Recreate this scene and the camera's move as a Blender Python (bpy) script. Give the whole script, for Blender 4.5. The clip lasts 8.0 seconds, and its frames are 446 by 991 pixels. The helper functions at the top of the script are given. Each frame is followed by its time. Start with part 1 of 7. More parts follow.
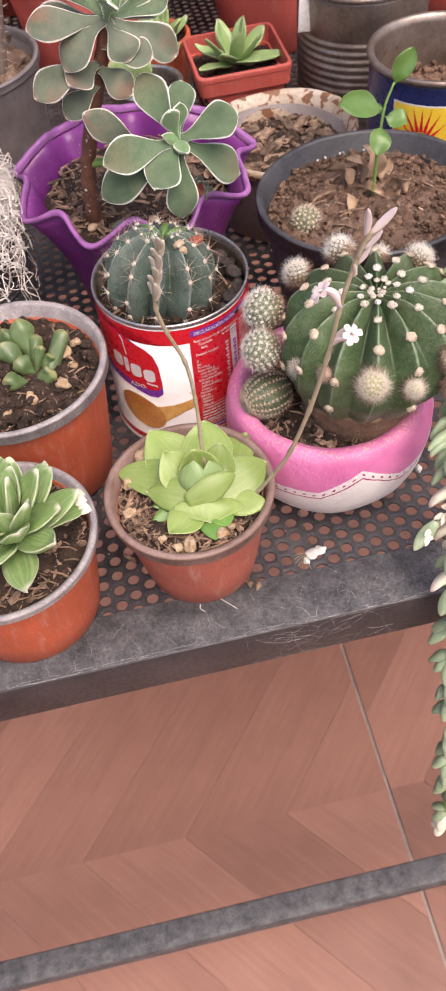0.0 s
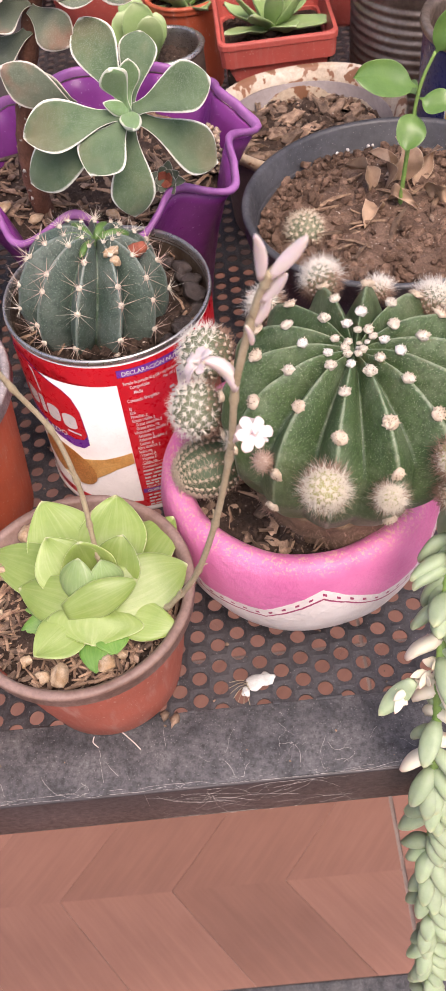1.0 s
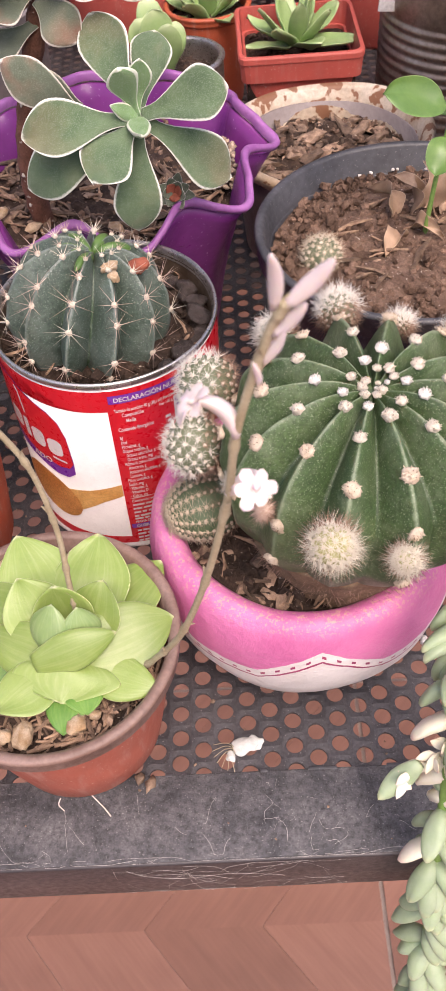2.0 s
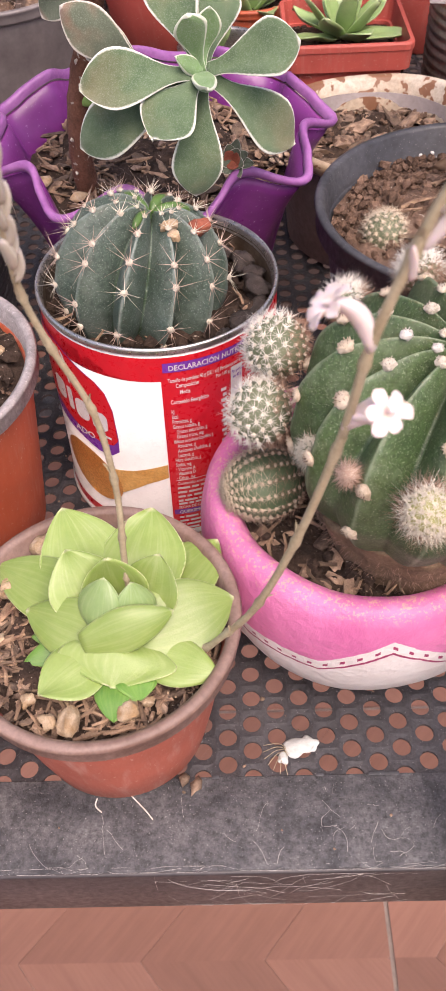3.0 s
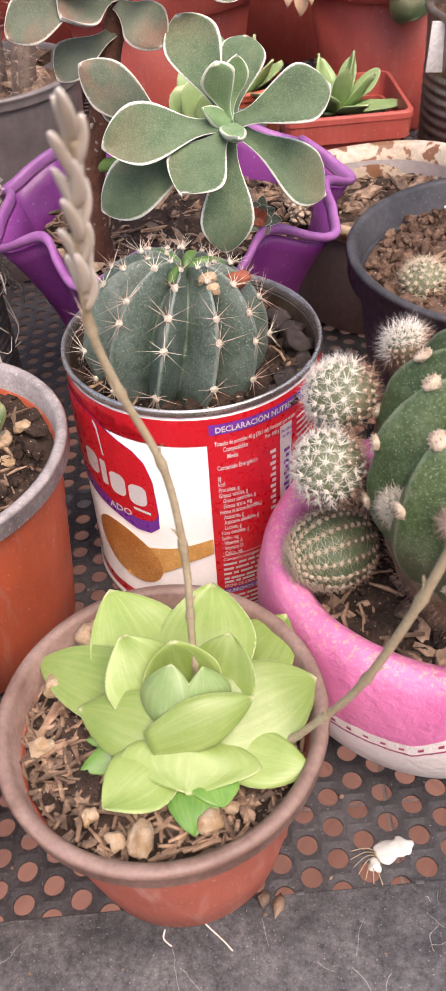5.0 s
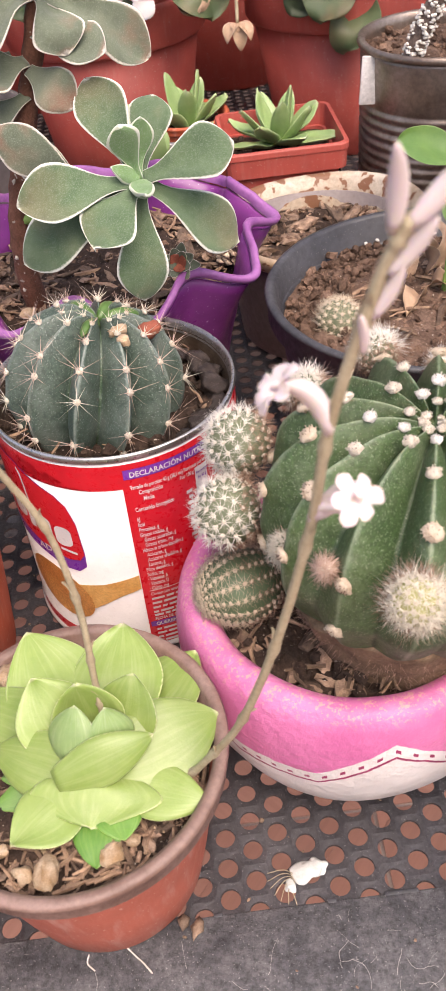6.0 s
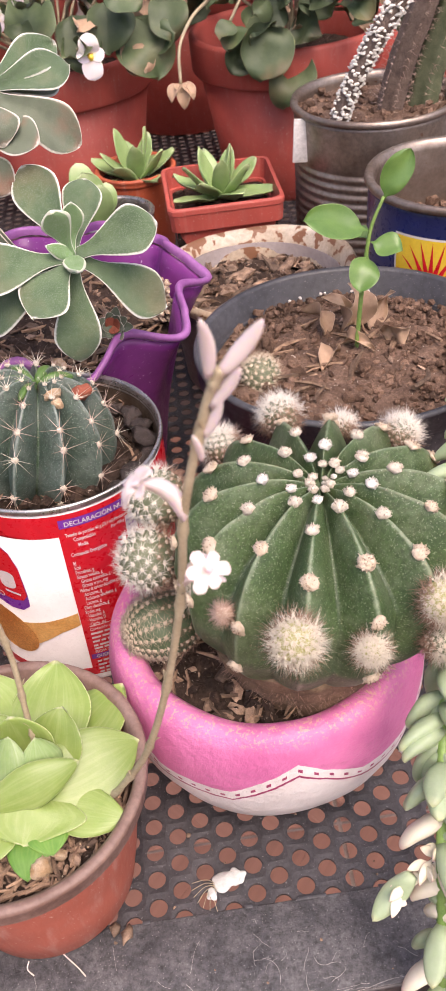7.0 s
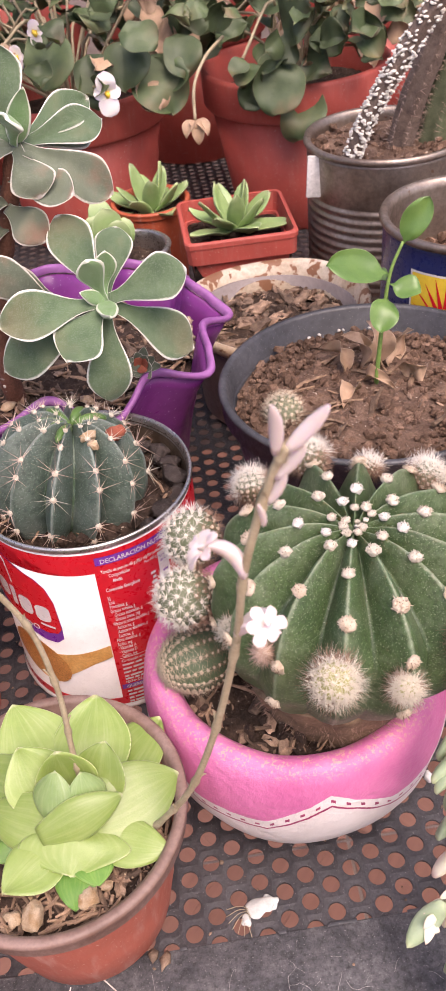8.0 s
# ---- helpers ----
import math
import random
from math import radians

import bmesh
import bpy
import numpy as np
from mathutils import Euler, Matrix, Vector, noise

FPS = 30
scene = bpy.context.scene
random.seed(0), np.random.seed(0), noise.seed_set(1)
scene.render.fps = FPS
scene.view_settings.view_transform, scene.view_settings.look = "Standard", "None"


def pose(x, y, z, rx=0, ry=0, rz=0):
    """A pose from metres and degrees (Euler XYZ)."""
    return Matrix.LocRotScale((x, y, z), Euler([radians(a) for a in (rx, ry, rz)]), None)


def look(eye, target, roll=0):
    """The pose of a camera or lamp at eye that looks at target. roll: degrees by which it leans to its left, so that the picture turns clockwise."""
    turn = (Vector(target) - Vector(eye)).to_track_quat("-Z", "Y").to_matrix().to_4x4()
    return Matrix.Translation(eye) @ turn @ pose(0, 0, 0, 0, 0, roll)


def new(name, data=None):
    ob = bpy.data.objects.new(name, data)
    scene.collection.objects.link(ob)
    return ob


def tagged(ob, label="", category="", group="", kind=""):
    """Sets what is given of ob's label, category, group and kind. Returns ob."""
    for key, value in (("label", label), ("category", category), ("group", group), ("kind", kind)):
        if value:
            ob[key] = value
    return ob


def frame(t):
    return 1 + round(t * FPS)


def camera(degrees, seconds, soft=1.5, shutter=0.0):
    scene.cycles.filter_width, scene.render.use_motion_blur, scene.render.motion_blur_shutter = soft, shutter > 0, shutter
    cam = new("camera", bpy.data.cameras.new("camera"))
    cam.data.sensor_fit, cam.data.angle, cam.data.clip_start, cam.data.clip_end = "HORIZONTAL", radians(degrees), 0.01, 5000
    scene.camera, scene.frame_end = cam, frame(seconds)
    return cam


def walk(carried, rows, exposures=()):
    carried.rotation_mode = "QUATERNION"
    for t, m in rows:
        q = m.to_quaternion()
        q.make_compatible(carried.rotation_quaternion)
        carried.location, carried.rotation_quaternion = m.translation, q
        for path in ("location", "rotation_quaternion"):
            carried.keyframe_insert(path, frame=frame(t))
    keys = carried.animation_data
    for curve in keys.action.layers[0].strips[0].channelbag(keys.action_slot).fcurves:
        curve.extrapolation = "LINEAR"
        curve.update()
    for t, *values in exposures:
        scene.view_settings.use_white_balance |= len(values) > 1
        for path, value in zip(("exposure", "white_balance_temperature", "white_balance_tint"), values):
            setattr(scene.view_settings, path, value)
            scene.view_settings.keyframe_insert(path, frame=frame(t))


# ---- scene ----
cam = camera(28.99, 8.0, soft=1.1)
cam.data.dof.use_dof, cam.data.dof.focus_distance, cam.data.dof.aperture_fstop = True, 0.29, 70.0
PATH = [
    (0, (-0.06489, -0.22501, 0.36856), (0.0483, 0.9915, -1.2149), -8.05),
    (0.1, (-0.03731, -0.20903, 0.36070), (0.0041, 1.0129, -1.2220), -8.82),
    (0.2, (-0.01842, -0.18812, 0.35555), (-0.0422, 1.0129, -1.2435), -10.53),
    (0.3, (-0.00758, -0.17930, 0.34476), (-0.0684, 1.0463, -1.2345), -9.31),
    (0.5, (0.00663, -0.16700, 0.33206), (-0.1066, 1.0550, -1.2471), -9.93),
    (1, (0.00439, -0.13311, 0.30040), (-0.0639, 1.0909, -1.2798), -8.91),
    (1.2, (0.00836, -0.12427, 0.29011), (-0.0582, 1.1048, -1.2862), -8.57),
    (2.5, (-0.00390, -0.10883, 0.27668), (-0.0541, 1.1714, -1.2590), -3.68),
    (3, (-0.01644, -0.10881, 0.25726), (-0.0613, 1.2050, -1.2500), -3.20),
    (3.5, (-0.02420, -0.10635, 0.24556), (-0.0418, 1.2958, -1.1805), -3.01),
    (4, (-0.04161, -0.10129, 0.24218), (-0.0397, 1.3541, -1.1296), -2.76),
    (4.2, (-0.04508, -0.10132, 0.23693), (-0.0393, 1.3626, -1.1257), -2.99),
    (5.3, (-0.03122, -0.09397, 0.23417), (-0.0330, 1.3784, -1.1194), -6.13),
    (5.5, (-0.02532, -0.09492, 0.23799), (-0.0294, 1.3807, -1.1120), -6.53),
    (6, (-0.01272, -0.09948, 0.24776), (-0.0017, 1.3801, -1.0978), -6.87),
    (6.5, (0.00019, -0.10970, 0.26307), (0.0343, 1.3781, -1.0731), -6.77),
    (7, (0.00555, -0.11602, 0.27294), (0.0719, 1.3825, -1.0499), -6.31),
    (7.5, (0.00344, -0.11773, 0.28344), (0.0775, 1.3954, -1.0223), -6.67),
    (8, (-0.00398, -0.11725, 0.28732), (0.0680, 1.3995, -1.0143), -6.50),
]
walk(cam, [(t, look(eye, target, roll)) for t, eye, target, roll in PATH], exposures=[(0.0, 0.80, 6900, 20.5), (0.5, 0.83, 6900, 22.0), (3.0, 0.92, 6930, 23.5), (4.0, 0.94, 6930, 21.5), (6.0, 1.01, 7000, 19.5), (7.0, 0.93, 6950, 23.5), (8.0, 0.93, 6950, 26.5)])

# ---- light ----
world = bpy.data.worlds.new("sky")
scene.world = world
world.use_nodes = True
wn = world.node_tree.nodes
sky = wn.new("ShaderNodeTexSky")
sky.sky_type = "NISHITA"
sky.sun_disc = False
sky.sun_elevation = radians(58)
sky.sun_rotation = radians(160)
sky.air_density, sky.dust_density = 1.0, 4.0
world.node_tree.links.new(sky.outputs[0], wn["Background"].inputs[0])
wn["Background"].inputs[1].default_value = 0.138
sun_data = bpy.data.lights.new("sun", "SUN")
sun_data.energy, sun_data.angle, sun_data.color = 1.75, radians(45), (1.0, 0.95, 0.88)
sun = new("sun", sun_data)
sun.matrix_world = look((0.5, -0.9, 2.2), (0, 0.1, 0))


# ---- materials ----
def node_mat(name):
    m = bpy.data.materials.new(name)
    m.use_nodes = True
    nt = m.node_tree
    return m, nt, nt.nodes["Principled BSDF"]


def ramp(nt, fac, stops):
    r = nt.nodes.new("ShaderNodeValToRGB")
    els = r.color_ramp.elements
    while len(els) < len(stops):
        els.new(0.5)
    for e, (p, c) in zip(els, stops):
        e.position, e.color = p, (*c, 1)
    nt.links.new(fac, r.inputs[0])
    return r.outputs[0]


def noise_tex(nt, scale, detail=4, rough=0.6, coord=None, vec=None):
    n = nt.nodes.new("ShaderNodeTexNoise")
    n.inputs["Scale"].default_value, n.inputs["Detail"].default_value, n.inputs["Roughness"].default_value = scale, detail, rough
    if vec is None:
        tc = nt.nodes.new("ShaderNodeTexCoord")
        vec = tc.outputs["Object"]
    nt.links.new(vec, n.inputs["Vector"])
    return n.outputs[0]


def mixc(nt, fac, a, b, mode="MIX"):
    x = nt.nodes.new("ShaderNodeMix")
    x.data_type, x.blend_type = "RGBA", mode
    for sock, v in ((x.inputs[0], fac), (x.inputs[6], a), (x.inputs[7], b)):
        if isinstance(v, (int, float)):
            sock.default_value = v
        elif isinstance(v, tuple):
            sock.default_value = (*v, 1)
        else:
            nt.links.new(v, sock)
    return x.outputs[2]


def maths(nt, op, a, b=0.0, c=0.0):
    x = nt.nodes.new("ShaderNodeMath")
    x.operation = op
    for sock, v in zip(x.inputs, (a, b, c)):
        if isinstance(v, (int, float)):
            sock.default_value = v
        else:
            nt.links.new(v, sock)
    return x.outputs[0]


def bump(nt, b, height, strength, dist):
    n = nt.nodes.new("ShaderNodeBump")
    n.inputs["Strength"].default_value, n.inputs["Distance"].default_value = strength, dist
    nt.links.new(height, n.inputs["Height"])
    nt.links.new(n.outputs[0], b.inputs["Normal"])


def mottled(name, c1, c2, scale, rough=0.6, fine=0.3, bmp=0.3, bdist=0.0005, metal=0.0, spec=0.5, sss=0.0, fscale=None, vary=0.0, speck=None, island=0.0):
    """Two-scale colour variation between c1 and c2, with fine grain and relief. vary: spread from object to object. speck: (colour, share) of small specks."""
    m, nt, b = node_mat(name)
    big = noise_tex(nt, scale, 5)
    small = noise_tex(nt, fscale or scale * 9, 6, 0.7)
    col = ramp(nt, big, ((0.32, c1), (0.68, c2)))
    dark = ramp(nt, small, ((0.3, (1 - fine,) * 3), (0.7, (1 + fine * 0.4,) * 3)))
    col = mixc(nt, 1.0, col, dark, "MULTIPLY")
    if speck:
        sp = noise_tex(nt, speck[2] if len(speck) > 2 else scale * 20, 2, 0.5)
        lo = 0.72 - speck[1]
        col = mixc(nt, ramp(nt, sp, ((lo, (0, 0, 0)), (lo + 0.03, (1, 1, 1)))), col, speck[0])
    if island:
        geo = nt.nodes.new("ShaderNodeNewGeometry")
        col = mixc(nt, 1.0, col, ramp(nt, geo.outputs["Random Per Island"], ((0, (1 - island,) * 3), (1, (1 + island * 0.7,) * 3))), "MULTIPLY")
    if vary:
        oi = nt.nodes.new("ShaderNodeObjectInfo")
        col = mixc(nt, 1.0, col, ramp(nt, oi.outputs["Random"], ((0, (1 - vary,) * 3), (1, (1 + vary * 0.5,) * 3))), "MULTIPLY")
    nt.links.new(col, b.inputs["Base Color"])
    rr = ramp(nt, small, ((0.3, (min(1, rough + 0.12),) * 3), (0.7, (max(0.05, rough - 0.1),) * 3)))
    nt.links.new(rr, b.inputs["Roughness"])
    b.inputs["Metallic"].default_value = metal
    b.inputs["Specular IOR Level"].default_value = spec
    if sss:
        b.inputs["Subsurface Weight"].default_value = sss
        b.inputs["Subsurface Radius"].default_value = (0.003, 0.004, 0.001)
        b.inputs["Subsurface Scale"].default_value = 0.6
    if bmp:
        bump(nt, b, small, bmp, bdist)
    return m


def leaf_mat(name, base, mid, edge, tip, e0=0.9, rough=0.5, blush=0.0, sss=0.15, stripes=0.0, vary=0.12, t0=0.8, fuzz=0.0, hs=1.0, window=0.0):
    """A leaf: base to mid colour across, an edge colour at the margin, a tip colour, pale lengthwise stripes."""
    m, nt, b = node_mat(name)
    u = nt.nodes.new("ShaderNodeAttribute")
    u.attribute_name = "across"
    v = nt.nodes.new("ShaderNodeAttribute")
    v.attribute_name = "along"
    big = noise_tex(nt, 90 * hs, 6, 0.7)
    fine = noise_tex(nt, 1500 * hs, 3, 0.7)
    col = mixc(nt, ramp(nt, big, ((0.3, (0, 0, 0)), (0.7, (1, 1, 1)))), base, mid)
    if stripes:
        tc = nt.nodes.new("ShaderNodeAttribute")
        tc.attribute_name = "side"
        oi0 = nt.nodes.new("ShaderNodeObjectInfo")
        cx = nt.nodes.new("ShaderNodeCombineXYZ")
        nt.links.new(maths(nt, "MULTIPLY", tc.outputs["Fac"], 5.0), cx.inputs[0])
        nt.links.new(maths(nt, "MULTIPLY", v.outputs["Fac"], 0.9), cx.inputs[1])
        nt.links.new(maths(nt, "MULTIPLY", oi0.outputs["Random"], 50.0), cx.inputs[2])
        w = noise_tex(nt, 1.6, 4, 0.6, vec=cx.outputs[0])
        w = maths(nt, "MULTIPLY", ramp(nt, w, ((0.46, (0, 0, 0)), (0.66, (1, 1, 1)))), stripes)
        col = mixc(nt, w, col, edge)
        if window:
            cy = nt.nodes.new("ShaderNodeCombineXYZ")
            nt.links.new(maths(nt, "MULTIPLY", tc.outputs["Fac"], 9.0), cy.inputs[0])
            nt.links.new(maths(nt, "MULTIPLY", v.outputs["Fac"], 2.2), cy.inputs[1])
            nt.links.new(maths(nt, "MULTIPLY", oi0.outputs["Random"], 91.0), cy.inputs[2])
            w2 = ramp(nt, noise_tex(nt, 1.5, 4, 0.65, vec=cy.outputs[0]), ((0.5, (0, 0, 0)), (0.64, (1, 1, 1))))
            w2 = maths(nt, "MULTIPLY", maths(nt, "MULTIPLY", w2, ramp(nt, v.outputs["Fac"], ((0.45, (0, 0, 0)), (0.85, (1, 1, 1))))), window)
            col = mixc(nt, w2, col, (0.15, 0.27, 0.05))
    wob = maths(nt, "ADD", u.outputs["Fac"], maths(nt, "MULTIPLY", maths(nt, "SUBTRACT", fine, 0.5), 0.12))
    if blush:
        bl = maths(nt, "MULTIPLY", ramp(nt, noise_tex(nt, 45 * hs, 3), ((0.5, (0, 0, 0)), (0.62, (1, 1, 1)))), maths(nt, "MULTIPLY", ramp(nt, v.outputs["Fac"], ((0.45, (0, 0, 0)), (0.9, (1, 1, 1)))), blush))
        col = mixc(nt, bl, col, (0.2, 0.09, 0.055))
    col = mixc(nt, ramp(nt, v.outputs["Fac"], ((t0, (0, 0, 0)), (1.0, (1, 1, 1)))), col, tip)
    col = mixc(nt, ramp(nt, wob, ((e0 - 0.02 if fuzz else e0, (0, 0, 0)), (min(0.999, e0 + (0.05 if fuzz else 0.09)), (1, 1, 1)))), col, edge)
    if fuzz:
        f2 = noise_tex(nt, 2600 * hs, 2, 0.8)
        col = mixc(nt, maths(nt, "MULTIPLY", ramp(nt, f2, ((0.5, (0, 0, 0)), (0.7, (1, 1, 1)))), fuzz), col, (0.55, 0.6, 0.52))
    oi = nt.nodes.new("ShaderNodeObjectInfo")
    col = mixc(nt, 1.0, col, ramp(nt, oi.outputs["Random"], ((0, (1 - vary,) * 3), (1, (1 + vary * 0.6,) * 3))), "MULTIPLY")
    nt.links.new(col, b.inputs["Base Color"])
    b.inputs["Roughness"].default_value = rough
    b.inputs["Subsurface Weight"].default_value = sss
    b.inputs["Subsurface Radius"].default_value = (0.003, 0.004, 0.0015)
    if fuzz:
        b.inputs["Sheen Weight"].default_value = 0.22
        b.inputs["Sheen Roughness"].default_value = 0.5
    bump(nt, b, fine, 0.25, 0.0003)
    return m


def pot_plastic(name, c, dusty=0.25, rough=0.45):
    """Thin nursery-pot plastic with dust and faint scuffs running down."""
    m, nt, b = node_mat(name)
    tc = nt.nodes.new("ShaderNodeTexCoord")
    mp = nt.nodes.new("ShaderNodeMapping")
    mp.inputs["Scale"].default_value = (1, 1, 0.12)
    nt.links.new(tc.outputs["Object"], mp.inputs[0])
    streak = noise_tex(nt, 260, 5, 0.7, vec=mp.outputs[0])
    big = noise_tex(nt, 40, 5)
    col = ramp(nt, big, ((0.3, tuple(x * 0.82 for x in c)), (0.7, tuple(min(1, x * 1.12) for x in c))))
    col = mixc(nt, maths(nt, "MULTIPLY", ramp(nt, streak, ((0.52, (0, 0, 0)), (0.72, (1, 1, 1)))), dusty), col, (0.55, 0.42, 0.36))
    sp = noise_tex(nt, 900, 2)
    col = mixc(nt, maths(nt, "MULTIPLY", ramp(nt, sp, ((0.68, (0, 0, 0)), (0.72, (1, 1, 1)))), 0.5), col, (0.6, 0.5, 0.42))
    nt.links.new(col, b.inputs["Base Color"])
    nt.links.new(ramp(nt, streak, ((0.3, (rough,) * 3), (0.7, (rough + 0.25,) * 3))), b.inputs["Roughness"])
    bump(nt, b, streak, 0.15, 0.0004)
    return m


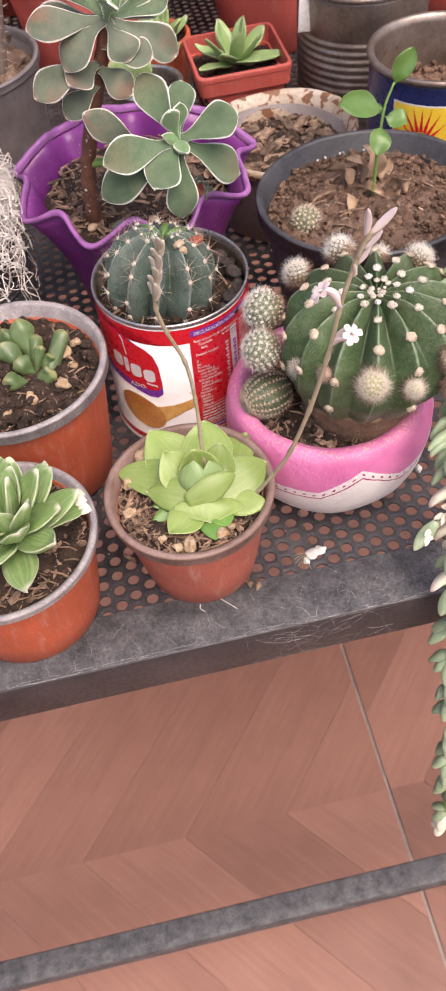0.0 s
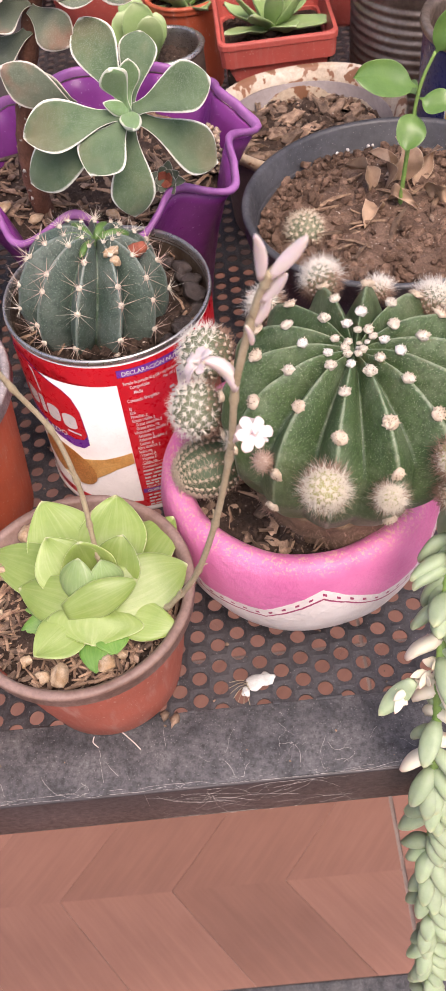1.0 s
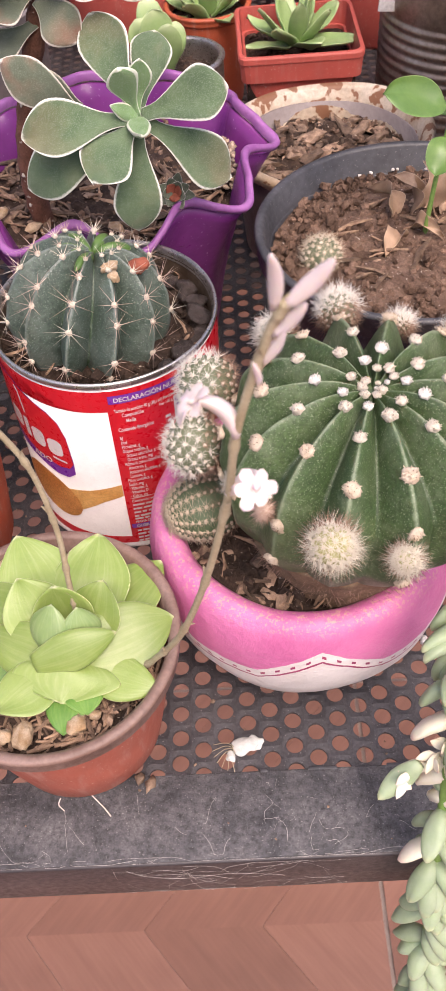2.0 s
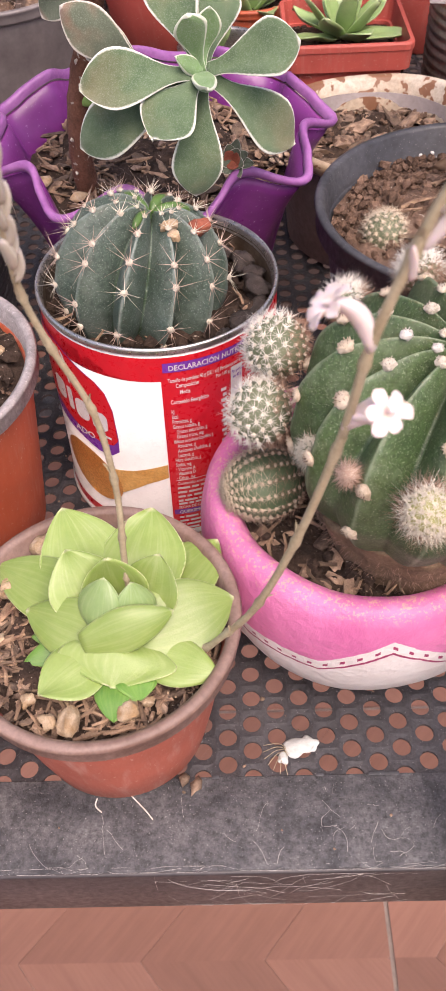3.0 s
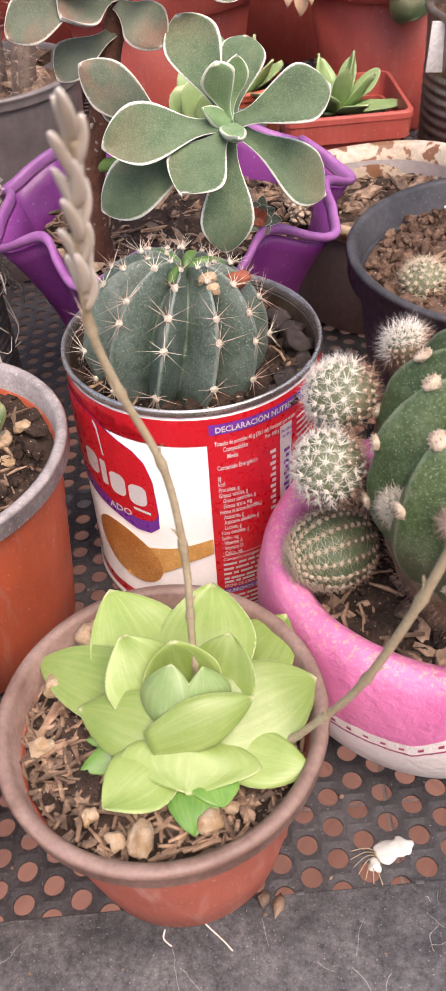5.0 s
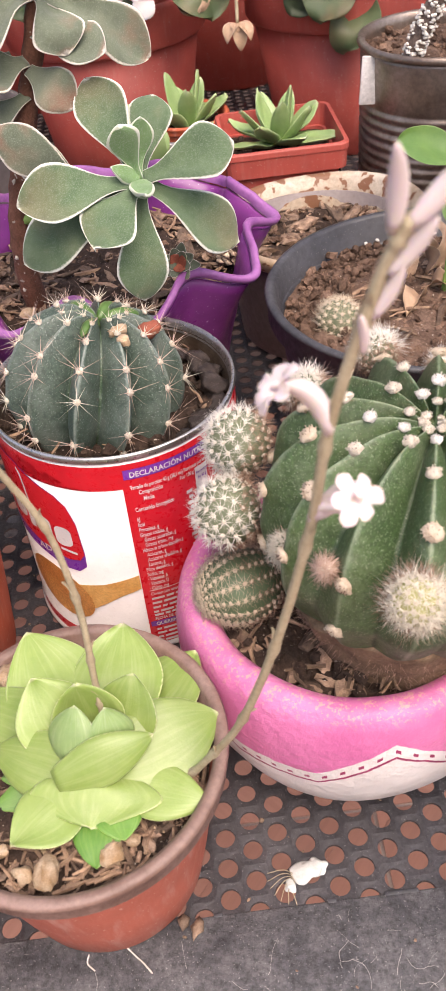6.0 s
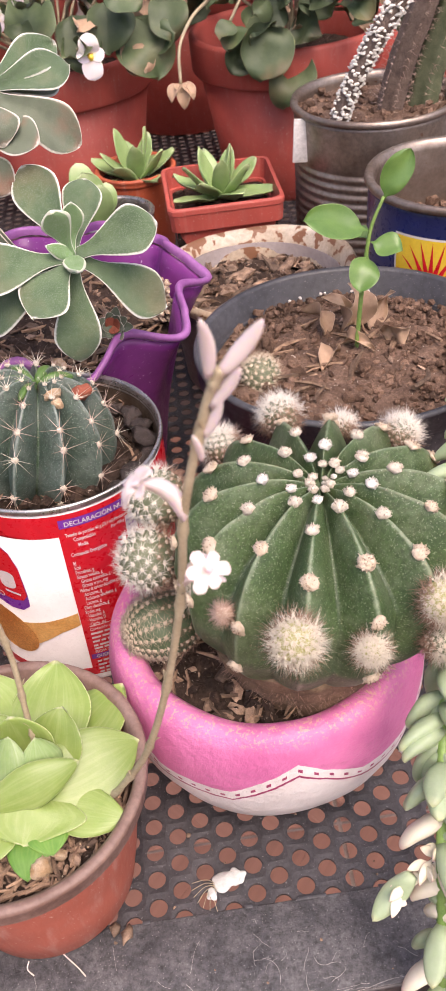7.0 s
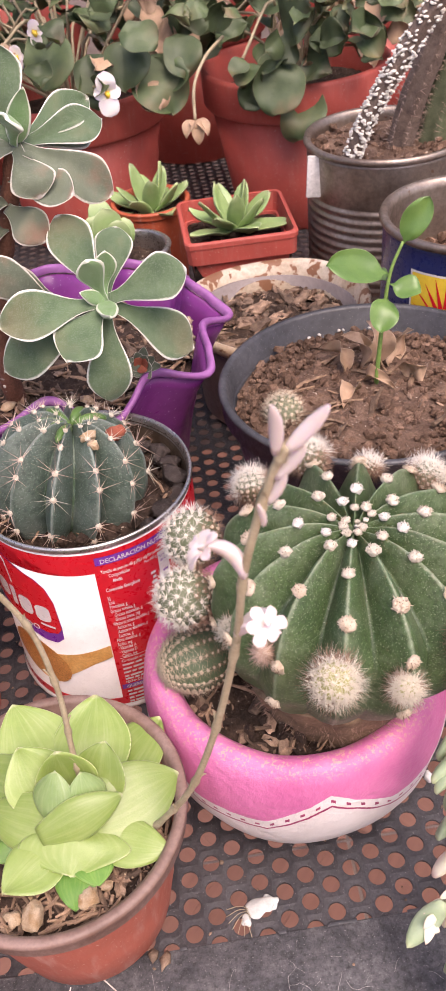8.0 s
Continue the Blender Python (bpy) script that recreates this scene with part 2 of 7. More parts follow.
M = dict(
    terra=pot_plastic("terracotta_plastic", (0.42, 0.085, 0.035)),
    terra_dull=pot_plastic("brown_red_plastic", (0.36, 0.095, 0.06), 0.35),
    terra_red=pot_plastic("red_plastic", (0.43, 0.08, 0.06), 0.12),
    rim_brown=mottled("worn_brown_rim", (0.16, 0.092, 0.07), (0.31, 0.21, 0.175), 60, 0.5, 0.25, 0.2),
    rim_grey=mottled("worn_grey_rim", (0.2, 0.18, 0.18), (0.42, 0.38, 0.37), 90, 0.4, 0.35, 0.3, speck=((0.5, 0.47, 0.45), 0.05, 900)),
    purple=mottled("purple_plastic", (0.14, 0.018, 0.145), (0.205, 0.036, 0.21), 25, 0.36, 0.12, 0.1, speck=((0.4, 0.3, 0.42), 0.02, 900)),
    purple_rim=mottled("worn_purple_rim", (0.22, 0.06, 0.235), (0.33, 0.13, 0.34), 60, 0.45, 0.15, 0.15),
    black_plastic=mottled("dusty_black_plastic", (0.025, 0.026, 0.03), (0.075, 0.075, 0.082), 40, 0.45, 0.35, 0.2, speck=((0.2, 0.19, 0.18), 0.03, 1800)),
    shelf=mottled("dusty_black_paint", (0.018, 0.017, 0.02), (0.07, 0.066, 0.07), 46, 0.5, 0.55, 0.6, 0.0005, fscale=800, speck=((0.2, 0.19, 0.185), 0.04, 1700)),
    rail=mottled("dusty_grey_paint", (0.034, 0.035, 0.04), (0.13, 0.128, 0.132), 85, 0.55, 0.7, 0.9, 0.0006, fscale=700, speck=((0.22, 0.215, 0.21), 0.05, 1500)),
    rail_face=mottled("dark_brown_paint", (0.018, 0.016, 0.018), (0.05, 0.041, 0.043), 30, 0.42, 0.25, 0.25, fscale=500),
    steel=mottled("weathered_tin", (0.2, 0.15, 0.12), (0.4, 0.34, 0.29), 40, 0.4, 0.3, 0.15, metal=0.75, speck=((0.2, 0.12, 0.08), 0.02, 150)),
    tin_rim=mottled("tin_rim", (0.4, 0.37, 0.34), (0.62, 0.6, 0.58), 90, 0.3, 0.2, 0.1, metal=0.9),
    tin_inside=mottled("stained_tin_inside", (0.09, 0.06, 0.04), (0.25, 0.19, 0.14), 60, 0.5, 0.3, 0.2, metal=0.4),
    enamel=mottled("rusty_enamel", (0.56, 0.5, 0.41), (0.4, 0.28, 0.17), 38, 0.5, 0.3, 0.5, speck=((0.2, 0.09, 0.045), 0.17, 150)),
    taupe=mottled("taupe_plastic", (0.16, 0.13, 0.125), (0.22, 0.19, 0.18), 40, 0.5, 0.2, 0.1),
    smoky=mottled("smoky_grey_plastic", (0.085, 0.072, 0.07), (0.2, 0.175, 0.17), 22, 0.4, 0.2, 0.1),
    navy=mottled("navy_print", (0.012, 0.017, 0.075), (0.02, 0.03, 0.12), 40, 0.3, 0.15, 0.05),
    red_print=mottled("red_print", (0.58, 0.012, 0.022), (0.66, 0.02, 0.03), 40, 0.3, 0.08, 0.03),
    white_print=mottled("white_print", (0.6, 0.58, 0.56), (0.7, 0.68, 0.66), 50, 0.3, 0.06, 0.03),
    purple_print=mottled("purple_print", (0.16, 0.03, 0.3), (0.2, 0.045, 0.36), 50, 0.3, 0.08, 0.03),
    biscuit=mottled("orange_brown_print", (0.5, 0.19, 0.045), (0.68, 0.34, 0.1), 70, 0.35, 0.5, 0.03, fscale=1300),
    caramel=mottled("golden_print", (0.62, 0.3, 0.07), (0.78, 0.47, 0.16), 120, 0.35, 0.25, 0.03),
    yellow=mottled("yellow_print", (0.75, 0.5, 0.03), (0.82, 0.58, 0.06), 60, 0.35, 0.1, 0.02),
    soil=mottled("dry_soil", (0.115, 0.07, 0.049), (0.22, 0.143, 0.102), 130, 0.9, 0.5, 0.8, 0.0012, spec=0.2, fscale=900, speck=((0.42, 0.36, 0.3), 0.04, 700)),
    dark_soil=mottled("dark_soil", (0.025, 0.017, 0.013), (0.09, 0.058, 0.042), 150, 0.9, 0.55, 0.9, 0.0012, spec=0.2, fscale=900, speck=((0.4, 0.34, 0.28), 0.03, 800)),
    wet_soil=mottled("damp_soil_lump", (0.018, 0.012, 0.01), (0.06, 0.043, 0.036), 300, 0.38, 0.4, 0.8, 0.0008),
    bark=mottled("bark_chips", (0.1, 0.056, 0.037), (0.38, 0.26, 0.175), 260, 0.8, 0.35, 0.5, 0.0006, island=0.65),
    bark_pale=mottled("pale_dry_moss", (0.3, 0.2, 0.13), (0.58, 0.46, 0.34), 260, 0.85, 0.35, 0.5, 0.0006, island=0.5),
    straw=mottled("straw_and_bark", (0.12, 0.064, 0.04), (0.36, 0.24, 0.15), 300, 0.8, 0.3, 0.3, island=0.6),
    bud=leaf_mat("greyish_bud", (0.42, 0.38, 0.3), (0.55, 0.5, 0.42), (0.58, 0.54, 0.47), (0.6, 0.54, 0.5), 0.95, 0.6, sss=0.1, t0=0.8),
    clod=mottled("soil_clods", (0.125, 0.076, 0.053), (0.26, 0.168, 0.12), 200, 0.95, 0.4, 0.8, 0.0008, spec=0.1, island=0.45),
    pebble=mottled("beige_pebbles", (0.46, 0.28, 0.13), (0.72, 0.56, 0.39), 330, 0.75, 0.3, 0.9, 0.0008, vary=0.15),
    perlite=mottled("perlite", (0.62, 0.55, 0.48), (0.8, 0.76, 0.7), 300, 0.8, 0.2, 0.4, 0.0003),
    rose=leaf_mat("lime_green_leaf", (0.185, 0.278, 0.055), (0.255, 0.342, 0.098), (0.46, 0.5, 0.26), (0.55, 0.54, 0.36), 0.968, 0.4, sss=0.25, stripes=0.2, vary=0.16, t0=0.96, window=0.35),
    rose_young=leaf_mat("young_green_leaf", (0.165, 0.265, 0.085), (0.235, 0.335, 0.13), (0.4, 0.47, 0.27), (0.45, 0.48, 0.3), 0.968, 0.4, sss=0.25, stripes=0.3, vary=0.1, t0=0.96, window=0.4),
    rose_dark=leaf_mat("dark_green_leaf", (0.07, 0.19, 0.03), (0.14, 0.28, 0.05), (0.2, 0.33, 0.08), (0.12, 0.25, 0.05), 0.95, 0.28, sss=0.2, stripes=0.5, t0=0.95),
    velvet=leaf_mat("velvety_grey_green_leaf", (0.043, 0.086, 0.036), (0.092, 0.145, 0.07), (0.62, 0.63, 0.56), (0.2, 0.21, 0.15), 0.905, 0.85, blush=0.3, sss=0.06, fuzz=0.2, t0=0.95),
    velvet_old=leaf_mat("velvety_blushed_leaf", (0.07, 0.09, 0.055), (0.125, 0.15, 0.1), (0.56, 0.53, 0.46), (0.24, 0.15, 0.11), 0.905, 0.82, blush=0.85, sss=0.06, fuzz=0.16, t0=0.92),
    velvet_young=leaf_mat("young_velvety_leaf", (0.11, 0.22, 0.07), (0.16, 0.28, 0.12), (0.58, 0.62, 0.5), (0.3, 0.4, 0.22), 0.82, 0.75, sss=0.12, fuzz=0.4, t0=0.95),
    striped=leaf_mat("glassy_pale_green_leaf", (0.13, 0.235, 0.06), (0.22, 0.335, 0.12), (0.5, 0.53, 0.38), (0.6, 0.58, 0.46), 0.94, 0.3, sss=0.25, stripes=0.4, t0=0.9, window=0.3),
    star=leaf_mat("light_green_leaf", (0.2, 0.31, 0.11), (0.28, 0.39, 0.17), (0.34, 0.44, 0.22), (0.38, 0.46, 0.24), 0.95, 0.4, sss=0.2, t0=0.85),
    jade=leaf_mat("olive_green_leaf", (0.065, 0.115, 0.035), (0.125, 0.18, 0.075), (0.3, 0.28, 0.12), (0.24, 0.25, 0.1), 0.94, 0.35, sss=0.2, t0=0.85),
    sedum=leaf_mat("powdery_pale_green_leaf", (0.24, 0.325, 0.19), (0.335, 0.41, 0.265), (0.35, 0.43, 0.27), (0.42, 0.46, 0.27), 1.2, 0.55, sss=0.25, t0=0.85),
    sedum_dry=leaf_mat("withered_cream_leaf", (0.62, 0.58, 0.44), (0.72, 0.68, 0.54), (0.7, 0.64, 0.5), (0.6, 0.42, 0.34), 1.2, 0.7, sss=0.1, t0=0.8),
    citrus=leaf_mat("glossy_green_leaf", (0.055, 0.13, 0.026), (0.12, 0.21, 0.052), (0.19, 0.28, 0.1), (0.12, 0.2, 0.07), 0.96, 0.36, sss=0.05, t0=0.97, vary=0.35),
    new_rib=leaf_mat("bright_green_rib", (0.045, 0.11, 0.022), (0.09, 0.17, 0.042), (0.16, 0.24, 0.09), (0.08, 0.13, 0.06), 0.96, 0.4, sss=0.05, t0=0.97),
    begonia=leaf_mat("dull_green_leaf", (0.045, 0.078, 0.032), (0.1, 0.135, 0.06), (0.15, 0.16, 0.08), (0.12, 0.15, 0.07), 0.96, 0.58, vary=0.45, blush=0.4, sss=0.1, t0=0.95, hs=0.5),
    dry=leaf_mat("dry_brown_leaf", (0.26, 0.16, 0.1), (0.46, 0.32, 0.21), (0.5, 0.38, 0.27), (0.22, 0.13, 0.08), 0.95, 0.7, sss=0.05, t0=0.9),
    petal=leaf_mat("pale_pink_petal", (0.64, 0.53, 0.51), (0.71, 0.62, 0.6), (0.72, 0.64, 0.62), (0.66, 0.53, 0.51), 0.95, 0.5, sss=0.3, t0=0.85),
    white_petal=leaf_mat("white_petal", (0.8, 0.74, 0.74), (0.85, 0.8, 0.8), (0.85, 0.8, 0.8), (0.85, 0.8, 0.8), 0.95, 0.5, sss=0.3, t0=0.9),
    stalk=mottled("tan_stalk", (0.32, 0.26, 0.16), (0.45, 0.385, 0.26), 120, 0.6, 0.2, 0.3),
    green_stalk=mottled("green_stalk", (0.13, 0.24, 0.05), (0.2, 0.32, 0.08), 120, 0.5, 0.2, 0.2),
    woody=mottled("brown_woody_stem", (0.12, 0.045, 0.025), (0.24, 0.1, 0.06), 150, 0.8, 0.45, 0.9, 0.001, speck=((0.4, 0.34, 0.28), 0.05, 400)),
    scar=mottled("leaf_scar", (0.42, 0.38, 0.32), (0.55, 0.5, 0.44), 300, 0.8),
    pup=mottled("young_cactus_skin", (0.1, 0.125, 0.065), (0.17, 0.19, 0.11), 200, 0.55, 0.3, 0.2),
    pup_green=mottled("green_barrel_skin", (0.06, 0.1, 0.045), (0.11, 0.155, 0.08), 200, 0.5, 0.3, 0.2),
    pup_yellow=mottled("yellow_green_skin", (0.3, 0.3, 0.1), (0.42, 0.42, 0.18), 200, 0.55, 0.25, 0.2),
    spine_tan=mottled("tan_spines", (0.52, 0.42, 0.29), (0.68, 0.58, 0.44), 400, 0.5, 0.15, 0.0),
    cork=mottled("corky_cactus_base", (0.12, 0.075, 0.042), (0.27, 0.18, 0.11), 120, 0.85, 0.4, 0.6),
    wool=mottled("areole_wool", (0.6, 0.52, 0.4), (0.78, 0.72, 0.62), 900, 0.95, 0.25, 0.8, 0.0004, spec=0.1),
    wool_white=mottled("white_areole_wool", (0.72, 0.68, 0.6), (0.84, 0.81, 0.75), 900, 0.95, 0.2, 0.8, 0.0004, spec=0.1),
    wool_tan=mottled("tan_areole_wool", (0.58, 0.46, 0.33), (0.74, 0.63, 0.5), 900, 0.95, 0.3, 0.8, 0.0004, spec=0.1),
    spine=mottled("pale_spines", (0.6, 0.54, 0.42), (0.74, 0.69, 0.58), 500, 0.5, 0.15, 0.0),
    spine_pink=mottled("pinkish_spines", (0.44, 0.29, 0.23), (0.62, 0.48, 0.39), 300, 0.5, 0.15, 0.0),
    spine_white=mottled("white_spines", (0.72, 0.68, 0.6), (0.82, 0.79, 0.72), 500, 0.6, 0.1, 0.0),
    dark_spine=mottled("dark_brown_spines", (0.09, 0.05, 0.035), (0.2, 0.12, 0.08), 300, 0.6, 0.2, 0.0),
    spine_brown=mottled("brown_spines", (0.26, 0.15, 0.1), (0.42, 0.28, 0.2), 300, 0.6, 0.2, 0.0),
    stem_brown=mottled("grey_brown_cactus", (0.13, 0.09, 0.07), (0.27, 0.2, 0.16), 120, 0.8, 0.45, 0.7, 0.001),
    root=mottled("white_dry_roots", (0.58, 0.52, 0.46), (0.74, 0.69, 0.63), 200, 0.85, 0.2, 0.2),
    web=mottled("dusty_cobweb", (0.4, 0.38, 0.36), (0.55, 0.53, 0.5), 300, 0.9, 0.1, 0.0),
    chip=mottled("white_chip", (0.46, 0.48, 0.45), (0.64, 0.65, 0.62), 200, 0.7, 0.15, 0.4),
    tag=mottled("white_tag", (0.6, 0.58, 0.55), (0.72, 0.7, 0.67), 60, 0.5),
    grout=mottled("grey_grout", (0.36, 0.3, 0.27), (0.46, 0.39, 0.35), 60, 0.9, 0.2, 0.3),
    wall=mottled("plain_render", (0.16, 0.13, 0.12), (0.24, 0.2, 0.18), 3, 0.9, 0.25, 0.4, 0.003),
    stone_red=mottled("red_stone", (0.25, 0.06, 0.035), (0.36, 0.11, 0.06), 200, 0.8, 0.3, 0.5),
)


def wood_tile():
    m, nt, b = node_mat("wood_look_tile")
    tc = nt.nodes.new("ShaderNodeTexCoord")
    mp = nt.nodes.new("ShaderNodeMapping")
    mp.inputs["Scale"].default_value = (1.0, 0.06, 1.0)
    nt.links.new(tc.outputs["Object"], mp.inputs[0])
    grain = noise_tex(nt, 120, 8, 0.72, vec=mp.outputs[0])
    cloud = noise_tex(nt, 7, 3)
    oi = nt.nodes.new("ShaderNodeObjectInfo")
    col = ramp(nt, grain, ((0.25, (0.19, 0.085, 0.055)), (0.75, (0.33, 0.158, 0.112))))
    col = mixc(nt, 1.0, col, ramp(nt, oi.outputs["Random"], ((0, (0.64, 0.65, 0.67)), (1, (1.06, 1.12, 1.17)))), "MULTIPLY")
    col = mixc(nt, 0.35, col, ramp(nt, cloud, ((0.3, (0.22, 0.1, 0.068)), (0.7, (0.34, 0.175, 0.128)))))
    nt.links.new(col, b.inputs["Base Color"])
    nt.links.new(ramp(nt, grain, ((0.3, (0.5,) * 3), (0.7, (0.36,) * 3))), b.inputs["Roughness"])
    bump(nt, b, grain, 0.1, 0.0005)
    return m


def painted_bowl():
    """Pink paint over white, parted by a zigzag edge with a thin line and dots."""
    m, nt, b = node_mat("pink_and_white_paint")
    tc = nt.nodes.new("ShaderNodeTexCoord")
    sx = nt.nodes.new("ShaderNodeSeparateXYZ")
    nt.links.new(tc.outputs["Object"], sx.inputs[0])
    ang = maths(nt, "ARCTAN2", sx.outputs[0], maths(nt, "MULTIPLY", sx.outputs[1], -1.0))
    wob = maths(nt, "MULTIPLY", maths(nt, "SUBTRACT", noise_tex(nt, 120, 3), 0.5), 0.0022)
    z = maths(nt, "ADD", sx.outputs[2], wob)
    turns = maths(nt, "ADD", maths(nt, "MULTIPLY", ang, 5 / (2 * math.pi)), 0.47)
    tri = maths(nt, "ABSOLUTE", maths(nt, "SUBTRACT", maths(nt, "FRACT", turns), 0.5))
    peak = maths(nt, "MAXIMUM", maths(nt, "SUBTRACT", 1.0, maths(nt, "MULTIPLY", tri, 3.2)), 0.0)
    edge = maths(nt, "ADD", maths(nt, "MULTIPLY", peak, 0.0130), 0.0372)
    over = maths(nt, "SUBTRACT", z, edge)
    pink = maths(nt, "GREATER_THAN", over, 0.0)
    line = maths(nt, "LESS_THAN", maths(nt, "ABSOLUTE", maths(nt, "ADD", over, 0.0052)), 0.0005)
    dot = maths(nt, "LESS_THAN", maths(nt, "ABSOLUTE", maths(nt, "ADD", over, 0.0026)), 0.0007)
    row = maths(nt, "LESS_THAN", maths(nt, "ABSOLUTE", maths(nt, "SUBTRACT", maths(nt, "FRACT", maths(nt, "MULTIPLY", ang, 11.0)), 0.5)), 0.15)
    mark = maths(nt, "MAXIMUM", line, maths(nt, "MULTIPLY", dot, row))
    big = noise_tex(nt, 45, 5)
    fine = noise_tex(nt, 700, 5, 0.7)
    pk = ramp(nt, big, ((0.3, (0.5, 0.12, 0.28)), (0.7, (0.65, 0.2, 0.39))))
    wh = ramp(nt, big, ((0.3, (0.6, 0.56, 0.53)), (0.7, (0.76, 0.73, 0.71))))
    wh = mixc(nt, mark, wh, (0.3, 0.03, 0.1))
    col = mixc(nt, pink, wh, pk)
    clay = maths(nt, "MULTIPLY", ramp(nt, fine, ((0.52, (0, 0, 0)), (0.6, (1, 1, 1)))), ramp(nt, sx.outputs[2], ((0.0568, (0, 0, 0)), (0.0602, (1, 1, 1)))))
    col = mixc(nt, clay, col, (0.62, 0.4, 0.26))
    nt.links.new(col, b.inputs["Base Color"])
    b.inputs["Roughness"].default_value = 0.42
    bump(nt, b, noise_tex(nt, 300, 4, 0.6), 0.5, 0.0016)
    return m


def cactus_skin(name, c1, c2, dust, groove):
    """Ribbed cactus skin: mottled green, paler worn crests, dust and fine flecks, a dark green line that paints shade
    into the groove.
    """
    m, nt, b = node_mat(name)
    cr = nt.nodes.new("ShaderNodeAttribute")
    cr.attribute_name = "crest"
    big = noise_tex(nt, 60, 5)
    fine = noise_tex(nt, 900, 6, 0.75)
    col = ramp(nt, big, ((0.3, c1), (0.7, c2)))
    col = mixc(nt, 1.0, col, ramp(nt, fine, ((0.3, (0.48,) * 3), (0.7, (1.35,) * 3))), "MULTIPLY")
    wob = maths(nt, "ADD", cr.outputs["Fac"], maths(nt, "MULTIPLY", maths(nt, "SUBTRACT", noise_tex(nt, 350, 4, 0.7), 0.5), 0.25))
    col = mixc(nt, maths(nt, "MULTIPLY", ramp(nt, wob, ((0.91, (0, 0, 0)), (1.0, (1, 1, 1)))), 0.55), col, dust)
    # crease shade painted into the skin colour along each groove
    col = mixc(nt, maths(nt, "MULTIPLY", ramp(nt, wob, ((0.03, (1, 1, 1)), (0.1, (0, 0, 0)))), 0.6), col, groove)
    patches = maths(nt, "MULTIPLY", ramp(nt, noise_tex(nt, 95, 6, 0.75), ((0.48, (0, 0, 0)), (0.7, (1, 1, 1)))), 0.34)
    col = mixc(nt, patches, col, dust)
    flecks = maths(nt, "MULTIPLY", ramp(nt, noise_tex(nt, 2100, 2), ((0.6, (0, 0, 0)), (0.66, (1, 1, 1)))), 0.75)
    col = mixc(nt, flecks, col, dust)
    nt.links.new(col, b.inputs["Base Color"])
    b.inputs["Roughness"].default_value = 0.5
    b.inputs["Subsurface Weight"].default_value = 0.04
    bump(nt, b, fine, 0.3, 0.0003)
    return m


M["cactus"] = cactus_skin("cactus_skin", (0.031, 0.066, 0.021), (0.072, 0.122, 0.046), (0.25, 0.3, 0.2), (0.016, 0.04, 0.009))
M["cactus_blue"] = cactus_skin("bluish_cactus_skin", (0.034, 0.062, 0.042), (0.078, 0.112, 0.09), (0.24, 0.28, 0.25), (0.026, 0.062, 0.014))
M["tile"] = wood_tile()
M["bowl"] = painted_bowl()


# ---- building helpers ----
def thing(name, loc, label, category, group="", kind=""):
    ob = new(name)
    ob.location = loc
    return tagged(ob, label, category, group, kind)


def link_mesh(name, me, material, parent, label="", kind=""):
    if not me.materials:
        me.materials.append(material)
    ob = new(name, me)
    ob.parent = parent
    return tagged(ob, label, kind=kind)


def part(name, bm, material, parent, label="", smooth=True, kind=""):
    """Links a bmesh as one mesh object under a thing or a part."""
    me = bpy.data.meshes.new(name)
    for f in bm.faces:
        f.smooth = smooth
    bm.to_mesh(me)
    bm.free()
    return link_mesh(name, me, material, parent, label, kind)


def lathe(profile, seg=72, radial=None):
    """A turned body from (radius, height) pairs; radial(angle, radius, height) may push a point about."""
    bm = bmesh.new()
    rings = []
    for r, z in profile:
        if r < 1e-6:
            rings.append([bm.verts.new((0, 0, z))])
            continue
        ring = []
        for k in range(seg):
            a = 2 * math.pi * k / seg
            rr, zz = radial(a, r, z) if radial else (r, z)
            ring.append(bm.verts.new((rr * math.cos(a), rr * math.sin(a), zz)))
        rings.append(ring)
    for a, b in zip(rings, rings[1:]):
        for k in range(seg):
            k2 = (k + 1) % seg
            if len(a) == 1 and len(b) > 1:
                bm.faces.new((a[0], b[k2], b[k]))
            elif len(b) == 1 and len(a) > 1:
                bm.faces.new((a[k], a[k2], b[0]))
            elif len(a) > 1:
                bm.faces.new((a[k], a[k2], b[k2], b[k]))
    bmesh.ops.recalc_face_normals(bm, faces=bm.faces)
    return bm


def box(x0, x1, y0, y1, z0, z1, bevel=0.0, seg=2):
    bm = bmesh.new()
    bmesh.ops.create_cube(bm, size=1)
    bmesh.ops.transform(bm, matrix=Matrix.Translation(((x0 + x1) / 2, (y0 + y1) / 2, (z0 + z1) / 2)) @ Matrix.Diagonal((x1 - x0, y1 - y0, z1 - z0, 1)), verts=bm.verts)
    if bevel:
        bmesh.ops.bevel(bm, geom=bm.edges[:], offset=bevel, segments=seg, profile=0.5, affect="EDGES")
    return bm


def smooth_path(points, n):
    """A Catmull-Rom curve through points, n steps a span."""
    p = [Vector(q) for q in points]
    p = [2 * p[0] - p[1], *p, 2 * p[-1] - p[-2]]
    out = []
    for i in range(1, len(p) - 2):
        for k in range(n):
            t = k / n
            a, b, c, d = p[i - 1:i + 3]
            out.append(0.5 * (2 * b + (c - a) * t + (2 * a - 5 * b + 4 * c - d) * t * t + (3 * b - a - 3 * c + d) * t ** 3))
    return out + [p[-2]]


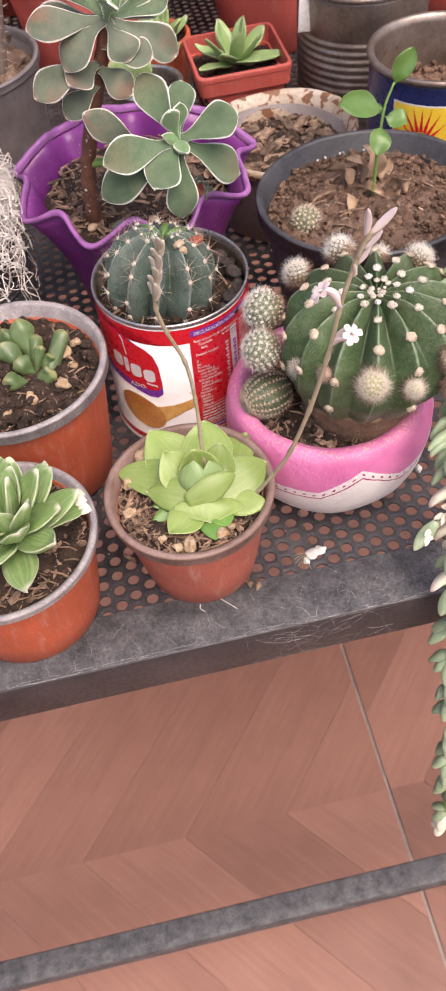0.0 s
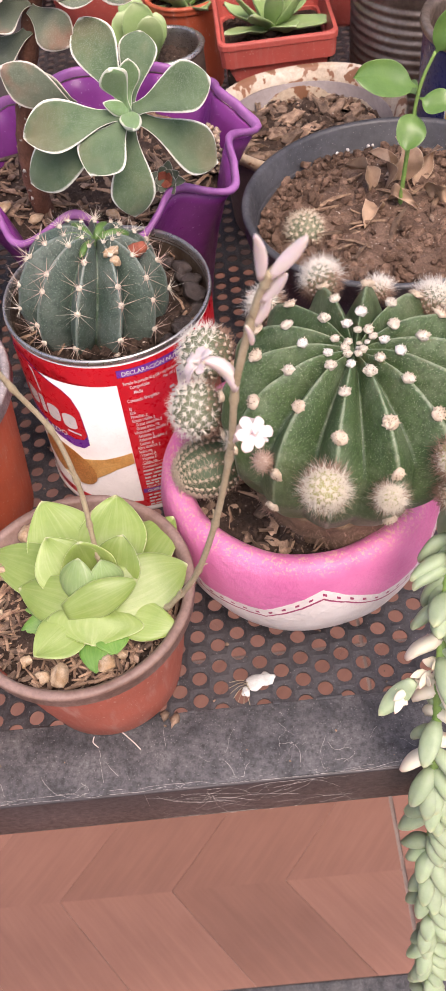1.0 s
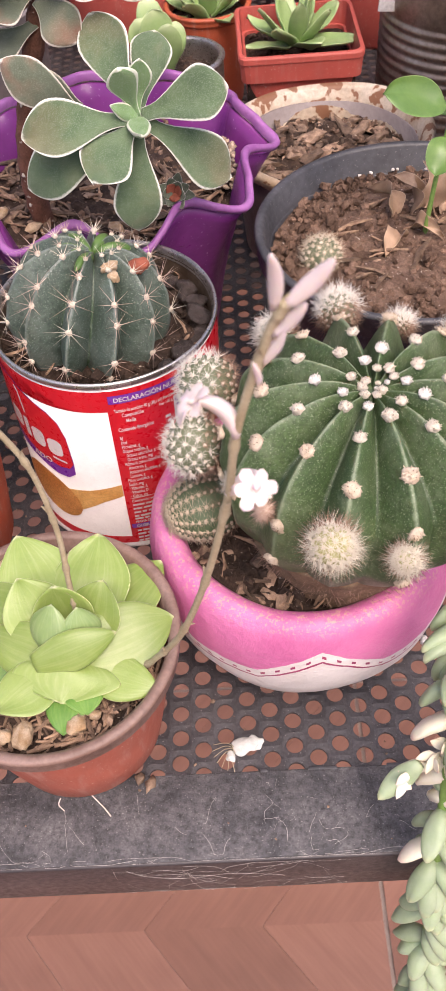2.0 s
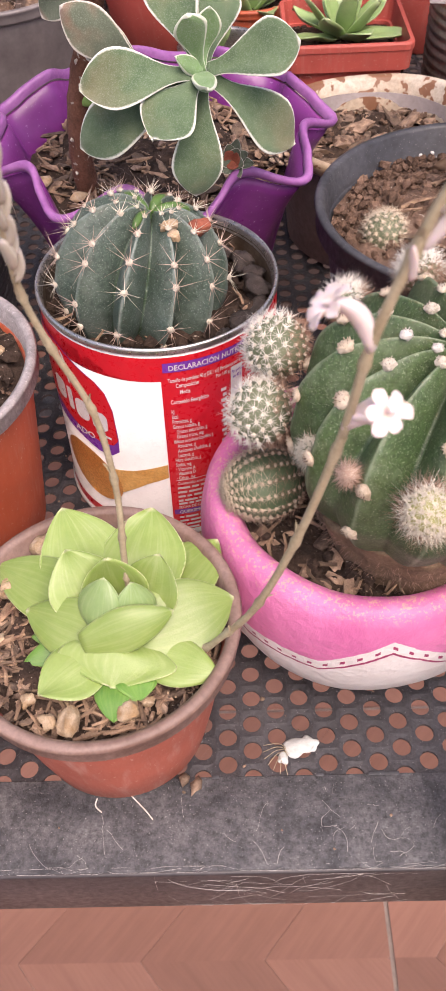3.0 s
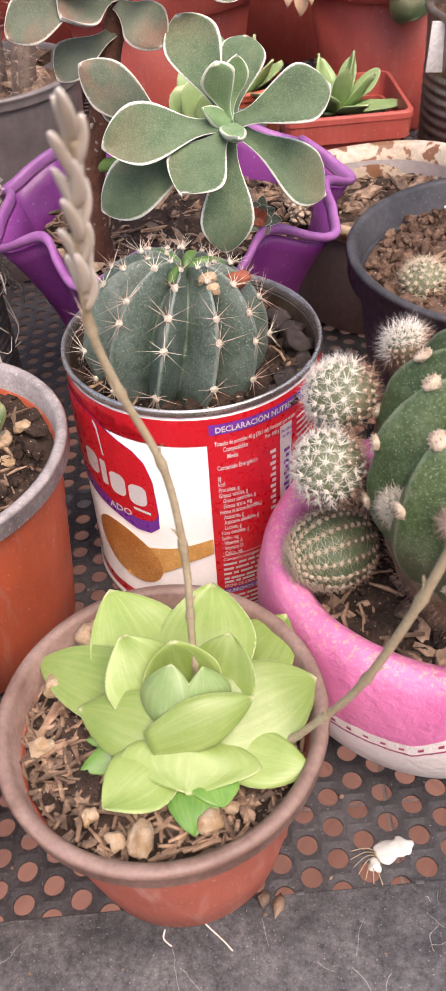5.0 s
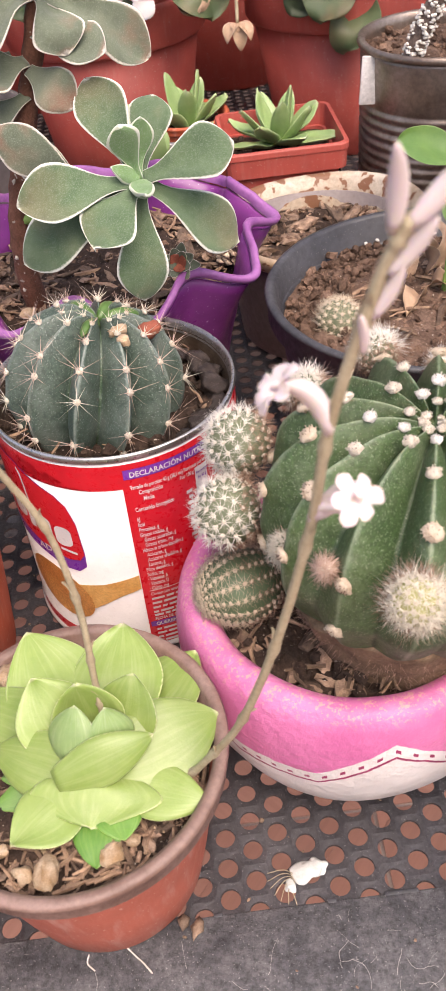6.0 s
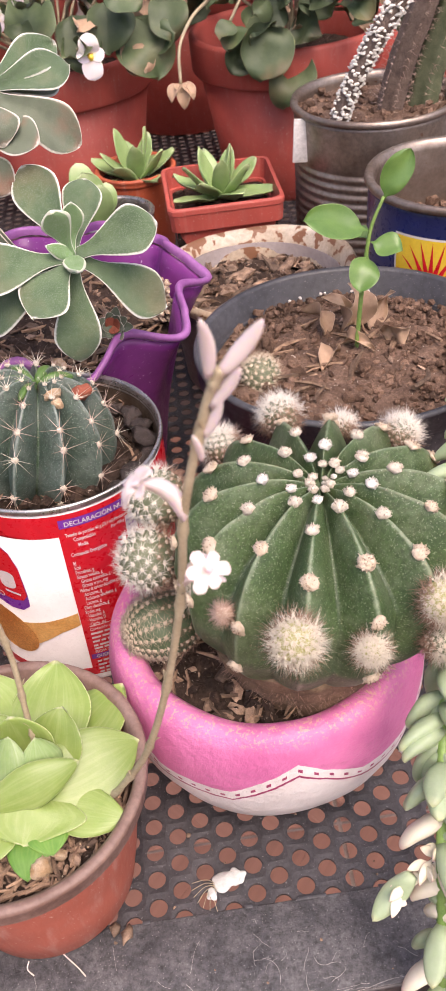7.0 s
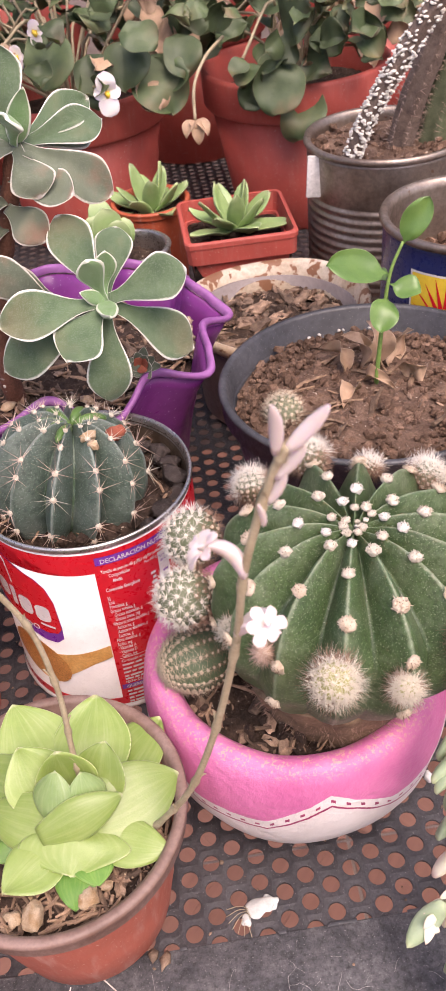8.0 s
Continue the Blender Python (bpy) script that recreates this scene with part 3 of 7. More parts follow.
def tube(bm, points, radii, seg=8):
    """Adds a tapering tube along points to a bmesh."""
    n = len(points)
    last = None
    side = Vector((1, 0.13, 0.07))
    for i, q in enumerate(points):
        q = Vector(q)
        d = (Vector(points[min(n - 1, i + 1)]) - Vector(points[max(0, i - 1)])).normalized()
        side = side - d * side.dot(d)
        side = side.normalized() if side.length > 1e-6 else d.orthogonal().normalized()
        up = d.cross(side)
        r = radii[i] if isinstance(radii, (list, tuple)) else radii
        ring = [bm.verts.new(q + r * (math.cos(2 * math.pi * k / seg) * side + math.sin(2 * math.pi * k / seg) * up)) for k in range(seg)]
        if last:
            for k in range(seg):
                bm.faces.new((last[k], last[(k + 1) % seg], ring[(k + 1) % seg], ring[k]))
        else:
            bm.faces.new(ring[::-1])
        last = ring
    bm.faces.new(last)
    return bm


SHAPES = dict(
    ovate=lambda t: math.sin(math.pi * min(1, t) ** 0.75) ** 0.7,
    spoon=lambda t: (0.3 + 0.7 * min(1, t / 0.62) ** 1.5) * (1 if t < 0.66 else max(0, 1 - ((t - 0.66) / 0.34) ** 2.6)) ** 0.5,
    deltoid=lambda t: (0.5 + 0.5 * math.sin(math.pi / 2 * min(1, t / 0.48))) * (1 if t < 0.48 else 0.985 * max(0, 1 - ((t - 0.48) / 0.52) ** 1.75) ** 0.86 + 0.015),
    lance=lambda t: (0.7 + 0.3 * min(1, t / 0.3)) * max(0, 1 - t ** 1.8) ** 0.8,
    bean=lambda t: max(0, math.sin(math.pi * (0.08 + 0.92 * t))) ** 0.55,
    velvet=lambda t: 0.26 + 0.74 * (max(0, min(1, (t - 0.12) / 0.6)) ** 2 * (3 - 2 * max(0, min(1, (t - 0.12) / 0.6)))) if t < 0.72 else max(0, 1 - ((t - 0.72) / 0.28) ** 1.75) ** 0.78,
    paddle=lambda t: (0.27 + 0.73 * (min(1, t / 0.7) ** 2 * (3 - 2 * min(1, t / 0.7)))) * (1 if t < 0.7 else max(0, 1 - ((t - 0.7) / 0.3) ** 1.7) ** 0.72),
    shell=lambda t: (0.6 + 0.4 * min(1, t / 0.5)) * (1 if t < 0.52 else 0.82 * max(0, 1 - ((t - 0.52) / 0.48) ** 2.3) ** 0.68 + 0.18 * (1 - (t - 0.52) / 0.48)),
    elliptic=lambda t: 0.07 if t < 0.13 else max(0.07, max(0, 1 - abs(2 * (min(1, t) - 0.13) / 0.87 - 1) ** 2.0) ** 0.62),
    round=lambda t: max(0, 1 - abs(2 * t - 1) ** 2.3) ** 0.5,
    strap=lambda t: (0.8 + 0.2 * t) * (1 if t < 0.8 else max(0, 1 - ((t - 0.8) / 0.2) ** 2) ** 0.5),
)
RING = [0, 14, 38, 65, 90, 115, 142, 166, 180, 194, 222, 270, 318, 346]


def leaf(name, parent, base, tip, up, width, thick, shape, material, cup=0.15, bow=-0.1, twist=0, n=12, fat=1.0, label="", uneven=0.05):
    """A leaf from base to tip as one mesh under parent. up: the way its face looks; cup: raised margins; bow: rise of the middle; all in world places."""
    base, tip, up = Vector(base), Vector(tip), Vector(up)
    ln = (tip - base).length
    y = (tip - base).normalized()
    z = (up - y * up.dot(y)).normalized()
    x = y.cross(z)
    if twist:
        rot = Matrix.Rotation(radians(twist), 3, y)
        x, z = rot @ x, rot @ z
    f = SHAPES[shape]
    verts, across, along, side = [], [], [], []
    off = parent.matrix_basis.translation if parent else Vector()
    sd = base * 700 + tip * 300
    for i in range(n + 1):
        t = 1 - (1 - i / n) ** 1.45
        w0 = max(0.02, f(t)) * width / 2
        w = w0
        th = thick / 2 * (max(0.04, f(t)) ** 0.6) * (1 - 0.35 * t)
        for a in RING:
            s, h = math.cos(radians(a)), math.sin(radians(a))
            w = w0 * (1 + uneven * 1.3 * noise.noise(sd + Vector((2.6 * t, 3 if s > 0 else -3, 0))))
            zz = uneven * 2.2 * width * noise.noise(sd + Vector((1.8 * t, 0.9 * s, 7))) * min(1, 3 * t) + h * th * (fat if h < 0 else 1) + cup * s * s * w + bow * ln * 4 * t * (1 - t)
            verts.append(base + y * ln * t + x * s * w + z * zz - off)
            across.append(max(abs(s), 1 - (1 - t) * ln / (width * 0.5)))
            side.append(s)
            along.append(t)
    m = len(RING)
    faces = [(i * m + k, i * m + (k + 1) % m, (i + 1) * m + (k + 1) % m, (i + 1) * m + k) for i in range(n) for k in range(m)]
    faces.append(tuple(range(m))[::-1])
    faces.append(tuple(range(n * m, n * m + m)))
    me = bpy.data.meshes.new(name)
    me.from_pydata(verts, [], faces)
    for key, values in (("across", across), ("along", along), ("side", side)):
        me.attributes.new(key, "FLOAT", "POINT").data.foreach_set("value", values)
    me.polygons.foreach_set("use_smooth", [True] * len(faces))
    me.materials.append(material)
    return link_mesh(name, me, material, parent, label)


def lumps(name, parent, spots, material, seed, label="", kind="stuff"):
    """Uneven little stones or clods, joined into one mesh. spots: (place, length, width, height)."""
    rnd = random.Random(seed)
    unit = [Vector(v).normalized() for v in ((1, 0, 0), (-1, 0, 0), (0, 1, 0), (0, -1, 0), (0, 0, 1), (0, 0, -1), (1, 1, 1), (-1, 1, 1), (1, -1, 1), (-1, -1, 1), (1, 1, -1), (-1, 1, -1), (1, -1, -1), (-1, -1, -1))]
    tri = [(4, 0, 6), (4, 6, 2), (4, 2, 7), (4, 7, 1), (4, 1, 9), (4, 9, 3), (4, 3, 8), (4, 8, 0), (0, 10, 6), (6, 10, 2), (2, 11, 7), (7, 11, 1), (1, 13, 9), (9, 13, 3), (3, 12, 8), (8, 12, 0), (2, 10, 11), (1, 11, 13), (3, 13, 12), (0, 12, 10), (5, 11, 10), (5, 13, 11), (5, 12, 13), (5, 10, 12)]
    verts, faces = [], []
    for p, a, b, c in spots:
        rot = Euler((rnd.uniform(-0.5, 0.5), rnd.uniform(-0.5, 0.5), rnd.uniform(0, 6.3))).to_matrix()
        k = len(verts)
        for v in unit:
            d = rnd.uniform(0.6, 1.3)
            verts.append(Vector(p) + rot @ Vector((v.x * a * d / 2, v.y * b * d / 2, v.z * c * d / 2)))
        faces += [tuple(k + i for i in f) for f in tri]
    me = bpy.data.meshes.new(name)
    me.from_pydata(verts, [], faces)
    me.polygons.foreach_set("use_smooth", [name not in ("bark_mulch", "clod_layer")] * len(faces))
    return link_mesh(name, me, material, parent, label, kind)


def strewn(rnd, r0, r1, z, n, lo, hi, flat=0.5, long=1.0):
    """Random spots in a ring for lumps()."""
    out = []
    for _ in range(n):
        a, r = rnd.uniform(0, 2 * math.pi), math.sqrt(rnd.uniform((r0 / r1) ** 2, 1)) * r1
        s = lo + (hi - lo) * rnd.random() ** 2.2 * 1.5
        out.append(((r * math.cos(a), r * math.sin(a), z + rnd.uniform(-0.1, 0.6) * s * flat), s * long, s * rnd.uniform(0.5, 0.9), s * flat))
    return out


def stone(name, parent, place, size, material, seed, label="", rough=1.0):
    """One worn pebble as a part."""
    bm = bmesh.new()
    bmesh.ops.create_icosphere(bm, subdivisions=3, radius=0.5)
    sd = Vector((seed * 3.1, seed * 1.7, 0))
    rot = Euler((0.2 * math.sin(seed), 0.2 * math.cos(3 * seed), seed * 1.3)).to_matrix()
    for v in bm.verts:
        k = 1 + 0.5 * noise.noise(v.co * 2.4 + sd) + rough * (0.28 * noise.noise(v.co * 6 + sd) - 0.05)
        v.co = Vector(place) + rot @ Vector((v.co.x * size[0] * k, v.co.y * size[1] * k, v.co.z * size[2] * k))
    return part(name, bm, material, parent, label)


def straws(parent, r0, r1, z, n, lo, hi, seed, material=None):
    """Bits of straw, bark fibre and twig lying across the soil, joined into one mesh."""
    r_ = random.Random(seed)
    bm = bmesh.new()
    for _ in range(n):
        a, r = r_.uniform(0, 2 * math.pi), math.sqrt(r_.uniform((r0 / r1) ** 2, 1)) * r1
        ln = lo + (hi - lo) * r_.random() ** 1.6
        p = Vector((r * math.cos(a), r * math.sin(a), z + r_.uniform(0, 0.0012)))
        h = r_.uniform(0, math.pi)
        d = Vector((math.cos(h), math.sin(h), r_.uniform(-0.2, 0.25)))
        q, m = p + d * ln / 2, p - d * ln / 2
        for v in (q, m):
            k = math.hypot(v.x, v.y)
            if k > r1:
                v.x, v.y = v.x * r1 / k, v.y * r1 / k
        bend = Vector((-d.y, d.x, 0)) * ln * r_.uniform(-0.12, 0.12)
        tube(bm, [m, p + bend, q], [ln * r_.uniform(0.02, 0.05) + 0.00012, ln * r_.uniform(0.03, 0.07) + 0.00015, 0.0001 + ln * r_.uniform(0.01, 0.04)], 5)
    return part("straw_litter", bm, material or M["straw"], parent, kind="stuff", smooth=False)


def soil(parent, r, z, material, seed, hump=0.003, rough=0.0025):
    bm = bmesh.new()
    nr, ns = 34, 90
    c = bm.verts.new((0, 0, z + hump))
    last = None
    for i in range(1, nr + 1):
        q = i / nr
        ring = []
        for k in range(ns):
            a = 2 * math.pi * k / ns
            x, y = q * r * math.cos(a), q * r * math.sin(a)
            h = hump * (1 - q * q) + rough * (noise.noise((x * 110 + seed, y * 110, 0)) + 0.6 * noise.noise((x * 330, y * 330, seed)) + 0.4 * noise.noise((x * 800, y * 800, seed)))
            ring.append(bm.verts.new((x, y, z + h)))
        for k in range(ns):
            k2 = (k + 1) % ns
            bm.faces.new((c, ring[k], ring[k2]) if last is None else (last[k], ring[k], ring[k2], last[k2]))
        last = ring
    return part("soil", bm, material, parent)


def round_pot(name, loc, rb, rt, h, body, rim, label, soil_z, soil_mat, lip=0.004, band=0.012, seed=0, group="", lipped=True, category="plant pot"):
    """A turned plastic pot with a rolled rim, hollow, with soil."""
    t = thing(name, loc, label, category, group)
    t0 = 0.0016
    slope = (rt - lip * 0.6 - rb) / h
    rs = rb + slope * (h - band)
    part("body", lathe([(0, 0.0006), (rb * 0.8, 0.0008), (rb * 0.93, 0.0), (rb, 0.0025), (rb + slope * h * 0.3, h * 0.3), (rb + slope * h * 0.68, h * 0.68), (rs, h - band), (rs, h - band + 0.001), (rs - t0, h - band), (rb - t0 + slope * 0.003, 0.003), (0, 0.003)]), body, t)
    k = 0.0016
    part("rim", lathe([(rs - 0.0002, h - band), (rs + lip * 0.55, h - band + 0.001), (rs + lip * 0.75, h - band + 0.002), (rt - k * 0.6, h - 0.0022), (rt, h - 0.0014), (rt - k * 0.4, h - 0.0003), (rt - k * 1.4, h), (rt - k * 2.3, h - 0.0012), (rs - t0, h - band - 0.004), (rs - t0 - 0.0008, soil_z - 0.004)]), rim, t)
    soil(t, rb + slope * soil_z - t0 - 0.0003, soil_z, soil_mat, seed)
    return t


# ---- floor and surroundings ----
FLOOR_Z = -0.8
floor = part("floor", box(-2.87, 3.14, -3.18, 1.64, FLOOR_Z - 0.06, FLOOR_Z - 0.004), M["grout"], None)
tagged(floor, "reddish wood-look ceramic tiles with grey grout", "floor", kind="structure")


def floor_tiles():
    """Tiles with printed chevron boards: the boards of each tile are inlaid strips, cut at the tile's edges."""
    tile, gap, x0, y0 = 0.6, 0.005, 0.1335, -0.17
    pitch, half = 0.137, 0.30
    shared = {}
    for ti in range(-5, 5):
        for tj in range(-5, 3):
            cx0, cy0 = x0 + ti * tile + gap / 2, y0 + tj * tile + gap / 2
            near = ti in (-1, 0) and tj in (0, 1)
            joined = bmesh.new()
            for row in (0, 1):
                ya, yb = cy0 + row * (tile - gap) / 2, cy0 + (row + 1) * (tile - gap) / 2
                for k in range(-5, 10):
                    xa = cx0 + k * pitch + 0.0455
                    sh = half * 0.85
                    if row == 1:
                        quad = [(xa, ya), (xa + pitch - 0.0005, ya), (xa + sh + pitch - 0.0005, yb), (xa + sh, yb)]
                    else:
                        quad = [(xa + sh, ya), (xa + sh + pitch - 0.0005, ya), (xa + pitch - 0.0005, yb), (xa, yb)]
                    poly = quad
                    for side, lim in ((1, cx0), (-1, cx0 + tile - gap)):
                        out = []
                        for p, q in zip(poly, poly[1:] + poly[:1]):
                            ip, iq = (p[0] - lim) * side >= 0, (q[0] - lim) * side >= 0
                            if ip:
                                out.append(p)
                            if ip != iq:
                                s = (lim - p[0]) / (q[0] - p[0])
                                out.append((lim, p[1] + s * (q[1] - p[1])))
                        poly = out
                    if len(poly) < 3:
                        continue
                    ox, oy = xa, ya
                    bm = bmesh.new() if near else joined
                    d = math.atan2(sh, (yb - ya)) * (1 if row else -1)
                    rot = Matrix.Rotation(d, 3, "Z")
                    vs = []
                    for z in (-0.003, 0.0):
                        for px, py in poly:
                            v = Vector((px - ox, py - oy, z))
                            vs.append(bm.verts.new(rot @ v if near else (px, py, FLOOR_Z + z)))
                    n = len(poly)
                    bm.faces.new(vs[n:])
                    for i in range(n):
                        bm.faces.new((vs[i], vs[(i + 1) % n], vs[n + (i + 1) % n], vs[n + i]))
                    if near:
                        ob = part("board", bm, M["tile"], floor, smooth=False)
                        ob.matrix_basis = Matrix.Translation((ox, oy, FLOOR_Z)) @ Matrix.Rotation(-d, 4, "Z")
            if near:
                joined.free()
            else:
                part("tile", joined, M["tile"], floor, smooth=False)


floor_tiles()
wall = part("wall_back", box(-2.87, 3.14, 1.3, 1.45, FLOOR_Z, 0.75), M["wall"], None)
tagged(wall, "plain brownish rendered wall behind the bench", "wall", kind="structure")


# ---- bench ----
HOLE_A, HOLE_P = 0.009 * 3 ** 0.5, 0.009
bench = thing("plant_bench", (0, 0, FLOOR_Z), "black metal bench with perforated top and dusty rails", "bench")
BX0, BX1, BY1 = -0.62, 0.62, 0.86


def perforated(parent):
    """The top: a sheet with staggered round holes, each cell a rectangle with a hole through it."""
    verts, faces = [], []
    w, r, dz = HOLE_A / 2, 0.00295, 0.0012
    angs = [2 * math.pi * (k + 0.5) / 16 for k in range(16)]
    i0, i1 = int(-0.40 / w), int(0.36 / w)
    up = -FLOOR_Z
    for i in range(i0, i1 + 1):
        for j in range(0, 94):
            cx, cy = i * w, j * HOLE_P + (HOLE_P / 2 if i % 2 else 0.0)
            k = len(verts)
            for a in angs:
                c, s = math.cos(a), math.sin(a)
                q = min((w / 2) / max(1e-9, abs(c)), (HOLE_P / 2) / max(1e-9, abs(s)))
                verts.append((cx + q * c, cy + q * s, up))
            for a in angs:
                verts.append((cx + r * math.cos(a), cy + r * math.sin(a), up - 0.00025))
            for a in angs:
                verts.append((cx + r * math.cos(a) * 0.985, cy + r * math.sin(a) * 0.985, up - dz))
            for sx, sy in ((1, 1), (-1, 1), (-1, -1), (1, -1)):
                verts.append((cx + sx * w / 2, cy + sy * HOLE_P / 2, up))
            for n_ in range(16):
                m_ = (n_ + 1) % 16
                faces.append((k + n_, k + m_, k + 16 + m_, k + 16 + n_))
                faces.append((k + 16 + n_, k + 16 + m_, k + 32 + m_, k + 32 + n_))
            # corner triangles between the last side points and the corner
            for ci, (sx, sy) in enumerate(((1, 1), (-1, 1), (-1, -1), (1, -1))):
                best = None
                for n_ in range(16):
                    m_ = (n_ + 1) % 16
                    p, q = verts[k + n_], verts[k + m_]
                    onx = abs(abs(p[0] - cx) - w / 2) < 1e-7 or abs(abs(q[0] - cx) - w / 2) < 1e-7
                    ony = abs(abs(p[1] - cy) - HOLE_P / 2) < 1e-7 or abs(abs(q[1] - cy) - HOLE_P / 2) < 1e-7
                    mx, my = (p[0] + q[0]) / 2 - cx, (p[1] + q[1]) / 2 - cy
                    if onx and ony and mx * sx > 0 and my * sy > 0 and abs(p[0] - q[0]) > 1e-7 and abs(p[1] - q[1]) > 1e-7:
                        best = (k + n_, k + 48 + ci, k + m_)
                if best:
                    faces.append(best)
    me = bpy.data.meshes.new("perforated_sheet")
    me.from_pydata(verts, [], faces)
    link_mesh("perforated_sheet", me, M["shelf"], parent, "black perforated steel sheet with round holes")
    sol = i0 * w - w / 2, i1 * w + w / 2
    part("side_sheet", box(BX0, sol[0], 0.0, BY1, -FLOOR_Z - 0.0012, -FLOOR_Z), M["shelf"], parent, smooth=False)
    part("side_sheet", box(sol[1], BX1, 0.0, BY1, -FLOOR_Z - 0.0012, -FLOOR_Z), M["shelf"], parent, smooth=False)


perforated(bench)
up = -FLOOR_Z
rail = part("front_rail", box(BX0, BX1, -0.0275, 0.0004, up - 0.0015, up + 0.0006, 0.0005), M["rail"], bench, "dusty grey front rail")
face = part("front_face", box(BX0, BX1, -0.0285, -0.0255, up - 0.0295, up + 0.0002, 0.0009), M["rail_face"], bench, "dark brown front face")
part("rear_rail", box(BX0, BX1, 0.846, 0.88, up - 0.03, up + 0.0006, 0.0006), M["rail"], bench)
for y in (-0.027, 0.85):
    part("lower_bar", box(BX0, BX1, y - 0.003, y + 0.0235, 0.155, 0.181, 0.002), M["rail"], bench)
for x in (BX0, BX1 - 0.03):
    for y in (-0.025, 0.848):
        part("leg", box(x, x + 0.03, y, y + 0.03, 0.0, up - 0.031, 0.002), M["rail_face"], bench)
# torn slots along the seam of the sheet
for x0_, x1_ in ((0.0195, 0.029), (-0.0285, -0.026), (0.0035, 0.006), (0.0455, 0.054)):
    part("slot", box(x0_, x1_, -0.0003, 0.0009, up + 0.0002, up + 0.0008, 0.0002), M["black_plastic"], bench)


def tangle(name, spans, material, label, category, seed, loc=(0, 0, 0), rad=0.00012, parent=None):
    rnd = random.Random(seed)
    bm = bmesh.new()
    for (x0, x1, y0, y1, z0, z1, n, lo, hi) in spans:
        for _ in range(n):
            p = Vector((rnd.uniform(x0, x1), rnd.uniform(y0, y1), rnd.uniform(z0, z1)))
            a = rnd.uniform(0, 6.3)
            pts = [p]
            for _k in range(rnd.randint(3, 6)):
                a += rnd.uniform(-0.5, 0.5)
                s = rnd.uniform(lo, hi)
                flatface = abs(y1 - y0) < 0.0015
                d = Vector((math.cos(a), 0.0, math.sin(a))) if flatface else Vector((math.cos(a), math.sin(a), rnd.uniform(-0.05, 0.05)))
                q = pts[-1] + d * s
                q.x, q.y, q.z = min(max(q.x, x0), x1), min(max(q.y, y0), y1), min(max(q.z, z0), z1)
                pts.append(q)
            tube(bm, smooth_path(pts, 3), rad * rnd.uniform(0.5, 1.3), 4)
    if parent is None:
        parent = thing(name, loc, label, category, kind="stuff")
    return part("threads", bm, material, parent)


tangle("cobweb", [(-0.002, 0.03, -0.0255, -0.004, 0.0008, 0.0013, 8, 0.0006, 0.002), (0.004, 0.022, -0.02, -0.008, 0.0008, 0.0013, 5, 0.0006, 0.002), (-0.045, 0.03, -0.0292, -0.0287, -0.027, 0.0, 36, 0.002, 0.008), (-0.16, 0.09, -0.0278, -0.0262, 0.0004, 0.001, 60, 0.002, 0.006), (-0.15, 0.09, -0.026, -0.003, 0.0007, 0.001, 30, 0.001, 0.003)],
       M["web"], "greyish cobweb threads along the dusty front rail", "cobweb", 5, rad=0.000035)



# ---- pots on the bench ----
rnd = random.Random(11)
G = "potted plants on the bench"

pot_a = round_pot("plant_pot", (-0.0570, 0.0208, 0), 0.0272, 0.0396, 0.061, M["terra_dull"], M["rim_brown"], "small brown-red plastic pot with a dull brown rim", 0.0525, M["dark_soil"], 0.004, 0.009, 3, G)
lumps("bark_mulch", pot_a, strewn(rnd, 0.004, 0.0338, 0.0535, 1000, 0.001, 0.0028, 0.5, 1.7), M["bark"], 1)
straws(pot_a, 0.008, 0.0338, 0.0545, 420, 0.003, 0.012, 301)
lumps("grit", pot_a, strewn(rnd, 0.012, 0.033, 0.0545, 50, 0.0006, 0.0016, 0.7), M["pebble"], 2)
for k, (p, size) in enumerate((((-0.005, -0.029, 0.0565), (0.0078, 0.006, 0.0052)), ((-0.0105, -0.0285, 0.056), (0.005, 0.004, 0.004)), ((0.0095, -0.0265, 0.0565), (0.0072, 0.0064, 0.0055)), ((-0.0175, 0.0255, 0.0575), (0.009, 0.0085, 0.0095)), ((-0.0285, -0.004, 0.056), (0.006, 0.0045, 0.005)), ((-0.027, 0.012, 0.057), (0.006, 0.005, 0.006)), ((0.0145, -0.0235, 0.056), (0.004, 0.003, 0.003)), ((-0.0165, -0.0225, 0.056), (0.0042, 0.0034, 0.003)))):
    stone("pebble", pot_a, p, size, M["pebble"], k + 1)
tube_bm = bmesh.new()
for pts in (((0.004, -0.0262, 0.002), (0.007, -0.029, 0.0012), (0.009, -0.031, 0.001), (0.011, -0.0335, 0.0012)), ((-0.006, -0.027, 0.002), (-0.0065, -0.029, 0.0012), (-0.0045, -0.031, 0.001))):
    tube(tube_bm, smooth_path([(x, y, z) for x, y, z in pts], 5), 0.00022, 5)
part("root", tube_bm, M["root"], pot_a, "pale rootlets out of the base")

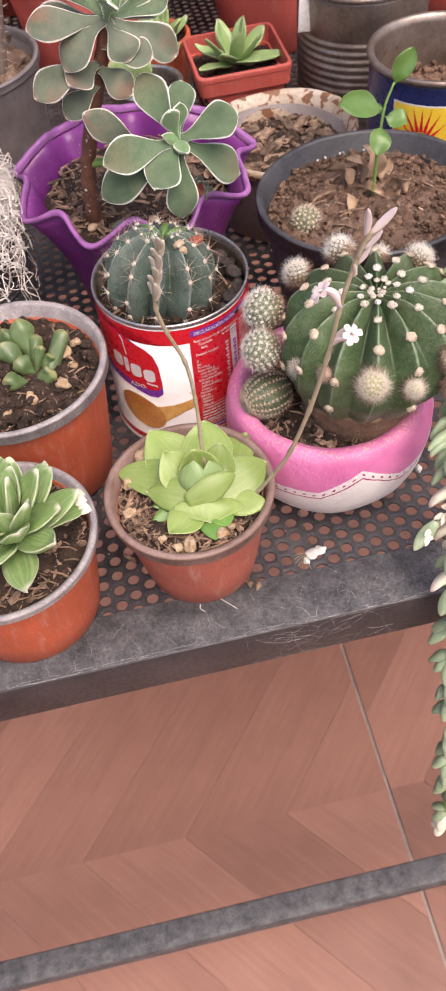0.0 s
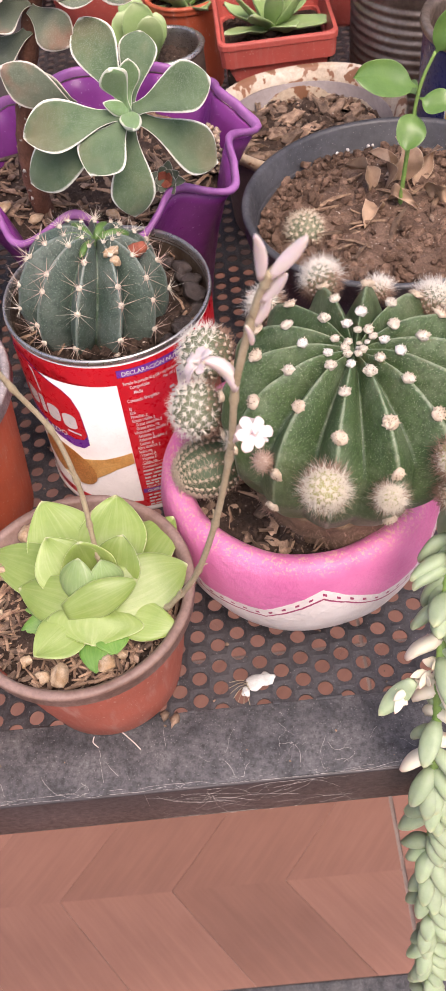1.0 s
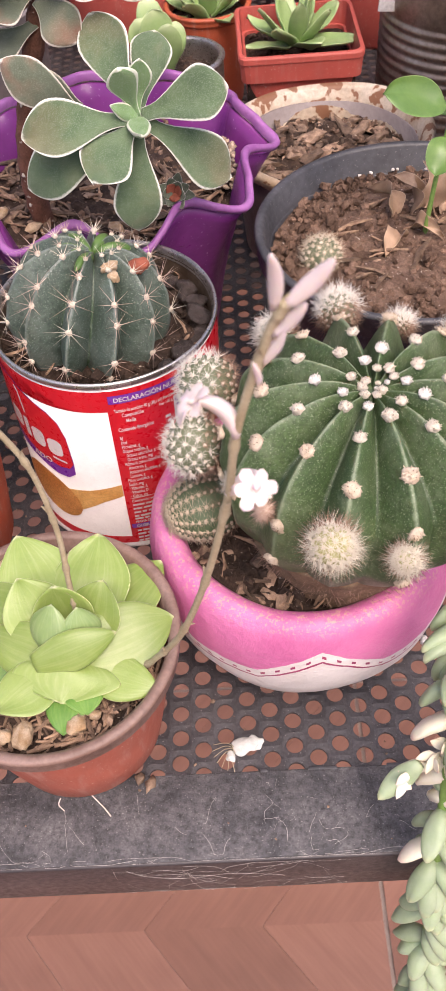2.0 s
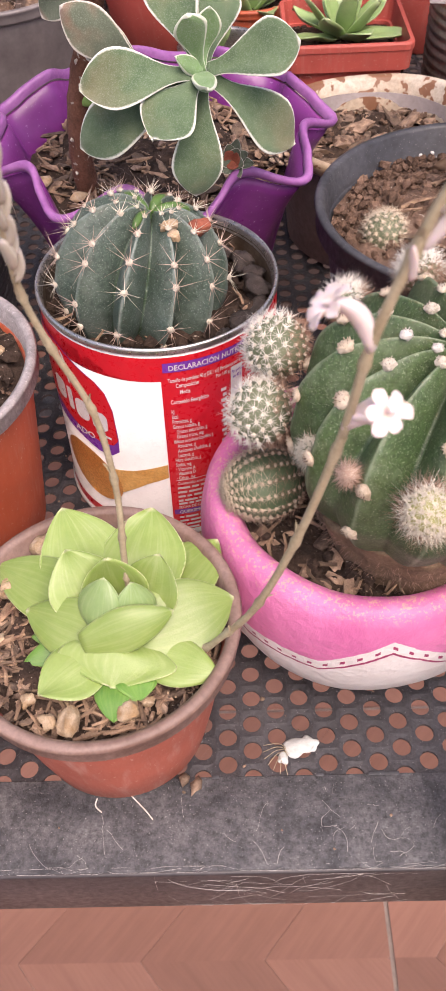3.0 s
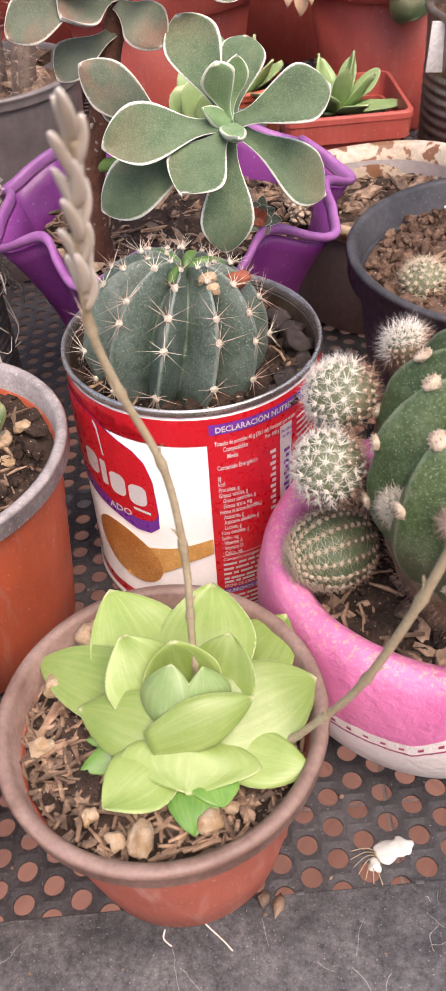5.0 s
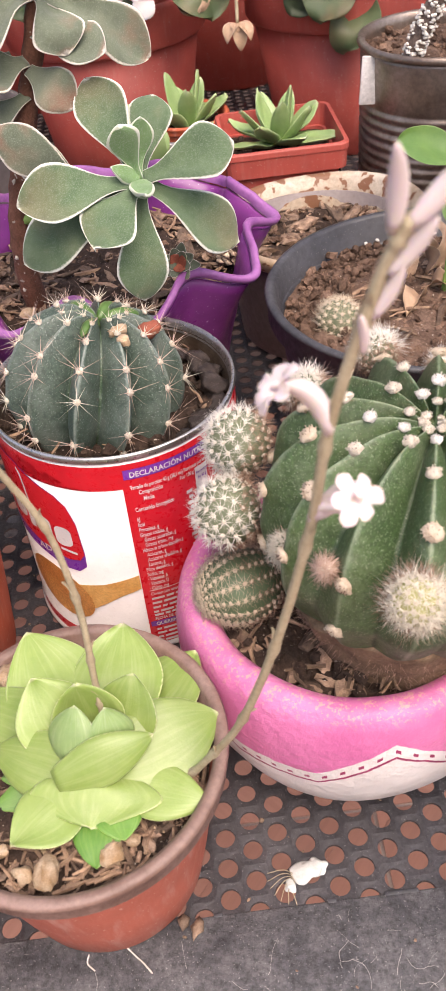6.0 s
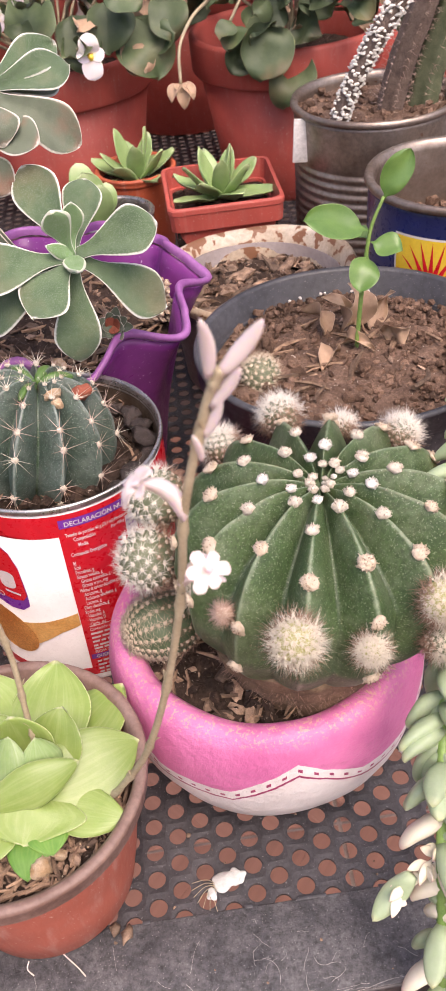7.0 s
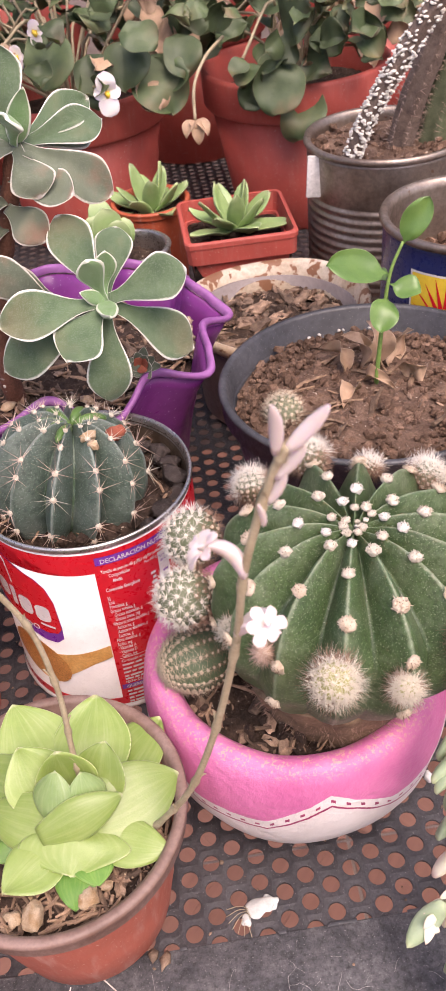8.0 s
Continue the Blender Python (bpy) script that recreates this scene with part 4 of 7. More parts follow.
pot_b = round_pot("plant_pot", (-0.1295, 0.105, 0), 0.0365, 0.0482, 0.08, M["terra"], M["rim_grey"], "orange-red plastic pot with a worn grey rim", 0.071, M["dark_soil"], 0.0045, 0.0085, 7, G)
lumps("grit", pot_b, strewn(rnd, 0.003, 0.041, 0.072, 420, 0.001, 0.003, 0.7), M["clod"], 4)
lumps("perlite", pot_b, strewn(rnd, 0.01, 0.041, 0.0735, 12, 0.0008, 0.003, 0.7), M["perlite"], 5)
straws(pot_b, 0.0, 0.041, 0.073, 60, 0.003, 0.01, 302)
for k, (x, y, q) in enumerate(((0.027, 0.006, 0.008), (0.024, -0.016, 0.009), (0.03, -0.004, 0.005), (0.008, -0.022, 0.007), (0.033, 0.012, 0.006), (-0.004, -0.028, 0.005))):
    stone("pebble", pot_b, (x, y, 0.0745), (q, q * 0.8, q * 0.6), M["pebble"], 20 + k)
lumps("clod_layer", pot_b, strewn(rnd, 0.0, 0.041, 0.0725, 260, 0.0015, 0.006, 0.8), M["dark_soil"], 44)
pot_c = round_pot("plant_pot", (-0.1445, 0.0165, 0), 0.034, 0.0442, 0.06, M["terra"], M["rim_grey"], "orange plastic pot with a shiny grey rim", 0.052, M["dark_soil"], 0.004, 0.006, 9, G)
lumps("bark_mulch", pot_c, strewn(rnd, 0.01, 0.038, 0.053, 320, 0.0012, 0.0038, 0.4, 1.7), M["bark"], 6)
straws(pot_c, 0.01, 0.038, 0.0535, 120, 0.004, 0.012, 303)

# black pot with a seedling
pot_d = round_pot("plant_pot", (0.0758, 0.1742, 0), 0.0455, 0.0610, 0.0910, M["black_plastic"], M["black_plastic"], "wide black plastic pot full of crumbly soil", 0.0785, M["soil"], 0.005, 0.012, 13, G)
pot_d.scale = (1.035, 0.965, 1.0)
lumps("clod_layer", pot_d, strewn(rnd, 0.0, 0.0535, 0.0797, 2600, 0.0007, 0.0036, 0.85), M["clod"], 7)
lumps("clod_layer", pot_d, strewn(rnd, 0.01, 0.053, 0.0805, 70, 0.002, 0.0055, 0.75), M["clod"], 17)
lumps("bark_mulch", pot_d, strewn(rnd, 0.0, 0.03, 0.0815, 12, 0.002, 0.008, 0.25, 1.8), M["bark"], 8)
straws(pot_d, 0.0, 0.035, 0.082, 30, 0.004, 0.02, 304)
lumps("perlite", pot_d, [((0.0505 * math.cos(a), 0.0505 * math.sin(a), 0.0835), 0.0018, 0.002, 0.0014) for a in (1.22, 1.35, 1.58, 1.62, 1.8, 1.9)], M["perlite"], 9)


# purple pot with a fluted rim
def purple_pot():
    t = thing("plant_pot", (-0.047, 0.236, 0), "purple plastic pot with a wavy fluted rim", "plant pot", G)
    h, rb, rt, n = 0.0955, 0.042, 0.0675, 9

    def wave(a, r, z):
        q = max(0.0, z / h) ** 2.2
        c = math.cos(n * (a - 0.05))
        sharp = c if c < 0 else c ** 1.5
        return r * (1 + 0.085 * q * sharp), z - 0.0042 * q * c

    out = [(rb + (rt - rb) * (0.55 * q + 0.45 * q ** 3), h * q) for q in (0, 0.05, 0.15, 0.3, 0.45, 0.6, 0.72, 0.82, 0.9, 0.96, 1.0)]
    inn = [(r - 0.0018, z) for r, z in out[::-1]]
    part("body", lathe([(0, 0), *out[:-1], *inn[1:-1], (0, 0.004)], 160, wave), M["purple"], t)
    lip = [(rt - 0.0025, h - 0.003), (rt + 0.0004, h - 0.0028), (rt + 0.0012, h - 0.0012), (rt + 0.0006, h + 0.0004), (rt - 0.001, h + 0.0008), (rt - 0.0024, h - 0.0004), (rt - 0.0025, h - 0.003)]
    part("rim", lathe(lip, 160, wave), M["purple_rim"], t, "lighter worn rim")
    soil(t, 0.0555, 0.077, M["dark_soil"], 21, 0.004)
    lumps("bark_mulch", t, strewn(rnd, 0.0, 0.052, 0.079, 420, 0.002, 0.006, 0.4, 1.6), M["bark"], 10)
    lumps("clod_layer", t, strewn(rnd, 0.0, 0.052, 0.079, 300, 0.0015, 0.004, 0.7), M["clod"], 12)
    straws(t, 0.0, 0.052, 0.080, 160, 0.005, 0.02, 305)
    lumps("dry_moss", t, [((0.05 + 0.004 * rnd.uniform(-1, 1), -0.002 + 0.016 * rnd.uniform(-1, 1), 0.0855 + 0.003 * rnd.uniform(-1, 1)), 0.0035, 0.0025, 0.002) for _ in range(130)], M["bark_pale"], 13)
    lumps("dry_leaf", t, [((-0.045, -0.026, 0.0835), 0.012, 0.007, 0.003), ((-0.03, -0.035, 0.0825), 0.009, 0.006, 0.003), ((0.005, -0.04, 0.0825), 0.008, 0.006, 0.005)], M["pebble"], 14)
    return t


purple_pot()


# ---- printed tin can with a spiny cactus ----
CAN_R, CAN_H = 0.0398, 0.0905
can = thing("tin_can", (-0.0446, 0.1362, 0), "opened milk tin in red and white print reused as pot", "tin can", G)
can.rotation_euler = (0, radians(1.2), 0)
part("shell", lathe([(0, 0.001), (CAN_R - 0.002, 0.001), (CAN_R - 0.001, 0.0), (CAN_R + 0.0008, 0.0006), (CAN_R + 0.0008, 0.002), (CAN_R, 0.003), (CAN_R, CAN_H - 0.003), (CAN_R - 0.0006, CAN_H - 0.003), (CAN_R - 0.0008, 0.004), (0, 0.004)], 96), M["white_print"], can)
part("rim", lathe([(CAN_R - 0.0006, CAN_H - 0.0026), (CAN_R + 0.0005, CAN_H - 0.0025), (CAN_R + 0.0008, CAN_H - 0.0018), (CAN_R + 0.0007, CAN_H - 0.0007), (CAN_R + 0.0003, CAN_H), (CAN_R - 0.0005, CAN_H - 0.0004), (CAN_R - 0.0009, CAN_H - 0.002), (CAN_R - 0.0014, CAN_H - 0.004)], 96), M["tin_rim"], can, "shiny cut tin rim")
part("lining", lathe([(CAN_R - 0.0012, CAN_H - 0.0028), (CAN_R - 0.0014, 0.07)], 96), M["tin_inside"], can, "stained metal inside")
soil(can, CAN_R - 0.0015, 0.0775, M["dark_soil"], 31, 0.002)
lumps("clod_layer", can, strewn(rnd, 0.022, 0.038, 0.079, 190, 0.0015, 0.005, 0.8), M["dark_soil"], 15)
lumps("clod_layer", can, strewn(rnd, 0.026, 0.038, 0.080, 36, 0.002, 0.006, 0.7), M["dark_soil"], 16)
for k, (a, q) in enumerate(((-0.5, 0.0115), (-0.2, 0.009), (0.06, 0.0115), (0.27, 0.0085), (0.52, 0.010), (-0.85, 0.0065), (0.82, 0.0075), (-1.2, 0.0055))):
    stone("clod", can, (0.0335 * math.cos(a), 0.0335 * math.sin(a), 0.0815 + 0.0015 * math.sin(5 * a)), (q, q * 0.8, q * 0.75), M["wet_soil"], 140 + k, "damp dark clod" if k == 0 else "")
straws(can, 0.022, 0.0385, 0.081, 30, 0.004, 0.012, 307)


def wrap(v, lift):
    """From (arc length, height) on the tin's skin to its place; arc 0 faces the front."""
    a = v[0] / CAN_R
    r = CAN_R + lift
    return (r * math.sin(a), -r * math.cos(a), v[1] * CAN_H / 0.0955)


def patch(name, outline, material, lift, label="", rows=24):
    """A printed area: a flat outline laid round the tin. It is cut into narrow upright strips so that it follows the curve."""
    bm = bmesh.new()
    vs = [bm.verts.new((x, y, 0)) for x, y in outline]
    bm.faces.new(vs)
    bmesh.ops.triangulate(bm, faces=bm.faces[:])
    x0, x1 = min(p[0] for p in outline), max(p[0] for p in outline)
    n = max(2, int((x1 - x0) / 0.0022))
    for k in range(1, n):
        bmesh.ops.bisect_plane(bm, geom=bm.verts[:] + bm.edges[:] + bm.faces[:], plane_co=(x0 + (x1 - x0) * k / n, 0, 0), plane_no=(1, 0, 0))
    for v in bm.verts:
        v.co = wrap(v.co, lift)
    bmesh.ops.recalc_face_normals(bm, faces=bm.faces)
    return part(name, bm, material, can, label)


def rounded(x0, x1, y0, y1, r, n=6):
    out = []
    for cx, cy, a0 in ((x1 - r, y1 - r, 0), (x0 + r, y1 - r, 90), (x0 + r, y0 + r, 180), (x1 - r, y0 + r, 270)):
        out += [(cx + r * math.cos(radians(a0 + 90 * k / n)), cy + r * math.sin(radians(a0 + 90 * k / n))) for k in range(n + 1)]
    return out


def lettering(text, size, x, y, material, lift, parent, name="lettering", squeeze=1.0, place=wrap):
    cu = bpy.data.curves.new("text", "FONT")
    cu.body, cu.size, cu.resolution_u, cu.offset = text, size, 2, size * 0.018
    tmp = bpy.data.objects.new("text", cu)
    scene.collection.objects.link(tmp)
    dg = bpy.context.evaluated_depsgraph_get()
    me = bpy.data.meshes.new_from_object(tmp.evaluated_get(dg))
    bpy.data.objects.remove(tmp)
    bpy.data.curves.remove(cu)
    for v in me.vertices:
        v.co = place((x + v.co.x * squeeze, y + v.co.y), lift)
    me.name = name
    me.materials.clear()
    return link_mesh(name, me, material, parent)


def arc(deg):
    return CAN_R * radians(deg)


full = math.pi * CAN_R
# red shoulder with a swooping lower edge, and red foot
band = [(-full, 0.0915), (full, 0.0915), (full, 0.081), (arc(5), 0.0815), (arc(-12), 0.0815), (arc(-22), 0.0835), (arc(-34), 0.0885), (arc(-50), 0.0895), (arc(-75), 0.088), (-full, 0.085)][::-1]
patch("red_band", band, M["red_print"], 0.0002, "red printed shoulder")
patch("red_foot", [(-full, 0.003), (full, 0.003), (full, 0.0075), (-full, 0.0075)], M["red_print"], 0.0002)
# facts panel
patch("facts_panel", [(arc(3), 0.0035), (arc(125), 0.0035), (arc(125), 0.0898), (arc(3), 0.0898)], M["red_print"], 0.0004, "red panel of small white print")
patch("panel_heading", [(arc(4), 0.0855), (arc(56), 0.0855), (arc(56), 0.0895), (arc(4), 0.0895)], M["purple_print"], 0.0006, "purple heading strip")
lettering("DECLARACIÓN NUTRIMENTAL", 0.0030, arc(6.5), 0.0864, M["white_print"], 0.0008, can, squeeze=0.80)
lettering("Tamaño de porción: 40 g (38,1 ml) Porciones por envase", 0.0024, arc(6.0), 0.0812, M["white_print"], 0.0006, can, squeeze=0.5)
for z, line, sq in ((0.0786, "     Composición", 0.54), (0.0757, "        Media", 0.54), (0.0714, "Contenido Energético", 0.54)):
    lettering(line, 0.0026, arc(6.5), z, M["white_print"], 0.0006, can, squeeze=sq)
for k, line in enumerate(["kJ", "kcal", "Proteínas, g", "Grasas totales, g", "   Grasas saturadas, g", "   Grasas trans, mg", "Hidratos de carbono disponibles, g", "   Azúcares, g", "   Azúcares añadidos, g", "   Lactosa, g", "Fibra dietética, g", "Sodio, mg", "· Vitamina A", "· Vitamina D", "· Calcio, mg"]):
    lettering(line, 0.0026, arc(6.5), 0.0670 - 0.00242 * k, M["white_print"], 0.0006, can, squeeze=0.37 if len(line) > 30 else 0.52)
lettering("Por 100 g", 0.0021, arc(28.5), 0.0788, M["white_print"], 0.0006, can, squeeze=0.62)
# columns of figures, as plain bars
for k in range(16):
    z = 0.0716 - 0.00242 * k
    patch("figure_bar", [(arc(31 + k % 2), z), (arc(34), z), (arc(34), z + 0.0014), (arc(31 + k % 2), z + 0.0014)], M["white_print"], 0.0006)
patch("figure_column", [(arc(36.5), 0.034), (arc(43.5), 0.034), (arc(43.5), 0.0805), (arc(36.5), 0.0805)], M["white_print"], 0.0006, "white column of figures")
lettering("Por porción", 0.0019, arc(36.9), 0.0778, M["purple_print"], 0.0008, can, squeeze=0.55)
lettering("de 40 g", 0.0019, arc(37.6), 0.0755, M["purple_print"], 0.0008, can, squeeze=0.62)
for k in range(15):
    z = 0.0355 + 0.00242 * k
    patch("figure_bar", [(arc(38.5 + k % 2), z), (arc(42), z), (arc(42), z + 0.0014), (arc(38.5 + k % 2), z + 0.0014)], M["purple_print"], 0.0008)
for k in range(24):
    z = 0.024 + 0.0024 * k
    patch("print_bar", [(arc(47), z), (arc(60 + 8 * ((k * 7) % 3)), z), (arc(60 + 8 * ((k * 7) % 3)), z + 0.0009), (arc(47), z + 0.0009)], M["white_print"], 0.0006)
patch("rule", [(arc(6), 0.0326), (arc(59), 0.0326), (arc(59), 0.0329), (arc(6), 0.0329)], M["white_print"], 0.0006)
lettering("Contenido energético por envase", 0.0022, arc(6.5), 0.0302, M["white_print"], 0.0006, can, squeeze=0.68)
lettering("FECHA DE CADUCIDAD Y LOTE", 0.0021, arc(6.5), 0.0166, M["white_print"], 0.0006, can, squeeze=0.66)
# lines too small to read: rows of short word bars
r9 = random.Random(77)
for z, a1 in ((0.0278, 56), (0.0254, 58), (0.0230, 57), (0.0206, 50), (0.0188, 55), (0.0108, 50), (0.0085, 56), (0.0062, 54), (0.0040, 57)):
    a = 6.5
    while a < a1:
        w_ = r9.uniform(2.0, 7.5)
        patch("print_bar", [(arc(a), z), (arc(a + w_), z), (arc(a + w_), z + 0.0011), (arc(a), z + 0.0011)], M["white_print"], 0.0006)
        a += w_ + 0.9
patch("panel_footer", [(arc(4), 0.0132), (arc(60), 0.0132), (arc(60), 0.0160), (arc(4), 0.0160)], M["purple_print"], 0.0005)
lettering("QUEREMOS ESCUCHARTE", 0.0024, arc(6.5), 0.0138, M["white_print"], 0.0007, can, squeeze=0.8)
# emblem: a red shape with a purple foot, in a pale frame; its wordmark as plain white shapes
emblem = [(arc(-82), 0.0505), (arc(-45), 0.0455), (arc(-33), 0.0425), (arc(-26), 0.0425), (arc(-21.5), 0.0455), (arc(-21), 0.052), (arc(-22), 0.066), (arc(-25), 0.0735), (arc(-30), 0.0775), (arc(-40), 0.081), (arc(-52), 0.0855), (arc(-82), 0.087)]
patch("emblem_foot", [(x, z) for x, z in emblem], M["purple_print"], 0.0004, "purple foot of the emblem")
red_emblem = [(arc(-82), 0.0585), (arc(-60), 0.054), (arc(-40), 0.0495), (arc(-30), 0.0478), (arc(-24), 0.0485), (arc(-21.2), 0.0515), (arc(-22), 0.066), (arc(-25), 0.0735), (arc(-30), 0.0775), (arc(-40), 0.081), (arc(-52), 0.0855), (arc(-82), 0.087)]
patch("emblem", red_emblem, M["red_print"], 0.0006, "red emblem")
patch("emblem_line", [(arc(-47.6), 0.0705), (arc(-46.4), 0.0705), (arc(-48), 0.0815), (arc(-50), 0.084), (arc(-50.8), 0.083), (arc(-49), 0.08)], M["white_print"], 0.0008)
for a0, a1, z0, z1 in ((-62, -52, 0.0595, 0.0690), (-50.5, -46.5, 0.0575, 0.0680), (-45, -36, 0.0560, 0.0655), (-34.5, -25.5, 0.0545, 0.0635)):
    outer = rounded(arc(a0), arc(a1), z0, z1, 0.0009 if a1 - a0 < 5 else 0.0025)
    patch("wordmark_shape", outer, M["white_print"], 0.0008)
patch("print_bar", [(arc(-33), 0.0522), (arc(-24.5), 0.0512), (arc(-24.5), 0.0524), (arc(-33), 0.0534)], M["white_print"], 0.0008)
lettering("ADO", 0.0042, arc(-48), 0.0482, M["white_print"], 0.0008, can)
# biscuit and golden swirl
swirl = [(arc(-40), 0.036), (arc(-30), 0.0345), (arc(-15), 0.037), (arc(2.6), 0.0415), (arc(2.6), 0.0345), (arc(-8), 0.031), (arc(-22), 0.0235), (arc(-36), 0.018)]
patch("golden_swirl", swirl, M["caramel"], 0.0004, "golden swirl")
bis = [(arc(-42) + 0.0135 * math.cos(t), 0.0285 + 0.0125 * math.sin(t) - 0.25 * 0.0135 * math.cos(t)) for t in [2 * math.pi * k / 28 for k in range(28)]]
patch("biscuit_picture", bis, M["biscuit"], 0.0006, "picture of a round biscuit")


# ---- cacti ----
def aim(place, normal, spin=0.0):
    """The pose of a small part at place whose z looks along normal."""
    return Matrix.Translation(place) @ Vector(normal).to_track_quat("Z", "Y").to_matrix().to_4x4() @ Matrix.Rotation(spin, 4, "Z")


def spine_mesh(name, rays, base_r=0.0):
    """Thin tapering needles. rays: (from, to, radius)."""
    verts, faces = [], []
    for p, q, r in rays:
        p, q = Vector(p), Vector(q)
        d = (q - p).normalized()
        s = d.orthogonal().normalized()
        u = d.cross(s)
        k = len(verts)
        for j in range(3):
            verts.append(p + r * (math.cos(2.094 * j) * s + math.sin(2.094 * j) * u))
        verts.append(q)
        faces += [(k, k + 1, k + 3), (k + 1, k + 2, k + 3), (k + 2, k, k + 3)]
    me = bpy.data.meshes.new(name)
    me.from_pydata(verts, [], faces)
    me.polygons.foreach_set("use_smooth", [True] * len(faces))
    return me


def knob_mesh(name, r, h, seed, hair=46):
    r_ = random.Random(seed)
    bm = bmesh.new()
    bmesh.ops.create_icosphere(bm, subdivisions=2, radius=r)
    for v in bm.verts:
        v.co = Vector((v.co.x, v.co.y, v.co.z * h / r)) * (1 + 0.42 * noise.noise(v.co * 900 + Vector((seed, 0, 0))))
    for _ in range(hair):
        d = Vector((r_.gauss(0, 1), r_.gauss(0, 1), abs(r_.gauss(0, 0.7)))).normalized()
        p = Vector((d.x * r * 0.9, d.y * r * 0.9, d.z * h * 0.9))
        q = p + (d + Vector((r_.uniform(-0.6, 0.6), r_.uniform(-0.6, 0.6), r_.uniform(-0.3, 0.6)))) * r * r_.uniform(0.1, 0.32)
        tube(bm, [p, q], [r * 0.09, r * 0.04], 3)
    me = bpy.data.meshes.new(name)
    for f in bm.faces:
        f.smooth = True
    bm.to_mesh(me)
    bm.free()
    return me


def star_spines(name, n, length, lift, seed, rad=0.00016):
    r_ = random.Random(seed)
    rays = []
    for k in range(n):
        a = 2 * math.pi * k / n + r_.uniform(-0.25, 0.25)
        ln = length * r_.uniform(0.6, 1.15)
        rays.append(((0, 0, 0), (ln * math.cos(a), ln * math.sin(a), ln * r_.uniform(lift * 0.5, lift * 1.5)), rad))
    rays.append(((0, 0, 0), (length * 0.25, length * 0.1, length * 0.9), rad))
    return spine_mesh(name, rays)


def valley(phi, n):
    """0 on the crest of a rib, 1 in the groove."""
    return 2 / math.pi * math.asin(min(1.0, abs(math.sin(n * phi / 2))))


def rib_radius(phi, n, depth, sharp):
    return 1 - depth * valley(phi, n) ** sharp


class Globe:
    """A ribbed globular cactus: centre, radii, ribs; point(phi, theta) lies on it, theta from the top."""

    def __init__(self, c, rx, rz, ribs, depth, sharp, turn, dip, low=0.7, flat=2.0, tilt=(0, 0), ease=0.4, under=None, foot=(0, 0)):
        self.ease, self.under, self.foot = ease, under or rz, Vector((*foot, 0))
        self.c, self.rx, self.rz, self.ribs, self.depth, self.sharp, self.turn, self.dip, self.low, self.flat = Vector(c), rx, rz, ribs, depth, sharp, turn, dip, low, flat
        self.rot = Vector((tilt[0], tilt[1], 1)).to_track_quat("Z", "Y").to_matrix() @ Vector((0, 0, 1)).to_track_quat("Z", "Y").to_matrix().inverted()

    def point(self, phi, th, lift=0.0):
        s, co = math.sin(th), math.cos(th)
        fade = min(1.0, s * 2.8)
        flat = self.flat if th < math.pi / 2 else 2.0
        e = 2 / flat
        q = rib_radius(phi - self.turn, self.ribs, self.depth * (0.7 + 0.3 * fade) * (1 - self.ease * min(1.0, max(0.0, th - 0.75) / 1.0)), self.sharp)
        re, ze = max(1e-6, s) ** e, math.copysign(abs(co) ** e, co)
        r = self.rx * re * q
        z = (self.rz if co > 0 else self.under) * ze * (0.48 + 0.52 * q if th < 1.4 else 1.0) - self.dip * math.exp(-(re / 0.2) ** 2)
        if th > 1.57:
            r *= 1 - (1 - self.low) * ((th - 1.57) / 1.2) ** 1.6
        n = Vector((re ** (flat - 1) * math.cos(phi) / self.rx, re ** (flat - 1) * math.sin(phi) / self.rx, math.copysign(abs(ze) ** (flat - 1), co) / self.rz)).normalized()
        return self.c + self.foot * min(1.0, max(0.0, (th - 1.45) / 0.75)) + self.rot @ (Vector((r * math.cos(phi), r * math.sin(phi), z)) + n * lift), self.rot @ n

    def body(self, th1=2.5, nth=48, per=16):
        bm = bmesh.new()
        nphi = self.ribs * per
        crest = bm.verts.layers.float.new("crest")
        top = bm.verts.new(self.point(0, 0.0)[0])
        last = None
        for i in range(1, nth + 1):
            th = th1 * i / nth
            ring = []
            for k in range(nphi):
                p, n = self.point(self.turn + 2 * math.pi * k / nphi, th)
                p = p + n * 0.0005 * noise.noise(p * 140)
                v = bm.verts.new(p)
                v[crest] = 1 - valley(2 * math.pi * k / nphi, self.ribs)
                ring.append(v)
            for k in range(nphi):
                k2 = (k + 1) % nphi
                bm.faces.new((top, ring[k], ring[k2]) if last is None else (last[k], ring[k], ring[k2], last[k2]))
            last = ring
        bmesh.ops.recalc_face_normals(bm, faces=bm.faces)
        return bm


# spiny blue-green cactus in the tin
hc = (-0.0478, 0.1345, 0.0)
hed = thing("cactus", (hc[0], hc[1], 0.0725), "round blue-green ribbed cactus with star-shaped spines in the tin", "cactus", G)
HG = Globe((0, 0, 0.0165), 0.0288, 0.0274, 11, 0.42, 1.05, 0.368, 0.003, 0.8, 2.3, (0.24, 0.16), 0.0)
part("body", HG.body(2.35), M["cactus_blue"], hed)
knobs = [knob_mesh("areole", 0.0011, 0.0008, s) for s in (1, 2, 3)]
stars = [star_spines("spine_star", 8, 0.0088, 0.5, s, 0.00014) for s in (4, 5, 6, 7)]
young = [star_spines("spine_star", 6, 0.005, 1.2, s, 0.00016) for s in (8, 9)]
